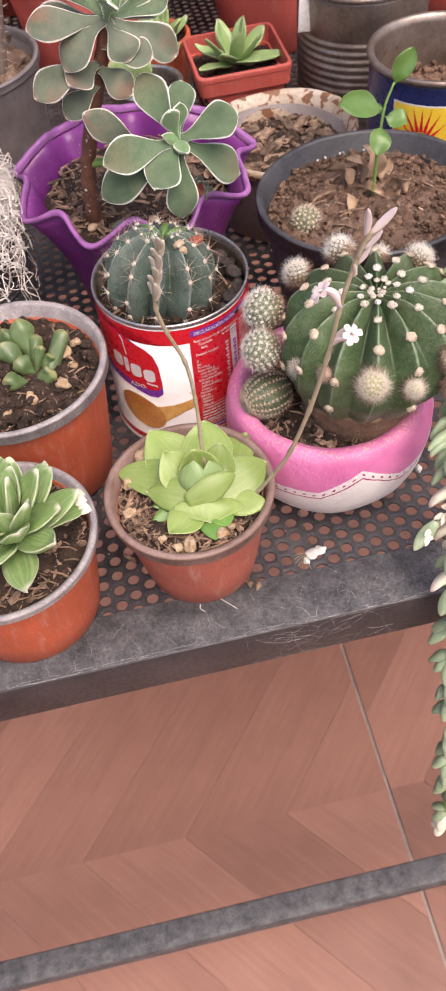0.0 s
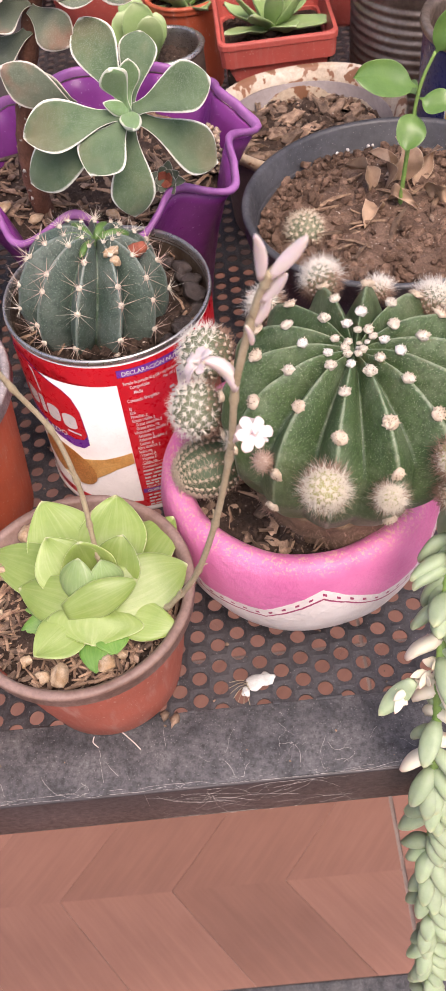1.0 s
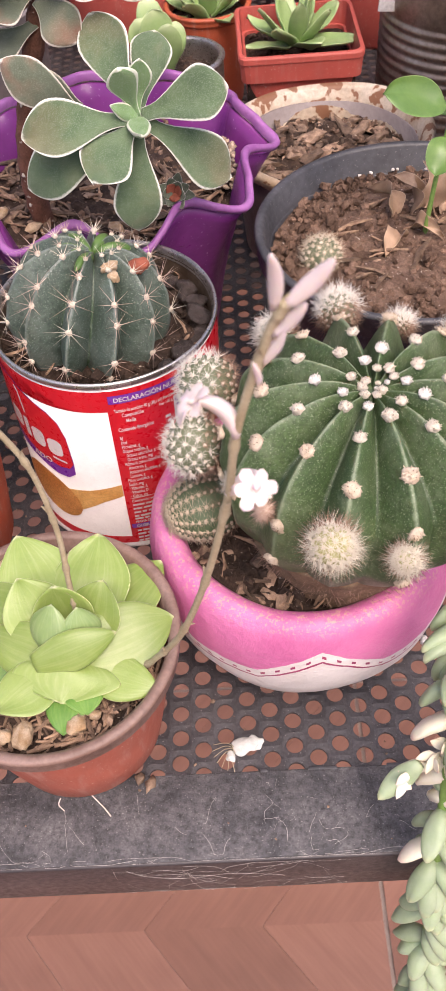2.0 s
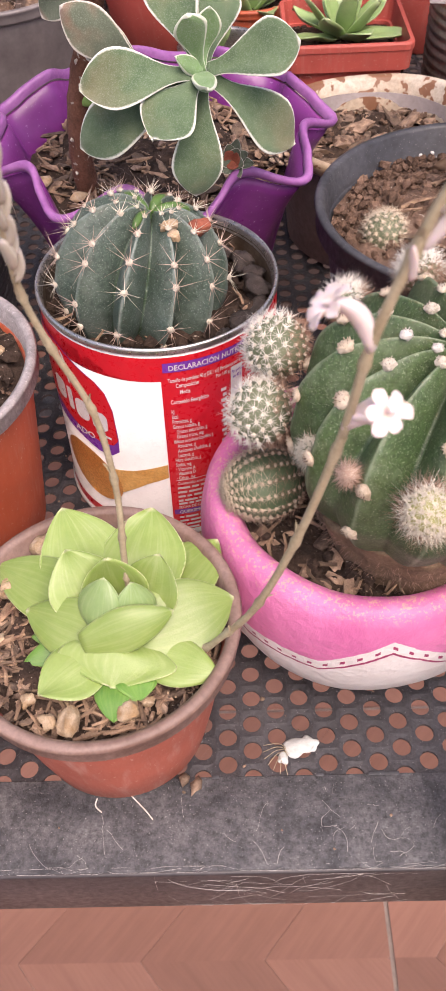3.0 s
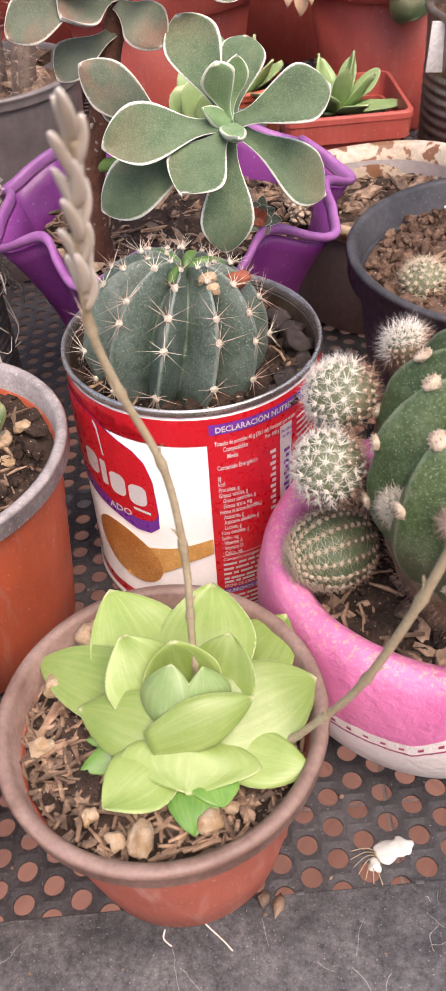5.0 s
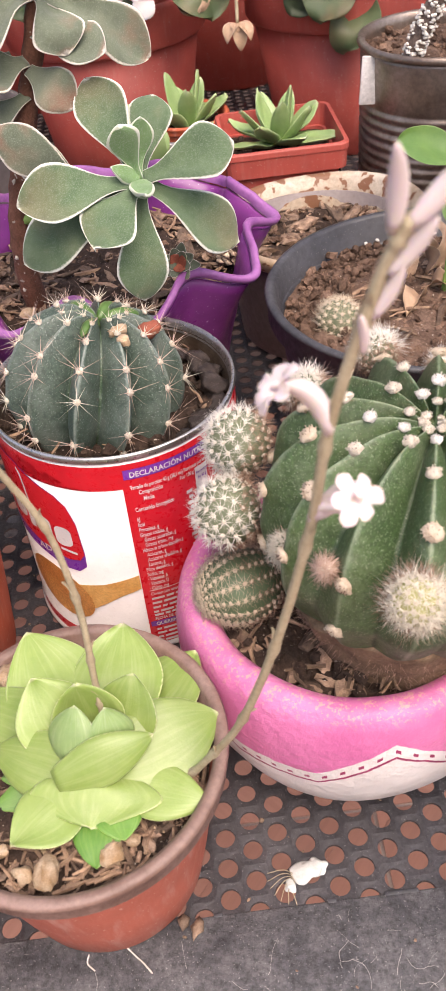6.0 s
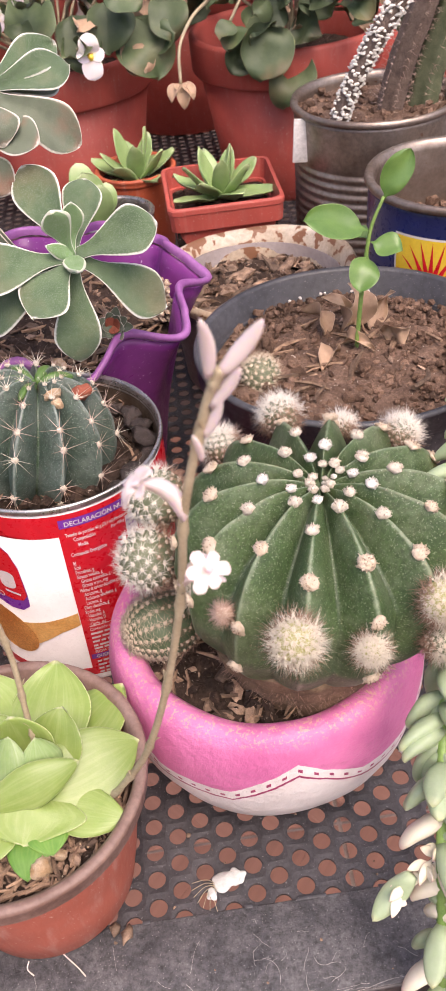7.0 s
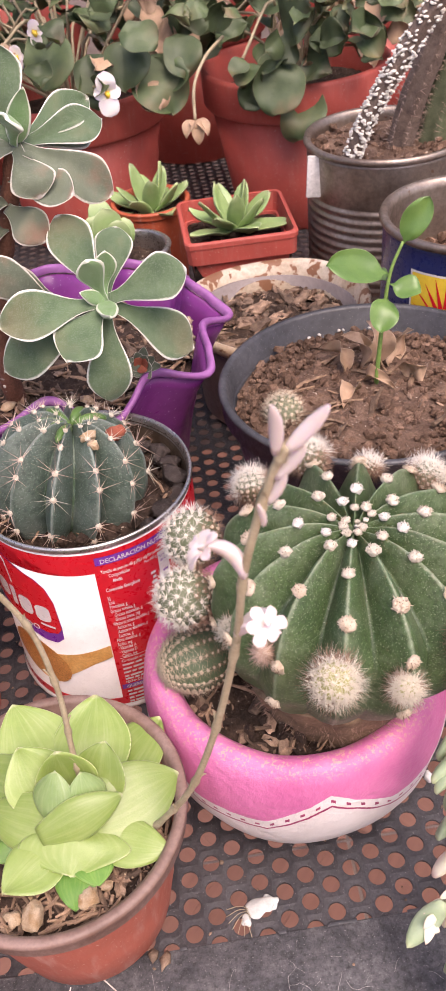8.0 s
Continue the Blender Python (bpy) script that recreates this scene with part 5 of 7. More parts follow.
for k in range(11):
    phi = HG.turn + 2 * math.pi * k / 11
    for i, th in enumerate((0.2, 0.5, 0.88, 1.27, 1.66, 2.0)):
        p, n = HG.point(phi + rnd.uniform(-0.02, 0.02), th + rnd.uniform(-0.08, 0.08) + (0.1 if k % 2 else 0), 0.0001)
        a = link_mesh("areole", knobs[(k + i) % 3], M["wool"], hed)
        a.matrix_basis = aim(p, n, rnd.uniform(0, 6))
        if i == 0:
            a.scale = (0.7, 0.7, 0.7)
        link_mesh("spine_star", (young if i < 2 else stars)[(k + 2 * i) % (2 if i < 2 else 4)], M["spine_pink"] if (i + k) % 4 else M["spine"], a, kind="stuff")
for a in (0.4, 1.3, 2.3, 3.2, 4.4):
    hb = hed.matrix_basis.translation + HG.point(0, 0.0)[0]
    leaf("crown_rib", hed, hb + Vector((0.0012 * math.cos(a), 0.0012 * math.sin(a), 0.0008)), hb + Vector((0.0135 * math.cos(a), 0.0135 * math.sin(a), 0.0020 - 0.003 * math.cos(a - 0.6))), (0, 0, 1), 0.0042, 0.0050, "bean", M["new_rib"], cup=0, bow=0.1, n=8, label="bright green new rib")
stones = thing("stone", (-0.0365, 0.1275, 0.1115), "beige pebble lying on the cactus crown", "stone")
stone("stone", stones, (0, 0, 0.0012), (0.0078, 0.0048, 0.004), M["pebble"], 3)
stone("stone", stones, (0.0016, -0.004, 0.0002), (0.0042, 0.0036, 0.0034), M["pebble"], 4)
stones = thing("stone", (-0.0275, 0.1325, 0.108), "small red stone lying on the cactus", "stone")
stone("stone", stones, (0, 0, 0.0008), (0.0075, 0.006, 0.0045), M["stone_red"], 8)

# large globular cactus with woolly areoles and offsets
BC = (0.0392, 0.0542, 0.0)
big = thing("cactus", (BC[0], BC[1], 0.05), "large round green cactus with woolly areoles and spiny offsets", "cactus", G)
BG = Globe((0, 0, 0.046), 0.0414, 0.0300, 14, 0.42, 1.2, radians(-106.5), 0.004, 0.62, 2.9, ease=0.8, under=0.047, foot=(-0.0045, 0.0025))
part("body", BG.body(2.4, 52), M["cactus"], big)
cork = part("corky_base", lathe([(0.0255, -0.001), (0.0262, 0.005), (0.0272, 0.0090), (0.0285, 0.0130), (0.0299, 0.0170), (0.0311, 0.0205), (0.0322, 0.0235), (0.0322, 0.0248), (0.0300, 0.0250)], 64, lambda a, r, z: (r * (1 + 0.012 * math.sin(14 * a) + 0.05 * noise.noise((3 * math.cos(a), 3 * math.sin(a), 300 * z))), z + 0.0018 * noise.noise((4 * math.cos(a), 4 * math.sin(a), 1)))), M["cork"], big, "brown corky skin at the base")
cork.location = (-0.0045, 0.0025, 0)
r7 = random.Random(19)
fuzz_ = []
for k in range(900):
    a = r7.uniform(0, 2 * math.pi)
    z = r7.uniform(0.003, 0.0205)
    rr = 0.0258 + 0.0056 * z / 0.0205 + r7.uniform(-0.001, 0.0008)
    p = Vector((rr * math.cos(a) - 0.0045, rr * math.sin(a) + 0.0025, z))
    fuzz_.append((p, p + Vector((math.cos(a + r7.uniform(-0.9, 0.9)), math.sin(a + r7.uniform(-0.9, 0.9)), r7.uniform(-0.9, 0.5))) * r7.uniform(0.001, 0.0032), 0.0001))
link_mesh("spine_fringe", spine_mesh("spine_fringe", fuzz_), M["spine_brown"], big, "brown hairs round the base", kind="stuff")
wools = [knob_mesh("areole", 0.0018, 0.0012, s) for s in (11, 12, 13, 14)]
tans = [knob_mesh("areole", 0.0019, 0.0010, s) for s in (111, 112, 113, 114)]
tiny = []
for k in (15, 16, 17):
    r6 = random.Random(k)
    tiny.append(spine_mesh("spine_star", [((0.0009 * math.cos(a) * q, 0.0009 * math.sin(a) * q, 0.0003), (0.0013 * math.cos(a) * q, 0.0013 * math.sin(a) * q, 0.00125 + 0.0006 * r6.random()), 0.0002) for a, q in [(1.05 * j + r6.uniform(-0.3, 0.3), r6.uniform(0.6, 1.1)) for j in range(6)] + [(0, 0.05)]]))
for k in range(14):
    phi = BG.turn + 2 * math.pi * k / 14
    for i, q in enumerate((0.2, 0.52, 0.81, 0.98) if k % 2 == 0 else (0.1, 0.35, 0.69, 0.95, 1.0)):
        th = math.asin(min(1.0, q + rnd.uniform(-0.05, 0.05)) ** 1.45) if q < 0.97 else (1.5 if k % 2 == 0 else 1.75)
        p, n = BG.point(phi + rnd.uniform(-0.015, 0.015), th, 0.0003)
        a = link_mesh("areole", (wools if i < 2 else tans)[(k + i) % 4], M["wool_white"] if i < 1 else M["wool"] if i < 2 else M["wool_tan"], big)
        a.matrix_basis = aim(p, n, rnd.uniform(0, 6))
        s = (0.8, 0.98, 1.08, 1.12, 1.05)[i] * rnd.uniform(0.88, 1.12)
        a.scale = (s, s, s)
        link_mesh("spine_star", tiny[(k + i) % 3], M["dark_spine"], a, kind="stuff")


for k in range(9):
    q = 0.0042 * math.sqrt((k + 0.3) / 9)
    p = BG.point(2.399 * k, 0.02)[0]
    a = link_mesh("areole", wools[k % 4], M["wool_white"], big)
    a.matrix_basis = Matrix.Translation((q * math.cos(2.399 * k), q * math.sin(2.399 * k), p.z + 0.0006 + 0.09 * q)) @ Matrix.Scale(0.34 + 0.04 * (k % 5), 4)


def offset(parent, place, out, r, ln, nrow, spine, seed, name="offset", long=1.0, material=None, lift=1.0, label="", rowed=False):
    """A spiny young cactus: a tubercled ball or barrel under a fur of needles."""
    r_ = random.Random(seed)
    bm = bmesh.new()
    bmesh.ops.create_uvsphere(bm, u_segments=28, v_segments=18, radius=r)
    for v in bm.verts:
        a = math.atan2(v.co.y, v.co.x)
        v.co = Vector((v.co.x * (1 + 0.05 * math.cos(nrow * a)), v.co.y * (1 + 0.05 * math.cos(nrow * a)), v.co.z * long))
    ob = part(name, bm, material or M["pup"], parent, label)
    ob.matrix_basis = aim(place, out, r_.uniform(0, 6))
    rays, dots, lows = [], [], []
    spots_ = []
    if rowed:
        for k in range(nrow):
            m = max(4, int(round(math.pi * r * (1 + long) / 2 / 0.0026)))
            spots_ += [(2 * math.pi * k / nrow, 0.2 + 2.3 * (i + 0.5 * (k % 2)) / m) for i in range(m)]
    else:
        m = int(40 + 8000 * r)
        spots_ = [(2.39996 * k, math.acos(1 - 1.75 * (k + 0.5) / m)) for k in range(m)]
    for a, th in spots_:
        n = Vector((math.sin(th) * math.cos(a), math.sin(th) * math.sin(a), math.cos(th)))
        p = Vector((n.x * r * 1.04, n.y * r * 1.04, n.z * r * long))
        dots.append((p, 0.0014, 0.0014, 0.0012))
        side = n.orthogonal().normalized()
        oth = n.cross(side)
        low = th > 1.45 + r_.uniform(-0.2, 0.2)
        for j in range(11 if rowed else 14):
            b = 2 * math.pi * (j + r_.random() * 0.6) / (11 if rowed else 14)
            d = (n * lift * r_.uniform(0.3, 1.6) + side * math.cos(b) + oth * math.sin(b)).normalized()
            (lows if low else rays).append((p, p + d * ln * r_.uniform(0.6, 1.35), 0.00011))
    link_mesh("spine_fur", spine_mesh("spine_fur", rays), spine, ob, kind="stuff")
    link_mesh("spine_fur", spine_mesh("spine_fur", lows), M["spine_brown"], ob, kind="stuff")
    lumps("areole_pattern", ob, dots, M["wool"] if not rowed else M["wool_tan"], seed, kind="stuff")
    return ob


off_ = [  # place in the world, way it looks, radius, needle length, rows, long
    ((0.0245, 0.0125, 0.1105), (-0.2, -1, 0.75), 0.0052, 0.0046, 11, 0.85, "spine"),
    ((0.0430, 0.0125, 0.1030), (0.1, -1, 0.6), 0.0031, 0.0040, 8, 0.9, "spine"),
    ((0.0085, 0.0275, 0.1070), (-0.6, -1, 0.4), 0.0012, 0.0034, 7, 0.9, "spine_pink"),
    ((0.0625, 0.0205, 0.1085), (0.7, -0.8, 0.5), 0.0052, 0.0040, 10, 0.9, "spine"),
    ((0.0640, 0.0190, 0.0950), (0.6, -1, 0.2), 0.0050, 0.0040, 10, 0.9, "spine"),
    ((-0.0105, 0.0655, 0.0920), (-1, -0.45, 0.5), 0.0086, 0.0036, 12, 1.0, "spine_white"),
    ((-0.0055, 0.0805, 0.1025), (-1, -0.1, 0.75), 0.0084, 0.0036, 12, 1.05, "spine_white"),
    ((-0.0095, 0.0640, 0.0640), (-1, -0.35, 0.05), 0.0104, 0.0034, 15, 1.25, "spine_tan"),
    ((0.0025, 0.0480, 0.0935), (-0.7, -0.7, 0.4), 0.0034, 0.0033, 8, 1.0, "spine"),
    ((0.0165, 0.1040, 0.0995), (-0.6, 0.5, 0.8), 0.0054, 0.0045, 10, 1.0, "spine_white"),
    ((0.0350, 0.0965, 0.1140), (-0.1, 0.8, 0.8), 0.0052, 0.0045, 10, 1.1, "spine_white"),
    ((0.0690, 0.0835, 0.1110), (0.6, 0.5, 0.8), 0.0050, 0.0045, 10, 1.0, "spine_white"),
    ((0.0540, 0.0960, 0.1070), (0.2, 0.9, 0.7), 0.0034, 0.004, 9, 1.0, "spine_white"),
]
for k, (p, d, r, ln, rows_, lg, sp) in enumerate(off_):
    offset(big, Vector(p) - Vector((BC[0], BC[1], 0.05)), d, r, ln, rows_, M[sp], 60 + k, long=lg, rowed=(sp == "spine_tan"), lift=0.45 if sp == "spine_tan" else 1.0, material=M["pup_green"] if sp == "spine_tan" else M["pup_yellow"] if k in (0, 1, 3) else None)

# painted clay bowl
bowl = thing("clay_bowl", (0.0225, 0.0680, 0), "round clay bowl painted pink over white with zigzag trim", "plant pot", G)
prof = [(0, 0.0), (0.034, 0.0), (0.0365, 0.0012), (0.0415, 0.006), (0.0468, 0.014), (0.0508, 0.025), (0.0526, 0.036), (0.0524, 0.046), (0.0508, 0.0545), (0.0488, 0.0585), (0.0455, 0.0602), (0.0425, 0.0592), (0.0405, 0.056), (0.04, 0.045), (0.039, 0.03), (0, 0.026)]
part("bowl", lathe(prof, 120, lambda a, r, z: (r * (1 + 0.012 * noise.noise((2 * math.cos(a), 2 * math.sin(a), 20 * z))), z + (0.0012 * noise.noise((2.2 * math.cos(a), 2.2 * math.sin(a), 5)) if z > 0.05 else 0))), M["bowl"], bowl)
stone("drip", bowl, (0.0415, -0.0275, 0.0095), (0.0035, 0.0035, 0.006), M["white_print"], 12, "white drip of clay")
soil(bowl, 0.0402, 0.0525, M["dark_soil"], 51, 0.002, 0.003)
lumps("bark_mulch", bowl, strewn(rnd, 0.018, 0.0395, 0.0535, 130, 0.0015, 0.006, 0.5, 1.5), M["bark"], 52)
straws(bowl, 0.018, 0.0395, 0.0545, 110, 0.004, 0.014, 306)
lumps("clod_layer", bowl, strewn(rnd, 0.018, 0.04, 0.054, 160, 0.002, 0.0055, 0.7), M["dark_soil"], 53)

# young cactus in the black pot
pupthing = thing("cactus", (0.0382, 0.1690, 0.0765), "tiny pale spiny cactus at the edge of the black pot", "cactus", G)
offset(pupthing, (0, 0, 0.0045), (-0.3, -0.4, 0.8), 0.0076, 0.0034, 13, M["spine_tan"], 91, "body", 1.0)


# ---- leafy plants ----
def V3(*a):
    return Vector(a)


# lime rosette in the small pot
ros = thing("succulent", (-0.0497, 0.0205, 0.054), "lime-green succulent rosette of plump pointed leaves", "succulent", G)
for base, tip, up_, w, bow, cup, mat_ in (
        # outer leaves
        ((-0.0550, 0.0250, 0.0570), (-0.0692, 0.0542, 0.0670), (0.3, -0.6, 0.8), 0.0250, -0.05, 0.16, "rose"), ((-0.0480, 0.0245, 0.0570), (-0.0428, 0.0530, 0.0672), (-0.15, -0.65, 0.8), 0.0260, -0.05, 0.16, "rose"),
        ((-0.0450, 0.0225, 0.0570), (-0.0240, 0.0478, 0.0575), (-0.2, -0.3, 1), 0.0215, 0.02, 0.10, "rose"), ((-0.0470, 0.0125, 0.0605), (-0.0195, 0.0250, 0.0612), (0.05, -0.45, 1), 0.0215, 0.05, 0.10, "rose"),
        ((-0.0455, 0.0110, 0.0565), (-0.0238, 0.0030, 0.0582), (0.1, -0.3, 1), 0.0140, 0.05, 0.1, "rose"), ((-0.0500, 0.0130, 0.0600), (-0.0520, 0.0000, 0.0590), (0, -0.35, 1), 0.0315, 0.07, 0.03, "rose"),
        ((-0.0540, 0.0110, 0.0565), (-0.0700, -0.0025, 0.0598), (-0.1, -0.25, 1), 0.0165, 0.06, 0.1, "rose"), ((-0.0520, 0.0190, 0.0600), (-0.0882, 0.0406, 0.0575), (-0.1, -0.35, 1), 0.0190, 0.05, 0.12, "rose"),
        ((-0.0470, 0.0090, 0.0608), (-0.0765, 0.0235, 0.0605), (-0.15, -0.45, 0.9), 0.0165, 0.08, 0.08, "rose"),
        # inner leaves
        ((-0.0550, 0.0180, 0.0600), (-0.0645, 0.0328, 0.0745), (0.3, -0.8, 0.6), 0.0205, -0.05, 0.14, "rose"), ((-0.0445, 0.0185, 0.0610), (-0.0393, 0.0303, 0.0748), (-0.35, -0.8, 0.55), 0.0175, -0.05, 0.22, "rose"),
        ((-0.0500, 0.0210, 0.0600), (-0.0522, 0.0262, 0.0790), (0.1, -1, 0.45), 0.0185, -0.10, 0.28, "rose"), ((-0.0560, 0.0142, 0.0610), (-0.0530, 0.0215, 0.0768), (-0.4, -1, 0.5), 0.0135, 0.07, -0.3, "rose_young"),
        ((-0.0450, 0.0142, 0.0610), (-0.0462, 0.0212, 0.0752), (0.5, -0.9, 0.45), 0.0125, 0.07, -0.3, "rose_young"), ((-0.0595, 0.0100, 0.0635), (-0.0352, 0.0163, 0.0690), (0.05, -0.85, 0.75), 0.0122, 0.07, -0.06, "rose"),
        # small dark leaves below
        ((-0.0500, 0.0060, 0.0560), (-0.0506, -0.0088, 0.0565), (-0.1, -0.3, 1), 0.0125, 0.06, 0.05, "rose_dark"), ((-0.0465, 0.0060, 0.0565), (-0.0438, -0.0035, 0.0575), (0.2, -0.3, 1), 0.0115, 0.06, 0.05, "rose_dark"),
        ((-0.0600, 0.0150, 0.0555), (-0.0763, 0.0100, 0.0555), (0, -0.3, 1), 0.0085, 0.04, 0.05, "rose_dark"), ((-0.0600, 0.0190, 0.0560), (-0.0751, 0.0172, 0.0562), (0, -0.3, 1), 0.0095, 0.04, 0.05, "rose_dark")):
    leaf("leaf", ros, base, tip, up_, w, 0.0026, "ovate" if mat_ == "rose_dark" else "deltoid", M[mat_], cup=cup, bow=bow, n=20, uneven=0.05)


def flower_stalk(name, pts, r0, r1, label, blossoms, grey=False):
    """A thin bending stalk; blossoms: (kind, base, tip)."""
    t = thing(name, pts[0], label, "flower stalk")
    o = V3(*pts[0])
    path = [q - o for q in smooth_path(pts, 10)]
    n = len(path)
    bm = bmesh.new()
    tube(bm, path, [r0 + (r1 - r0) * i / n + (0.00035 if i % 9 == 4 else 0) for i in range(n)], 8)
    part("stem", bm, M["stalk"], t)
    for i in range(4, n, 9):
        d = (path[min(n - 1, i + 1)] - path[i - 1]).normalized()
        s = V3(math.cos(i), math.sin(i), 0.3)
        leaf("bract", t, path[i] + o, path[i] + o + d * 0.005 + s * 0.0018, s, 0.0022, 0.0004, "lance", M["stalk"], n=5)
    for kind, a, b in blossoms:
        a, b = V3(*a), V3(*b)
        d = (b - a).normalized()
        ln = (b - a).length
        if kind == "bud":
            leaf("bud", t, a, b, d.orthogonal(), ln * (0.31 if grey else 0.235), ln * (0.27 if grey else 0.21), "bean", M["bud" if grey else "petal"], cup=0, bow=0.05, n=10, label="closed greyish bud" if grey else "closed pale pink bud")
        else:
            if kind == "flower":
                leaf("flower_tube", t, a, a + d * ln * 0.62, d.orthogonal(), 0.0040, 0.0036, "bean", M["petal"], cup=0, bow=0.2, n=10, label="pale pink flower tube")
            mid = a + d * ln * (0.5 if kind == "flower" else 0.1)
            s1 = d.orthogonal().normalized()
            s2 = d.cross(s1)
            for k in range(6):
                ang = math.pi / 3 * k + 0.3
                dirn = (s1 * math.cos(ang) + s2 * math.sin(ang)) * 1.0 + d * 0.35
                leaf("petal", t, mid, mid + dirn.normalized() * (0.0042 + 0.0009 * math.sin(3 * k)), d, 0.0026, 0.0007, "strap", M["petal"], cup=0.25, bow=0.2, n=8, twist=12 * math.cos(2 * k))
    return t


flower_stalk("flower_stalk", [(-0.0478, 0.0245, 0.066), (-0.0478, 0.0275, 0.079), (-0.047, 0.030, 0.1), (-0.0485, 0.030, 0.126), (-0.0540, 0.028, 0.147), (-0.0565, 0.025, 0.163), (-0.0545, 0.0185, 0.182), (-0.0522, 0.0125, 0.196)], 0.00088, 0.0007,
             "tan flower stalk of the lime rosette with greyish closed buds",
             [("bud", (-0.0562 + 0.0040 * k / 15, 0.0240 - 0.0115 * k / 15, 0.166 + 0.030 * k / 15), (-0.0562 + 0.0040 * k / 15 + 0.0022 * math.cos(2.4 * k), 0.0222 - 0.0115 * k / 15 + 0.0020 * math.sin(2.4 * k), 0.1740 + 0.029 * k / 15)) for k in range(16)], grey=True)
flower_stalk("flower_stalk", [(-0.0365, 0.0135, 0.0575), (-0.0293, 0.0118, 0.0565), (-0.0225, 0.0080, 0.069), (-0.0142, 0.0025, 0.090), (-0.0060, -0.0020, 0.120), (0.0005, -0.0055, 0.152), (0.0035, -0.0080, 0.175), (0.0088, -0.0100, 0.1965), (0.0118, -0.0118, 0.2050)], 0.00095, 0.0008,
             "thin tan flower stalk with small pale pink star flowers",
             [("bud", (0.0100, -0.0112, 0.2035), (0.0096, -0.0130, 0.2140)), ("bud", (0.0118, -0.0116, 0.2040), (0.0180, -0.0145, 0.2135)), ("bud", (0.0100, -0.0108, 0.198), (0.0145, -0.0132, 0.2055)), ("bud", (0.0085, -0.0098, 0.192), (0.0115, -0.0118, 0.1995)), ("bud", (0.0075, -0.0095, 0.187), (0.0066, -0.0115, 0.1935)),
              ("flower", (0.0035, -0.0080, 0.174), (-0.0090, -0.0080, 0.1880)), ("flower", (0.0012, -0.0058, 0.156), (0.0095, -0.0205, 0.1745)), ("bud", (0.0015, -0.0060, 0.158), (0.0090, -0.0120, 0.1610))])


# velvety grey-green plant in the purple pot
vel = thing("succulent", (-0.068, 0.235, 0.07), "velvety grey-green succulent with pale leaf edges on brown stems", "succulent", G)
o = vel.matrix_basis.translation
bm = bmesh.new()
stem1 = [(-0.0735, 0.215, 0.066), (-0.0745, 0.2085, 0.09), (-0.072, 0.205, 0.115), (-0.065, 0.204, 0.14), (-0.056, 0.203, 0.165), (-0.0485, 0.2015, 0.188)]
p1 = [q - o for q in smooth_path(stem1, 7)]
tube(bm, p1, [0.0046 - 0.0016 * i / len(p1) + 0.0004 * (i % 3 == 0) for i in range(len(p1))], 12)
part("stem", bm, M["woody"], vel, "rough brown woody stem")
bm = bmesh.new()
stem2 = [(-0.071, 0.204, 0.118), (-0.058, 0.198, 0.121), (-0.042, 0.187, 0.130), (-0.027, 0.176, 0.1375)]
p2 = [q - o for q in smooth_path(stem2, 6)]
tube(bm, p2, 0.0024, 10)
part("stem", bm, M["green_stalk"], vel)
lumps("leaf_scar", vel, [(p1[i] + Vector((0.0042 * math.cos(k * 2.1), -0.0036, 0)), 0.0022, 0.0014, 0.002) for k, i in enumerate(range(3, 27, 4))], M["scar"], 77, kind="")
hc1 = V3(-0.0250, 0.1740, 0.1385)
for tip, w, m_, up_, bow, sh in (
        ((0.0060, 0.1750, 0.1468), 0.0190, "velvet", (0, -0.8, 0.75), -0.02, "velvet"), ((0.0050, 0.1790, 0.1114), 0.0195, "velvet", (0.2, -0.8, 0.6), 0.03, "velvet"), ((-0.0290, 0.1640, 0.1015), 0.0172, "velvet", (0, -1, 0.3), 0.05, "velvet"),
        ((-0.0415, 0.1570, 0.1252), 0.0195, "velvet", (-0.1, -0.85, 0.7), 0.04, "velvet"), ((-0.0640, 0.1660, 0.1385), 0.0185, "velvet", (0, -0.8, 0.7), 0.03, "velvet"), ((-0.0680, 0.1740, 0.1150), 0.0195, "velvet", (-0.2, -0.8, 0.5), 0.04, "velvet"),
        ((-0.0682, 0.1810, 0.1575), 0.0150, "velvet_old", (-0.2, -0.85, 0.55), 0.04, "velvet"), ((-0.0380, 0.1930, 0.1655), 0.0175, "velvet", (0, -0.9, 0.35), 0.03, "velvet"), ((-0.0180, 0.1960, 0.1570), 0.0140, "velvet", (0.1, -0.9, 0.4), 0.03, "velvet"),
        ((-0.0287, 0.1660, 0.1588), 0.0110, "velvet_young", (0, -0.9, 0.45), -0.12, "velvet"), ((-0.0218, 0.1725, 0.1585), 0.0085, "velvet_young", (0.2, -0.9, 0.4), -0.12, "velvet"), ((-0.0234, 0.1600, 0.1395), 0.0080, "velvet_young", (0.1, -0.7, 0.7), -0.12, "ovate"), ((-0.0330, 0.1685, 0.1460), 0.0055, "velvet_young", (-0.3, -0.7, 0.6), -0.1, "ovate")):
    tip = V3(*tip)
    low_ = V3(-0.0415, 0.1840, 0.1320) if m_ == "velvet_old" else hc1
    leaf("leaf", vel, low_ + (tip - low_) * 0.03, tip, up_, w, 0.0046, sh, M[m_], cup=0.28, bow=bow, n=20, uneven=0.08)
hc2 = V3(-0.0480, 0.2010, 0.1890)
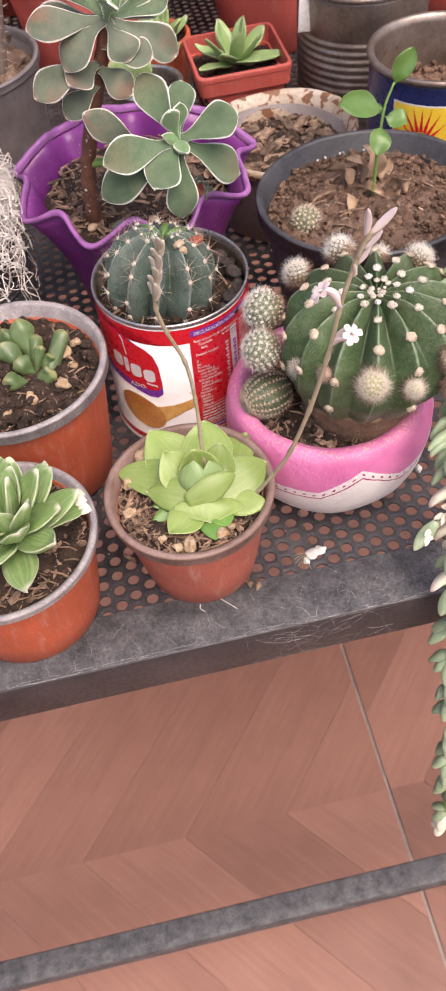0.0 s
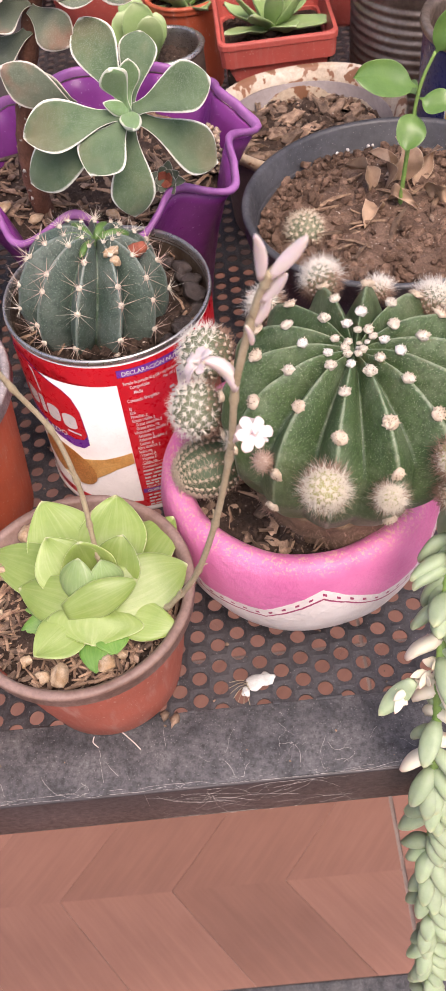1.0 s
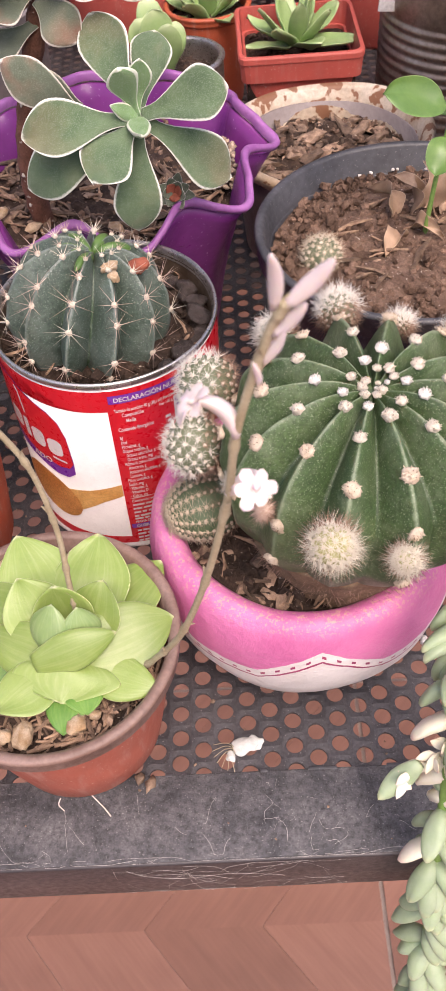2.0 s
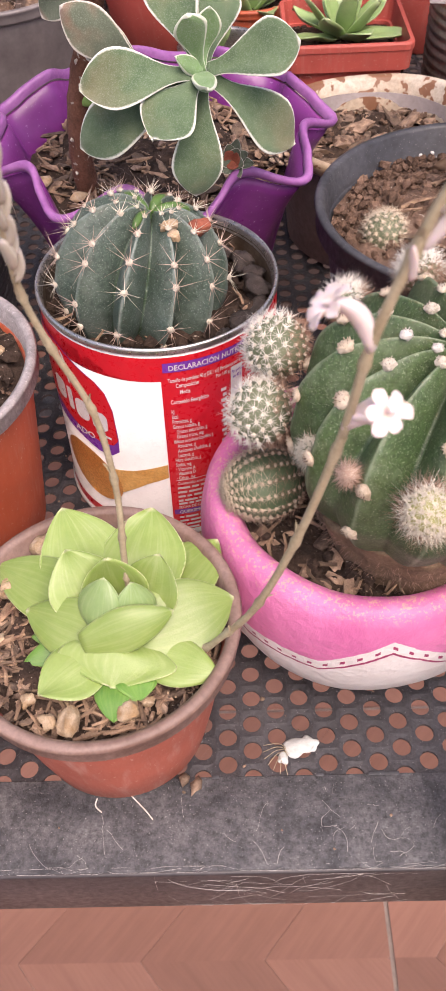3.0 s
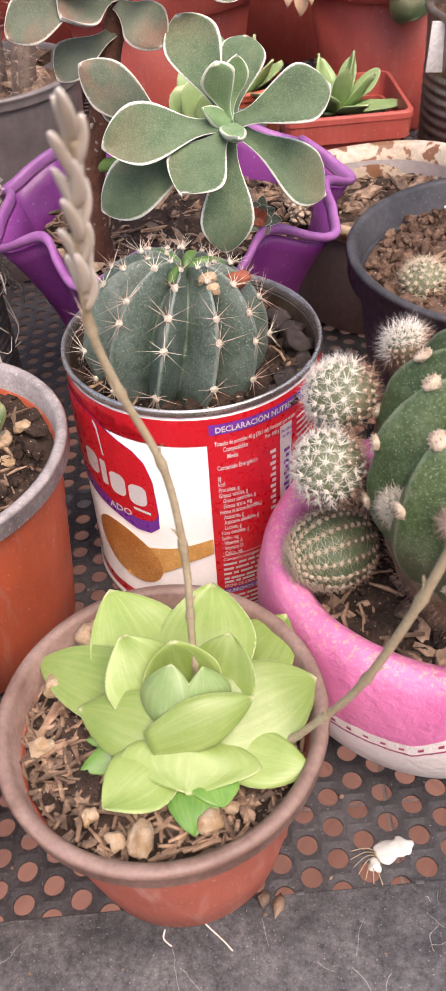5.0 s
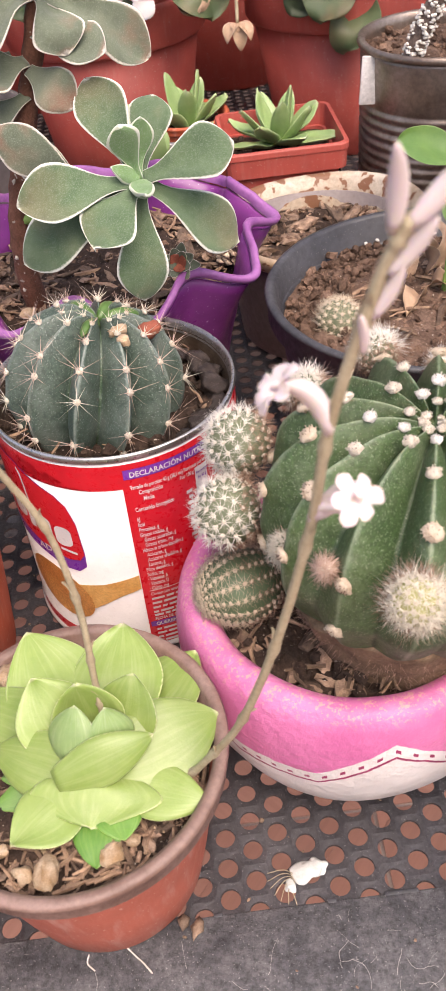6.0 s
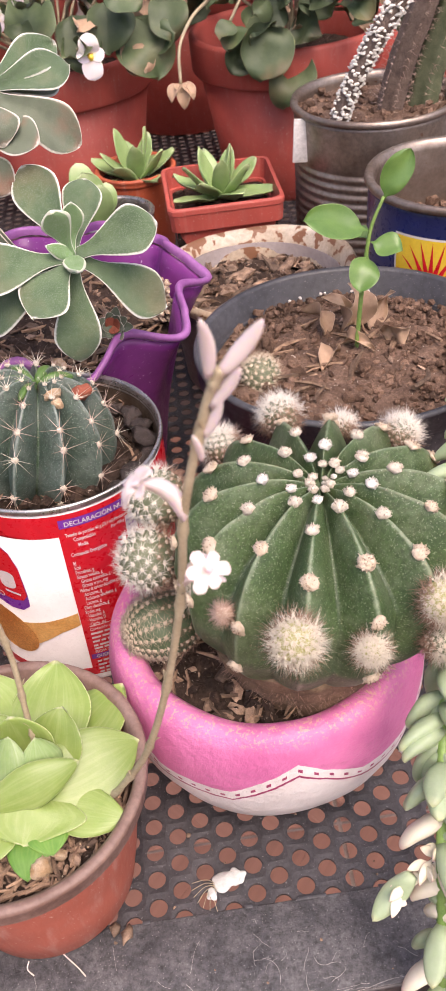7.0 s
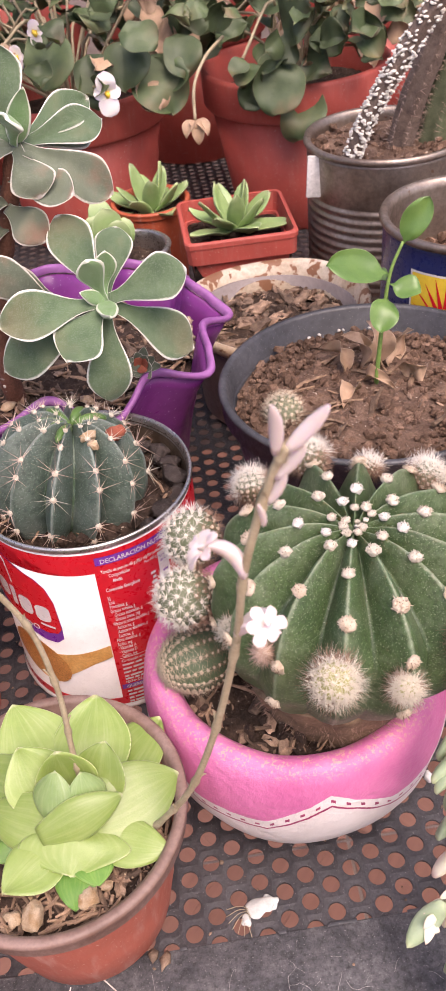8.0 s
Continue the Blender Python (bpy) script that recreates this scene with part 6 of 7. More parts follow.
for b, tip, w, m_, up_, bow, sh in (
        (None, (-0.0857, 0.1990, 0.1915), 0.0165, "velvet_old", (-0.1, -0.75, 0.65), 0.05, "velvet"), (None, (-0.0725, 0.1900, 0.1745), 0.0165, "velvet_old", (-0.3, -0.75, 0.6), 0.08, "velvet"),
        ((-0.060, 0.2, 0.172), (-0.0895, 0.1910, 0.1640), 0.0160, "velvet_old", (-0.3, -0.8, 0.5), 0.08, "velvet"), (None, (-0.0415, 0.1890, 0.1735), 0.0175, "velvet_old", (0.15, -0.85, 0.5), 0.06, "velvet"),
        ((-0.0555, 0.199, 0.168), (-0.0425, 0.1885, 0.1580), 0.0150, "velvet_old", (0.1, -0.9, 0.4), 0.1, "paddle"), (None, (-0.0170, 0.2020, 0.1665), 0.0175, "velvet_old", (0.3, -0.8, 0.5), 0.06, "velvet"),
        (None, (-0.0165, 0.2150, 0.1900), 0.0155, "velvet", (0.2, -0.8, 0.6), -0.03, "velvet"), (None, (-0.0210, 0.2220, 0.1955), 0.0145, "velvet", (0.3, -0.7, 0.6), -0.05, "velvet"), (None, (-0.0660, 0.2070, 0.2140), 0.017, "velvet", (-0.2, -0.8, 0.6), -0.06, "velvet"), (None, (-0.050, 0.216, 0.2190), 0.017, "velvet", (0, -0.9, 0.4), -0.05, "velvet"),
        (None, (-0.0465, 0.1875, 0.2030), 0.011, "velvet_young", (0, -0.8, 0.6), -0.12, "velvet"), (None, (-0.0400, 0.1960, 0.2090), 0.009, "velvet_young", (0.2, -0.8, 0.5), -0.1, "ovate"), (None, (-0.0825, 0.216, 0.186), 0.019, "velvet_old", (-0.3, -0.5, 0.7), 0.03, "velvet"), (None, (-0.0225, 0.224, 0.185), 0.018, "velvet_old", (0.3, -0.5, 0.7), 0.03, "velvet"), (None, (-0.06, 0.232, 0.204), 0.018, "velvet", (0, -0.5, 0.8), 0.0, "velvet"), ((-0.056, 0.200, 0.170), (-0.0715, 0.1870, 0.1690), 0.0165, "velvet_old", (-0.3, -0.8, 0.5), 0.06, "velvet"), ((-0.052, 0.201, 0.178), (-0.0300, 0.1900, 0.1725), 0.0165, "velvet_old", (0.3, -0.8, 0.5), 0.06, "velvet"), ((-0.058, 0.201, 0.160), (-0.0770, 0.1930, 0.1500), 0.0150, "velvet_old", (-0.3, -0.8, 0.5), 0.06, "velvet"), ((-0.047, 0.193, 0.134), (-0.0640, 0.1900, 0.1480), 0.0150, "velvet_old", (-0.3, -0.85, 0.45), 0.05, "paddle")):
    tip = V3(*tip)
    leaf("leaf", vel, hc2 + (tip - hc2) * 0.03 if b is None else b, tip, up_, w, 0.0046, sh, M[m_], cup=0.3, bow=bow, n=18, uneven=0.1)
# a fallen leaf and a small rosette at the foot
leaf("leaf", vel, (-0.066, 0.196, 0.0835), (-0.052, 0.188, 0.082), (0, -0.4, 1), 0.011, 0.0035, "ovate", M["velvet_old"], n=10)
small = thing("succulent", (-0.0165, 0.200, 0.0785), "small grey rosette with a red heart in the purple pot", "succulent", G)
sh_ = V3(-0.0165, 0.1865, 0.1020)
sb_ = small.matrix_basis.translation
bm = bmesh.new()
tube(bm, [q - sb_ for q in smooth_path([sb_ - V3(0, 0, 0.003), (-0.0168, 0.1945, 0.090), sh_], 5)], 0.0011, 7)
part("stem", bm, M["woody"], small, "thin brown stem")
for k in range(14):
    a, q = 2.4 * k, 0.0028 + 0.0058 * (k / 14)
    s_, t_ = V3(1, 0, 0), V3(0, 0.6, 0.8)
    flat = s_ * math.cos(a) + t_ * math.sin(a)
    out = V3(0, -0.8, 0.6)
    leaf("leaf", small, sh_ + out * 0.0006, sh_ + flat * q + out * (0.0045 - 0.003 * k / 14), out - flat * 0.4, 0.0048, 0.0016, "ovate", M["stone_red"] if k < 3 else M["velvet_old"], n=8)


# seedling in the black pot
tree = thing("seedling", (0.0785, 0.178, 0.0785), "young seedling with four glossy green leaves", "seedling", G)
o = tree.matrix_basis.translation
bm = bmesh.new()
st = [(0.0785, 0.178, 0.070), (0.0800, 0.1800, 0.093), (0.0825, 0.1830, 0.114), (0.0850, 0.1850, 0.129), (0.0900, 0.1870, 0.140)]
pp = [q - o for q in smooth_path(st, 6)]
tube(bm, pp, [0.0011 - 0.0005 * i / len(pp) for i in range(len(pp))], 8)
part("stem", bm, M["green_stalk"], tree)
for b, tip, w, up_ in (((0.0895, 0.187, 0.138), (0.0990, 0.187, 0.1565), 0.0108, (-0.25, -0.9, 0.4)), ((0.0845, 0.185, 0.128), (0.0585, 0.1785, 0.1385), 0.0148, (0.1, -0.6, 0.8)), ((0.0845, 0.185, 0.124), (0.0955, 0.1780, 0.1215), 0.0105, (0.1, -0.5, 0.9)), ((0.0842, 0.185, 0.119), (0.0785, 0.1725, 0.1105), 0.0120, (0, -0.5, 0.9)), ((0.084, 0.185, 0.125), (0.0795, 0.195, 0.124), 0.009, (0, -0.3, 1))):
    leaf("leaf", tree, b, tip, up_, w, 0.0007, "elliptic", M["citrus"], cup=0.2, bow=0.06, n=20, uneven=0.1)
litter = thing("dry_leaf", (0.078, 0.19, 0.0805), "curled dry brown leaves lying round the seedling", "dry leaves")
for b, tip, w, up_, bw in (((0.07, 0.19, 0.083), (0.064, 0.197, 0.096), 0.011, (0.2, -0.9, 0.4), 0.2), ((0.074, 0.192, 0.084), (0.078, 0.202, 0.098), 0.012, (-0.3, -0.9, 0.3), 0.2), ((0.083, 0.188, 0.082), (0.093, 0.194, 0.096), 0.009, (-0.4, -0.8, 0.4), -0.2), ((0.062, 0.186, 0.084), (0.0555, 0.196, 0.093), 0.009, (0.4, -0.8, 0.4), 0.15), ((0.086, 0.18, 0.083), (0.096, 0.178, 0.088), 0.012, (0, -0.5, 0.9), 0.2), ((0.065, 0.174, 0.083), (0.056, 0.163, 0.084), 0.007, (0, -0.3, 1), 0.1), ((0.07, 0.18, 0.084), (0.079, 0.17, 0.086), 0.007, (0, -0.2, 1), 0.15)):
    leaf("dry_leaf", litter, V3(*b) + V3(0.006, 0.004, -0.0015), V3(*tip) + V3(0.006, 0.004, -0.0015), up_, w, 0.0006, "lance", M["dry"], cup=0.9, bow=bw * 1.8, n=14, twist=40 * math.sin(90 * w), uneven=0.35)

# white-tipped rosette in the front pot
wr = thing("succulent", (-0.1405, 0.013, 0.055), "pale green striped rosette with translucent white leaf tips", "succulent", G)
wc = V3(-0.1385, 0.0125, 0.062)
for k in range(26):
    a = 2.399 * k
    q = k / 26
    reach = 0.009 + 0.031 * q ** 0.8
    tip = wc + V3(reach * math.cos(a), reach * math.sin(a), 0.040 - 0.031 * q + 0.003 * math.sin(5 * a))
    flat = V3(math.cos(a), math.sin(a), 0)
    leaf("leaf", wr, wc + flat * 0.004 + V3(0, 0, 0.010 * (1 - q)), tip, V3(0, 0, 1) - flat * (1.4 * (1 - q)), 0.0165 - 0.003 * (1 - q), 0.0050, "shell", M["striped"], cup=0.3, bow=-0.03, n=12, fat=1.2, uneven=0.08)
leaf("leaf", wr, (-0.1290, 0.0125, 0.0660), (-0.1040, 0.0160, 0.0715), (0, -0.4, 1), 0.0135, 0.0045, "strap", M["striped"], cup=0.35, bow=0.04, n=12, uneven=0.1)
for x, y, z, dx, dz in ((-0.1075, 0.0175, 0.0718, 0.0055, 0.001), (-0.1070, 0.0140, 0.0708, 0.006, -0.001), (-0.1065, 0.0205, 0.0715, 0.004, 0.002)):
    leaf("leaf", wr, (x, y, z), (x + dx, y - 0.002, z + dz), (0, -0.5, 1), 0.0058, 0.0016, "ovate", M["sedum_dry"], cup=0.5, bow=0.15, n=7, label="withered white leaf tip")

# jade-like offcuts in the grey-rimmed pot
jd = thing("succulent", (-0.122, 0.102, 0.071), "stubby olive-green jade plant with thick leaves", "succulent", G)
jc = jd.matrix_basis.translation
for b, tip, w, th in (
        ((-0.1210, 0.1120, 0.072), (-0.1218, 0.1250, 0.0905), 0.0125, 0.0060), ((-0.1125, 0.1000, 0.071), (-0.1005, 0.1140, 0.0870), 0.0085, 0.0085), ((-0.1165, 0.0985, 0.071), (-0.1098, 0.0945, 0.0785), 0.0088, 0.0070), ((-0.1175, 0.1040, 0.072), (-0.1130, 0.1080, 0.0850), 0.0055, 0.0055),
        ((-0.1190, 0.1030, 0.072), (-0.1262, 0.1030, 0.0825), 0.0100, 0.0065), ((-0.1180, 0.1080, 0.072), (-0.1150, 0.1170, 0.0850), 0.0072, 0.0050), ((-0.1225, 0.1080, 0.072), (-0.1330, 0.1140, 0.0860), 0.0110, 0.0065), ((-0.1230, 0.0980, 0.071), (-0.1330, 0.0940, 0.0800), 0.0095, 0.0065), ((-0.1145, 0.1030, 0.072), (-0.1090, 0.1040, 0.0815), 0.0052, 0.0050), ((-0.1240, 0.1150, 0.072), (-0.1320, 0.1260, 0.0850), 0.0100, 0.0060)):
    leaf("leaf", jd, b, tip, (0, -0.7, 0.8), w, th, "paddle" if w > 0.009 else "strap", M["jade"], cup=0.0, bow=-0.03, n=12, fat=1.1, uneven=0.16)


# ---- trailing plant over the edge ----
trail = thing("trailing_succulent", (0.17, 0.10, 0.10), "trailing pale green succulent strand hanging over the bench edge", "trailing plant", G)
o = trail.matrix_basis.translation
tp = [(0.165, 0.105, 0.105), (0.135, 0.098, 0.128), (0.1, 0.078, 0.128), (0.0785, 0.055, 0.112), (0.0665, 0.022, 0.083), (0.0578, -0.008, 0.062), (0.0538, -0.032, 0.024), (0.0555, -0.044, -0.035), (0.059, -0.056, -0.10), (0.0615, -0.067, -0.165), (0.064, -0.075, -0.225)]
tpath = smooth_path(tp, 12)
bm = bmesh.new()
tube(bm, [q - o for q in tpath], 0.0016, 8)
part("stem", bm, M["green_stalk"], trail, "pale green stem")
r2 = random.Random(23)
nn = len(tpath)
for i in range(8, nn - 1):
    c = tpath[i]
    d = (tpath[min(nn - 1, i + 1)] - tpath[i - 1]).normalized()
    q = i / nn
    for j in range(2 if (q < 0.62) else 2):
        if r2.random() < (0.62 if q < 0.42 else 0.2 if q < 0.56 else 0.08):
            continue
        a = r2.uniform(0, 2 * math.pi)
        s = d.orthogonal().normalized()
        out = s * math.cos(a) + d.cross(s) * math.sin(a)
        ln = r2.uniform(0.0140, 0.0190) * (1 - 0.25 * q)
        dry = (0.5 < q < 0.6 and r2.random() < 0.5) or i > nn - 5
        leaf("leaf", trail, c, c + (out * 0.85 + d * 0.75).normalized() * ln, out - d, 0.0068, 0.0056, "bean", M["sedum_dry" if dry else "sedum"], cup=0, bow=0.06, n=8)
side_pot = round_pot("plant_pot", (0.1915, 0.115, 0), 0.04, 0.05, 0.098, M["terra"], M["terra"], "terracotta plastic pot beside the black pot", 0.09, M["dark_soil"], seed=61, group=G)
r3 = random.Random(5)
wither = thing("withered_leaf", (0.05, -0.012, 0.066), "withered cream leaves caught on the trailing strand", "withered leaves")
for k in range(26):
    b = V3(0.062 - 0.0017 * k * 0.45, -0.012 - 0.00035 * k, 0.056 - 0.0006 * k)
    leaf("leaf", wither, b, b + V3(r3.uniform(-0.006, 0.003), r3.uniform(-0.006, 0.002), r3.uniform(-0.004, 0.004)), (r3.uniform(-1, 1), -1, 1), 0.003, 0.0016, "ovate", M["sedum_dry"], cup=0.2, n=5)
leaf("leaf", wither, (0.048, -0.018, 0.047), (0.0365, -0.0235, 0.036), (0, -0.6, 1), 0.0065, 0.004, "bean", M["sedum"], cup=0, n=8)

# small finds on the sheet
chip = thing("paint_chip", (-0.002, 0.0085, 0.0002), "small white chip of stone lying on the sheet", "chip")
stone("chip", chip, (0.0012, 0.0008, 0.0014), (0.0088, 0.0066, 0.0024), M["chip"], 5, rough=0.2)
stone("chip", chip, (-0.0042, -0.003, 0.001), (0.004, 0.0032, 0.002), M["chip"], 6, rough=0.2)
stone("chip", chip, (0.0042, 0.0014, 0.0012), (0.0052, 0.0055, 0.0021), M["chip"], 9, rough=0.2)
tw = thing("rootlet", (-0.007, 0.008, 0.0005), "thin reddish rootlets beside the white chip", "root")
for k in range(7):
    a = 2.6 + 0.28 * k
    bm = bmesh.new()
    tube(bm, smooth_path([(0.003, 0, 0.0006), (0.003 + 0.004 * math.cos(a), 0.004 * math.sin(a), 0.0012), (0.003 + 0.0085 * math.cos(a + 0.3), 0.008 * math.sin(a + 0.3), 0.0005)], 4), 0.00012, 4)
    part("root", bm, M["stalk"], tw)
crumbs = thing("crumbs", (0, 0, 0), "crumbs of soil and perlite scattered on the bench", "crumbs", kind="stuff")
r4 = random.Random(8)
spots = []
while len(spots) < 260:
    x, y = r4.uniform(-0.2, 0.12), r4.uniform(-0.024, 0.25)
    s = r4.uniform(0.0004, 0.0014)
    spots.append(((x, y, 0.0006 + s * 0.3 if y < -0.002 else s * 0.3), s, s * 0.8, s * 0.6))
lumps("crumbs", crumbs, spots, M["bark"], 72)
lumps("grit", crumbs, [((-0.012, 0.026, 0.001), 0.002, 0.0018, 0.0014), ((-0.0335, -0.003, 0.002), 0.006, 0.004, 0.004), ((-0.037, -0.001, 0.002), 0.004, 0.004, 0.004), ((0.046, 0.004, 0.0008), 0.001, 0.001, 0.001), ((-0.093, 0.03, 0.002), 0.009, 0.004, 0.003), ((-0.1, 0.055, 0.002), 0.008, 0.005, 0.004), ((-0.086, 0.068, 0.002), 0.007, 0.005, 0.004)], M["bark"], 73)

# ---- second row ----
rust = thing("enamel_basin", (0.055, 0.302, 0), "taupe pot with a wide chipped rusty rim and dead leaves", "plant pot", G)
part("body", lathe([(0, 0), (0.041, 0), (0.043, 0.002), (0.047, 0.045), (0.0475, 0.052), (0.0455, 0.052), (0.043, 0.004), (0, 0.004)], 72), M["taupe"], rust)
part("rim", lathe([(0.0465, 0.049), (0.052, 0.054), (0.0535, 0.058), (0.0515, 0.0605), (0.0485, 0.0585), (0.0455, 0.049), (0.044, 0.038)], 96, lambda a, r, z: (r * (1 + 0.012 * math.sin(3 * a) + 0.006 * math.sin(7 * a)), z + 0.0015 * math.sin(2 * a + 1))), M["enamel"], rust, "chipped white enamel rim with rust")
soil(rust, 0.0445, 0.043, M["dark_soil"], 81, 0.003, 0.004)
lumps("bark_mulch", rust, strewn(rnd, 0, 0.042, 0.045, 160, 0.004, 0.011, 0.35, 1.5), M["bark"], 82)
lumps("clod_layer", rust, strewn(rnd, 0, 0.042, 0.045, 200, 0.002, 0.005, 0.7), M["soil"], 83)


def square_pot(loc, half, h, label):
    t = thing("square_pot", loc, label, "plant pot", G)

    def sq(rings, name, m_):
        bm = bmesh.new()
        last = None
        for s, z in rings:
            c = 0.16 * s
            ring = []
            for cx, cy, a0 in ((s - c, s - c, 0), (-(s - c), s - c, 90), (-(s - c), -(s - c), 180), (s - c, -(s - c), 270)):
                for k in range(4):
                    a = radians(a0 + 30 * k)
                    ring.append(bm.verts.new((cx + c * math.cos(a), cy + c * math.sin(a), z)))
            if last:
                n = len(ring)
                for k in range(n):
                    bm.faces.new((last[k], last[(k + 1) % n], ring[(k + 1) % n], ring[k]))
            else:
                bm.faces.new(ring[::-1])
            last = ring
        return part(name, bm, m_, t, smooth=False)

    sq([(half * 0.72, 0), (half * 0.9, h - 0.014), (half * 0.9, h - 0.012), (half * 0.85, h - 0.012), (half * 0.7, 0.004)], "body", M["terra_red"])
    sq([(half * 0.89, h - 0.0145), (half * 0.965, h - 0.014), (half * 0.985, h - 0.004), (half, h - 0.0035), (half, h - 0.0008), (half * 0.985, h), (half * 0.93, h), (half * 0.9, h - 0.01), (half * 0.86, h - 0.02)], "rim", M["terra_red"])
    bm = box(-half * 0.87, half * 0.87, -half * 0.87, half * 0.87, h - 0.03, h - 0.014)
    part("soil", bm, M["dark_soil"], t)
    lumps("clod_layer", t, [((rnd.uniform(-0.8, 0.8) * half, rnd.uniform(-0.8, 0.8) * half, h - 0.0135), 0.004, 0.003, 0.003) for _ in range(120)], M["dark_soil"], 85)
    return t


square_pot((0.0475, 0.3995, 0), 0.0345, 0.069, "small square terracotta-coloured plastic pot")


def star_plant(loc, reach, n, label, seed, wide=0.012):
    t = thing("succulent", loc, label, "succulent", G)
    c = V3(*loc)
    r_ = random.Random(seed)
    for k in range(n):
        a, q = 2.399 * k, k / n
        rr = reach * (0.25 + 0.75 * q ** 0.7)
        flat = V3(math.cos(a), math.sin(a), 0)
        tip = c + flat * rr + V3(0, 0, reach * (0.98 - 0.80 * q) + r_.uniform(-0.002, 0.002))
        leaf("leaf", t, c + flat * 0.003 + V3(0, 0, 0.004), tip, V3(0, 0, 1) - flat * (1.2 - q), wide * (0.7 + 0.3 * q), 0.0035, "shell", M["star"], cup=0.3, bow=-0.04, n=9, uneven=0.1)
    return t


star_plant((0.0465, 0.402, 0.056), 0.036, 14, "star-shaped light green succulent in the square pot", 4, 0.0155)
silver = round_pot("tin_can", (-0.0195, 0.393, 0), 0.0245, 0.0255, 0.062, M["steel"], M["tin_rim"], "small silvery can used as a pot", 0.05, M["dark_soil"], 0.0015, 0.003, 87, G, category="tin can")
sj = thing("succulent", (-0.028, 0.389, 0.05), "tall plump light green leaves in the silvery can", "succulent", G)
for tx, ty, tz, w in ((-0.004, -0.004, 0.04, 0.02), (0.004, -0.008, 0.034, 0.016), (-0.014, 0, 0.034, 0.018), (0.008, 0.004, 0.03, 0.014), (-0.008, 0.008, 0.042, 0.016)):
    s = sj.matrix_basis.translation
    leaf("leaf", sj, s + V3(0, 0, 0.0), s + V3(tx, ty, tz), (0.2, -1, 0.2), w, 0.004, "spoon", M["star"], cup=0.15, bow=0.05, n=10)
red_round = round_pot("plant_pot", (-0.003, 0.463, 0), 0.02, 0.0275, 0.062, M["terra"], M["terra"], "small round orange-red pot with a rosette", 0.054, M["dark_soil"], 0.002, 0.006, 88, G)
star_plant((-0.003, 0.46, 0.05), 0.037, 13, "spreading light green rosette in the round pot", 6, 0.016)


def ribbed_can(name, loc, r, h, ribs, body, rim, label, soil_z, soil_mat, seed):
    t = thing(name, loc, label, "tin can", G)
    prof = [(0, 0), (r - 0.001, 0), (r + 0.001, 0.0008), (r + 0.001, 0.003), (r, 0.004)]
    z0, z1 = h * 0.16, h * 0.74
    n = ribs * 6
    prof += [(r + 0.00055 * (math.sin(2 * math.pi * ribs * k / n) - 0.6), z0 + (z1 - z0) * k / n) for k in range(n + 1)] if ribs else []
    prof += [(r, h - 0.006), (r, h - 0.003), (r - 0.001, h - 0.003), (r - 0.0015, 0.006), (0, 0.006)]
    part("shell", lathe(prof, 80), body, t)
    part("rim", lathe([(r - 0.001, h - 0.004), (r + 0.0012, h - 0.0036), (r + 0.002, h - 0.002), (r + 0.0014, h), (r, h + 0.0003), (r - 0.0022, h - 0.0006), (r - 0.0026, h - 0.005), (r - 0.002, soil_z - 0.003)], 80), rim, t)
    soil(t, r - 0.0018, soil_z, soil_mat, seed, 0.002, 0.003)
    lumps("clod_layer", t, strewn(rnd, 0, r * 0.92, soil_z + 0.001, 220, 0.0015, 0.006, 0.7), M["clod"], seed)
    return t


ribbed_can("tin_can", (0.1400, 0.3950, 0), 0.0465, 0.110, 12, M["steel"], M["steel"], "rusting ribbed tin used as a cactus pot", 0.102, M["soil"], 91)
blue = ribbed_can("tin_can", (0.1490, 0.2670, 0), 0.0430, 0.1130, 0, M["navy"], M["steel"], "large navy blue printed tin with yellow label", 0.080, M["clod"], 92)
BLUE_R = 0.0432


def blue_patch(name, a0, a1, z0, z1, m_, lift, label=""):
    bm = bmesh.new()
    n = 12
    rows_ = []
    for z in (z0, z1):
        rows_.append([bm.verts.new(((BLUE_R + lift) * math.sin(radians(a0 + (a1 - a0) * k / n)), -(BLUE_R + lift) * math.cos(radians(a0 + (a1 - a0) * k / n)), z)) for k in range(n + 1)])
    for k in range(n):
        bm.faces.new((rows_[0][k], rows_[0][k + 1], rows_[1][k + 1], rows_[1][k]))
    return part(name, bm, m_, blue, label)


blue_patch("label_border", -58, 24, 0.0620, 0.0985, M["white_print"], 0.0003)
blue_patch("label", -56.5, 22.5, 0.0630, 0.0975, M["yellow"], 0.0005, "yellow label")
for k in range(11):
    a = math.pi * k / 10
    c0, c1 = -33 + 24 * math.cos(a), 0.0745 + 0.024 * math.sin(a)
    bm = bmesh.new()
    vs = []
    for ang, z in ((-33 + 9 * math.cos(a + 0.15), 0.0745 + 0.008 * math.sin(a + 0.15)), (-33 + 9 * math.cos(a - 0.15), 0.0745 + 0.008 * math.sin(a - 0.15)), (c0, min(0.0970, c1))):
        vs.append(bm.verts.new(((BLUE_R + 0.0007) * math.sin(radians(ang)), -(BLUE_R + 0.0007) * math.cos(radians(ang)), z)))
    bm.faces.new(vs)
    part("sun_ray", bm, M["red_print"], blue)
blue_patch("emblem_shape", -31, -24, 0.0680, 0.0805, M["white_print"], 0.0013)

left_tin = round_pot("plant_pot", (-0.143, 0.392, 0), 0.045, 0.0535, 0.1, M["smoky"], M["smoky"], "smoky grey plastic pot with columnar cacti", 0.088, M["soil"], 0.003, 0.007, 93, G)
lumps("bark_mulch", left_tin, strewn(rnd, 0, 0.047, 0.09, 40, 0.008, 0.018, 0.4, 1.2), M["bark"], 94)


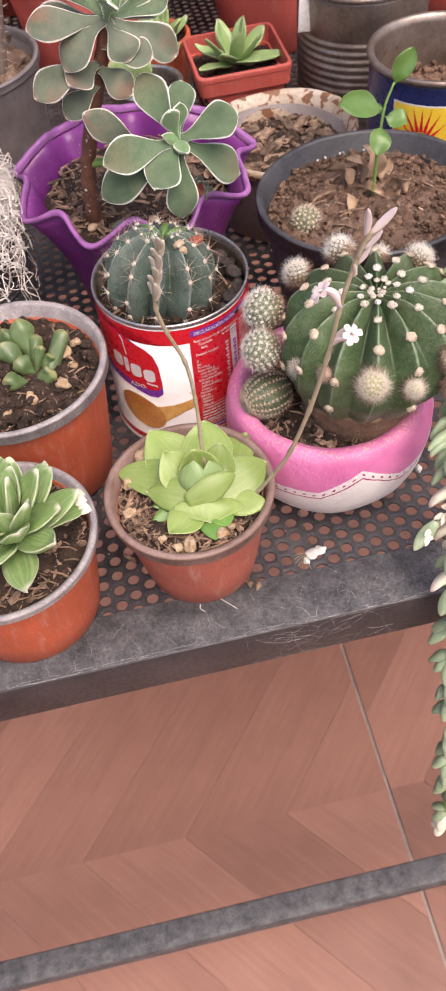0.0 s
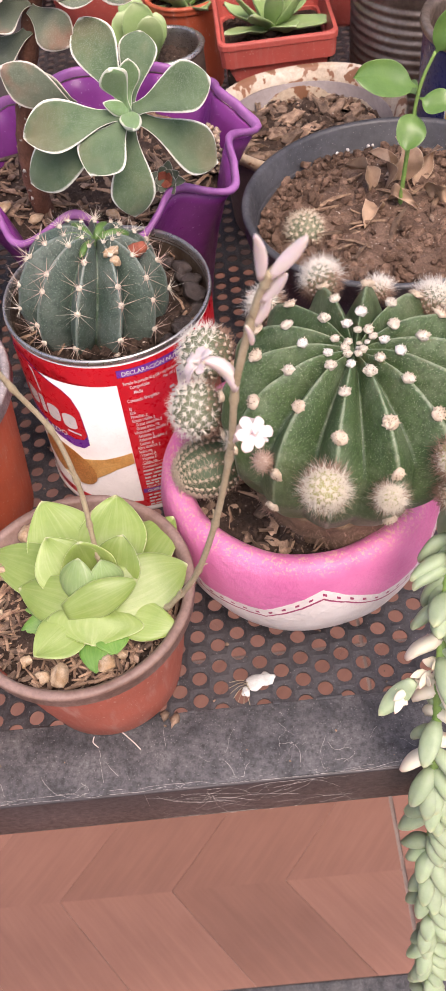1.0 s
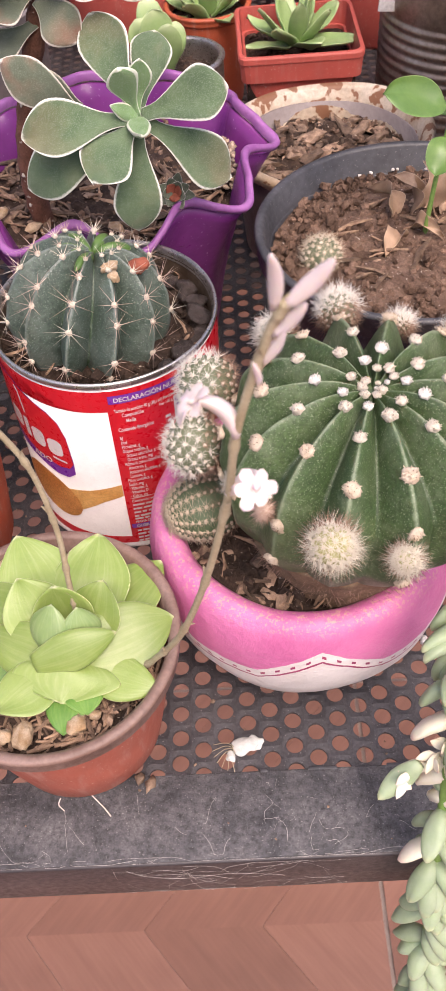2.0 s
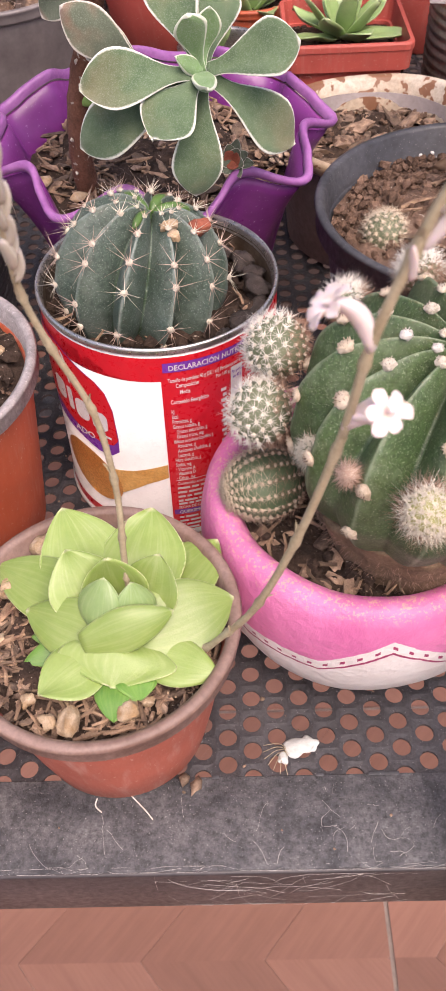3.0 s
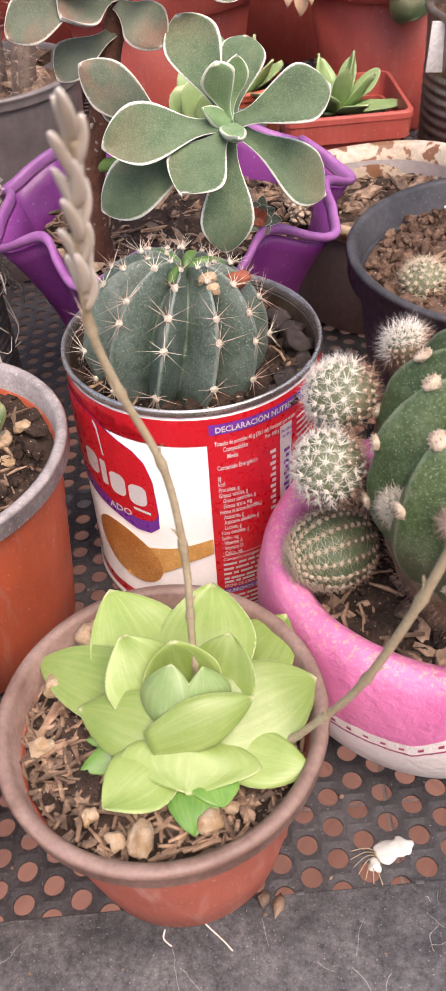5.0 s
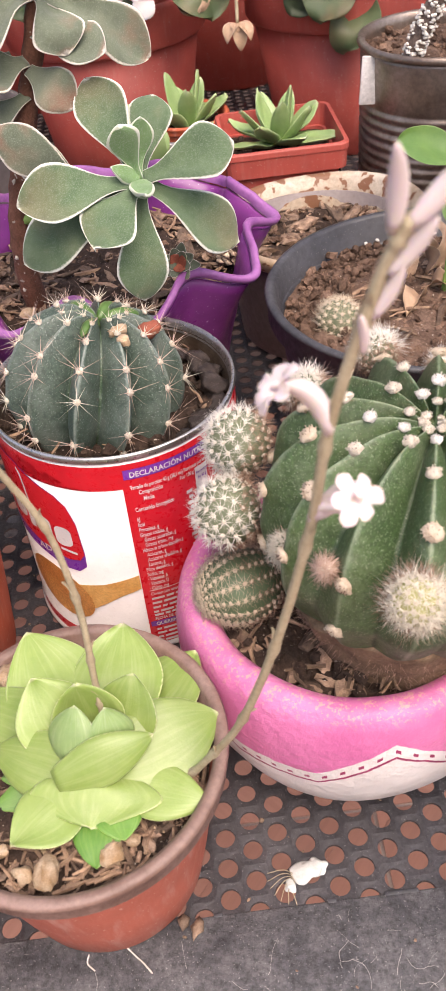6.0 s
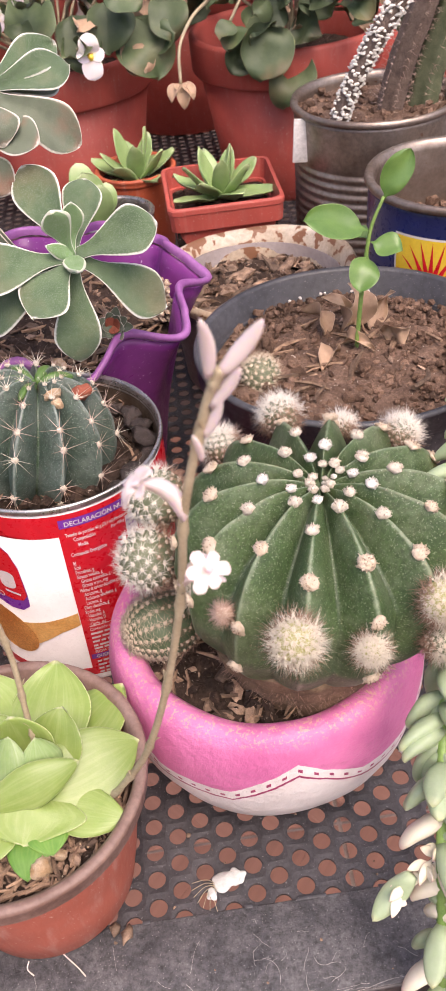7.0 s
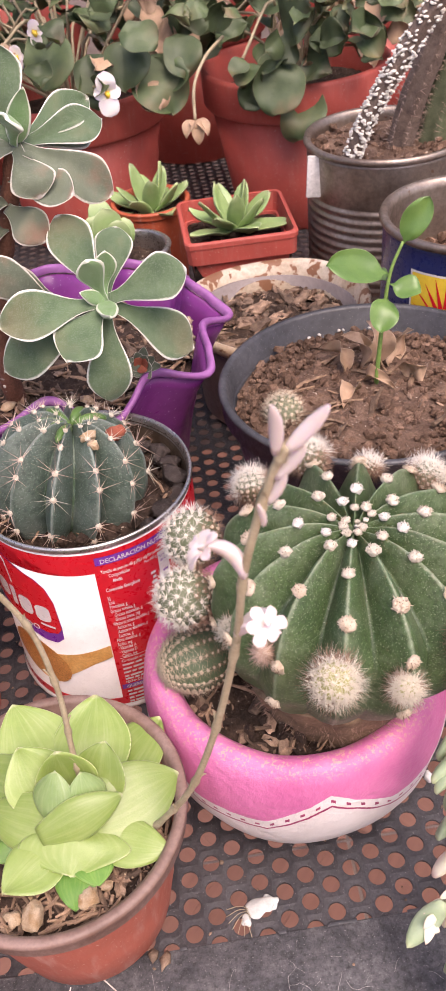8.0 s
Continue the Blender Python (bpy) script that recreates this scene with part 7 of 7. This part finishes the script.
def column(name, pts, r0, r1, ribs, skin, label, seed, flecks=None, taper=True):
    """A ribbed columnar cactus stem with needles or white flecks."""
    t = thing(name, pts[0], label, "cactus", G)
    org = V3(*pts[0])
    path = [q - org for q in smooth_path(pts, 12)]
    bm = bmesh.new()
    n = len(path)
    last, side = None, V3(1, 0.1, 0)
    r_ = random.Random(seed)
    rays, dots = [], []
    for i, q in enumerate(path):
        d = (path[min(n - 1, i + 1)] - path[max(0, i - 1)]).normalized()
        side = (side - d * side.dot(d)).normalized()
        u = d.cross(side)
        r = r0 + (r1 - r0) * i / n
        ring = []
        for k in range(ribs * 4):
            a = 2 * math.pi * k / (ribs * 4)
            rr = r * (1 - 0.16 * (1 - math.cos(ribs * a)) / 2) * (1 + 0.1 * noise.noise(q * 90 + V3(a, 0, 0)))
            ring.append(bm.verts.new(q + rr * (math.cos(a) * side + math.sin(a) * u)))
        if last:
            m = len(ring)
            for k in range(m):
                bm.faces.new((last[k], last[(k + 1) % m], ring[(k + 1) % m], ring[k]))
        last = ring
        for k in range(ribs):
            a = 2 * math.pi * k / ribs
            w = math.cos(a) * side + math.sin(a) * u
            p = q + w * r
            if flecks:
                for _ in range(2):
                    b = r_.uniform(0, 2 * math.pi)
                    dots.append((q + r * (math.cos(b) * side + math.sin(b) * u) + d * r_.uniform(-0.002, 0.002), r_.uniform(0.0018, 0.0042), r_.uniform(0.0015, 0.003), 0.0016))
            elif i % 2 == k % 2:
                for _ in range(4):
                    e = (w + side * r_.uniform(-0.8, 0.8) + u * r_.uniform(-0.8, 0.8) + d * r_.uniform(-0.6, 0.8)).normalized()
                    rays.append((p, p + e * r_.uniform(0.003, 0.006), 0.00015))
    bm.faces.new(last)
    part("stem", bm, skin, t)
    if rays:
        link_mesh("spine_fur", spine_mesh("spine_fur", rays), M["spine_pink"], t, kind="stuff")
    if dots:
        lumps("fleck_pattern", t, dots, M["spine_white"], seed, "white woolly flecks", kind="")
    return t


column("cactus", [(0.1117, 0.3686, 0.1030), (0.1174, 0.3651, 0.1205), (0.1266, 0.3599, 0.1415), (0.1379, 0.3546, 0.1625), (0.1537, 0.3494, 0.1888), (0.1712, 0.3441, 0.2141)], 0.0048, 0.0054, 6, M["stem_brown"], "leaning grey cactus stem covered in white flecks", 101, flecks=True)
column("cactus", [(0.1476, 0.3896, 0.1030), (0.1511, 0.3861, 0.1222), (0.1563, 0.3809, 0.1441), (0.1668, 0.3756, 0.1748), (0.1799, 0.3704, 0.2098)], 0.0080, 0.0074, 7, M["stem_brown"], "thick grey-brown cactus trunk in the ribbed tin", 102)
column("cactus", [(0.1668, 0.3923, 0.1030), (0.1694, 0.3879, 0.1266), (0.1782, 0.3809, 0.1573), (0.1931, 0.3748, 0.2010)], 0.0101, 0.0096, 7, M["pup"], "green cactus stem beside the thick trunk", 103)
for k, (x, y, lean) in enumerate(((-0.155, 0.37, -0.01), (-0.135, 0.385, 0.006), (-0.12, 0.372, 0.014), (-0.165, 0.40, -0.02), (-0.14, 0.41, 0.0))):
    column("cactus", [(x, y, 0.086), (x + lean * 0.4, y, 0.115), (x + lean, y + 0.004, 0.16), (x + lean * 1.5, y + 0.008, 0.215)], 0.0062, 0.0055, 6, M["stem_brown"], "slender brown columnar cactus with dense spines", 110 + k)

# dark ribbed pot smothered in dry roots
rp = ribbed_can("plant_pot", (-0.160, 0.2185, 0), 0.041, 0.085, 14, M["black_plastic"], M["black_plastic"], "dark ribbed pot under a mat of roots", 0.075, M["dark_soil"], 95)
roots = thing("dry_roots", (-0.145, 0.20, 0.09), "tangle of white dry roots spilling over the dark pot", "roots", kind="stuff")
o = roots.matrix_basis.translation
bm = bmesh.new()
r5 = random.Random(31)
for k in range(230):
    a = r5.uniform(-2.6, 0.9)
    rr = r5.uniform(0.0, 0.03)
    p = V3(-0.160 + rr * math.cos(a), 0.2185 + rr * math.sin(a), 0.092 + r5.uniform(0, 0.03))
    pts = [p]
    rim_ = V3(-0.160 + 0.046 * math.cos(a + r5.uniform(-0.4, 0.4)), 0.2185 + 0.046 * math.sin(a + r5.uniform(-0.4, 0.4)), 0.092 + r5.uniform(-0.004, 0.02))
    pts.append((p + rim_) / 2 + V3(r5.uniform(-1, 1), r5.uniform(-1, 1), r5.uniform(0, 1)) * 0.01)
    pts.append(rim_)
    q = rim_
    for _ in range(r5.randint(2, 9)):
        q = q + V3(0.003 * math.cos(a) * r5.random() + r5.uniform(-0.008, 0.008), 0.003 * math.sin(a) * r5.random() + r5.uniform(-0.006, 0.006), r5.uniform(-0.012, 0.0045))
        q.x = min(q.x, -0.119 + r5.uniform(-0.004, 0.006))
        if q.z < 0.012:
            break
        pts.append(q)
    tube(bm, [v - o for v in smooth_path(pts, 4)], r5.uniform(0.00016, 0.0004), 4)
part("roots", bm, M["root"], roots)


# ---- back row: flower pots with begonias ----
def flower_pot(loc, rb, rt, h, label, seed):
    t = thing("flower_pot", loc, label, "flower pot", G)
    c = 0.026
    rs = rb + (rt - rb) * (h - c) / h * 0.93
    part("body", lathe([(0, 0), (rb * 0.95, 0), (rb, 0.003), (rs, h - c), (rs - 0.003, h - c), (rb - 0.003, 0.004), (0, 0.004)], 72), M["terra_red"], t)
    part("collar", lathe([(rs - 0.001, h - c - 0.001), (rt - 0.002, h - c), (rt - 0.0005, h - c + 0.002), (rt, h - 0.003), (rt - 0.0008, h - 0.0008), (rt - 0.003, h), (rt - 0.005, h - 0.003), (rs - 0.004, h - c), (rs - 0.006, h - c - 0.02)], 72), M["terra_red"], t)
    soil(t, rs - 0.004, h - 0.022, M["dark_soil"], seed)
    return t


def begonia(loc, spread, height, n, seed, label, flowers=3, droop=0.03):
    t = thing("begonia", loc, label, "flowering plant", G)
    c = V3(*loc)
    r_ = random.Random(seed)
    bm = bmesh.new()
    for k in range(n):
        a, q = r_.uniform(0, 2 * math.pi), math.sqrt(r_.random())
        top = c + V3(spread * q * math.cos(a), spread * q * math.sin(a), height * r_.uniform(0.15, 1.0) * (1.1 - 0.6 * q) + 0.012)
        mid = c + V3(0.4 * spread * q * math.cos(a), 0.4 * spread * q * math.sin(a), height * 0.45 * r_.random() + 0.01)
        if k % 5 == 0:
            tube(bm, [v - c for v in smooth_path([c + V3(0.01 * math.cos(a), 0.01 * math.sin(a), 0), mid, top], 4)], 0.0011, 5)
        s = r_.uniform(0.012, 0.026)
        d = V3(math.cos(a + r_.uniform(-1, 1)), math.sin(a + r_.uniform(-1, 1)), r_.uniform(-0.9, 0.3)).normalized()
        leaf("leaf", t, top, top + d * s, V3(0.5 * math.cos(a), -0.7 + 0.5 * math.sin(a), r_.uniform(0.2, 1)), s * r_.uniform(0.8, 1.05), 0.0008, "round" if k % 3 else "ovate", M["begonia"] if r_.random() > 0.2 else M["dry"], cup=r_.uniform(0.1, 0.8), bow=r_.uniform(-0.12, 0.2), n=9, twist=r_.uniform(-35, 35), uneven=0.2)
    part("stem_mass", bm, M["stalk"], t, "thin brownish stems", kind="stuff")
    return t


flower_pot((0.118, 0.567, 0), 0.05, 0.0705, 0.112, "large terracotta-red flower pot with a wide collar", 121)
flower_pot((-0.05, 0.575, 0), 0.05, 0.0705, 0.112, "terracotta-red flower pot holding a begonia", 122)
flower_pot((-0.215, 0.58, 0), 0.05, 0.0705, 0.112, "terracotta-red flower pot at the end of the row", 123)
for k, x in enumerate((-0.27, -0.11, 0.05, 0.21, 0.36)):
    flower_pot((x, 0.745, 0), 0.055, 0.075, 0.125, "terracotta-red flower pot in the rearmost row", 124 + k)
    begonia((x, 0.745, 0.11), 0.09, 0.13, 70, 150 + k, "leafy begonia in the rearmost row")
flower_pot((0.285, 0.575, 0), 0.05, 0.0705, 0.112, "terracotta-red flower pot beside the ribbed tin", 129)
begonia((-0.05, 0.575, 0.10), 0.095, 0.12, 190, 131, "bushy begonia with round green leaves")
begonia((0.118, 0.567, 0.10), 0.085, 0.11, 150, 132, "begonia with drooping grey-green leaves")
begonia((-0.215, 0.58, 0.10), 0.085, 0.11, 60, 133, "begonia with dark green leaves")
# larger leaves that hang over the collars
hang = thing("begonia", (0.10, 0.50, 0.10), "large dull green begonia leaves hanging over the collar", "flowering plant", G)
for b, tip, w, m_ in (((0.098, 0.508, 0.128), (0.089, 0.492, 0.096), 0.034, "begonia"), ((0.11, 0.508, 0.112), (0.104, 0.49, 0.078), 0.032, "begonia"), ((0.1, 0.515, 0.15), (0.118, 0.5, 0.158), 0.036, "begonia"), ((0.125, 0.515, 0.142), (0.138, 0.5, 0.13), 0.028, "begonia"), ((0.085, 0.51, 0.12), (0.07, 0.5, 0.1), 0.022, "begonia")):
    leaf("leaf", hang, b, tip, (0.1, -1, 0.4), w, 0.001, "round", M[m_], cup=0.35, bow=0.1, n=12, uneven=0.16)
hang2 = thing("begonia", (-0.03, 0.49, 0.11), "dark begonia leaves over the red pot", "flowering plant", G)
for b, tip, w in (((-0.03, 0.508, 0.145), (-0.024, 0.488, 0.115), 0.028), ((0.01, 0.508, 0.14), (0.02, 0.49, 0.106), 0.036), ((-0.05, 0.51, 0.16), (-0.06, 0.49, 0.13), 0.03), ((-0.005, 0.51, 0.15), (-0.008, 0.49, 0.125), 0.03), ((0.03, 0.51, 0.15), (0.03, 0.495, 0.125), 0.026)):
    leaf("leaf", hang2, b, tip, (0.1, -1, 0.5), w, 0.001, "round", M["begonia"], cup=0.35, bow=0.1, n=12, uneven=0.16)


def begonia_flower(loc, s, label):
    t = thing("flower", loc, label, "flower")
    c = V3(*loc)
    for a, k in ((90, 1.0), (270, 1.0), (10, 0.65), (170, 0.65)):
        d = V3(math.cos(radians(a)), -0.15, math.sin(radians(a)))
        leaf("petal", t, c, c + d * s * k, (0, -1, 0.25), s * 0.95 * k, 0.0008, "round", M["white_petal"], cup=0.2, bow=0.06, n=8)
    lumps("stamens", t, [((0, -0.002, 0), 0.005, 0.004, 0.005)], M["yellow"], 140, "yellow stamens", kind="")
    return t


begonia_flower((-0.0205, 0.482, 0.1265), 0.014, "white begonia flower with a yellow centre")
begonia_flower((-0.06, 0.5, 0.163), 0.008, "half-open cream begonia flower")
begonia_flower((-0.075, 0.5, 0.150), 0.008, "cream begonia bud among leaves")
dl = thing("dry_leaf", (0.034, 0.458, 0.108), "dry curled leaf dangling on a brown stalk", "dry leaves")
o = dl.matrix_basis.translation
bm = bmesh.new()
tube(bm, [v - o for v in smooth_path([(0.06, 0.51, 0.145), (0.045, 0.485, 0.14), (0.035, 0.468, 0.128), (0.033, 0.46, 0.11)], 6)], 0.0011, 6)
part("stalk", bm, M["stalk"], dl)
for k in range(4):
    a = 1.6 * k
    leaf("leaf", dl, (0.033, 0.46, 0.110), (0.033 + 0.007 * math.cos(a), 0.456, 0.1005 + 0.005 * math.sin(a)), (math.cos(a), -1, 0.3), 0.009, 0.0006, "ovate", M["dry"], cup=0.5, bow=0.2, n=8)
tag = thing("plant_tag", (0.0930, 0.3780, 0.083), "small white plastic tag tucked against the ribbed tin", "plant tag")
tag_part = part("blade", box(-0.0045, 0.0045, -0.0006, 0.0006, 0, 0.024, 0.0003), M["tag"], tag)
tag_part.rotation_euler = (radians(-2), radians(4), 0)
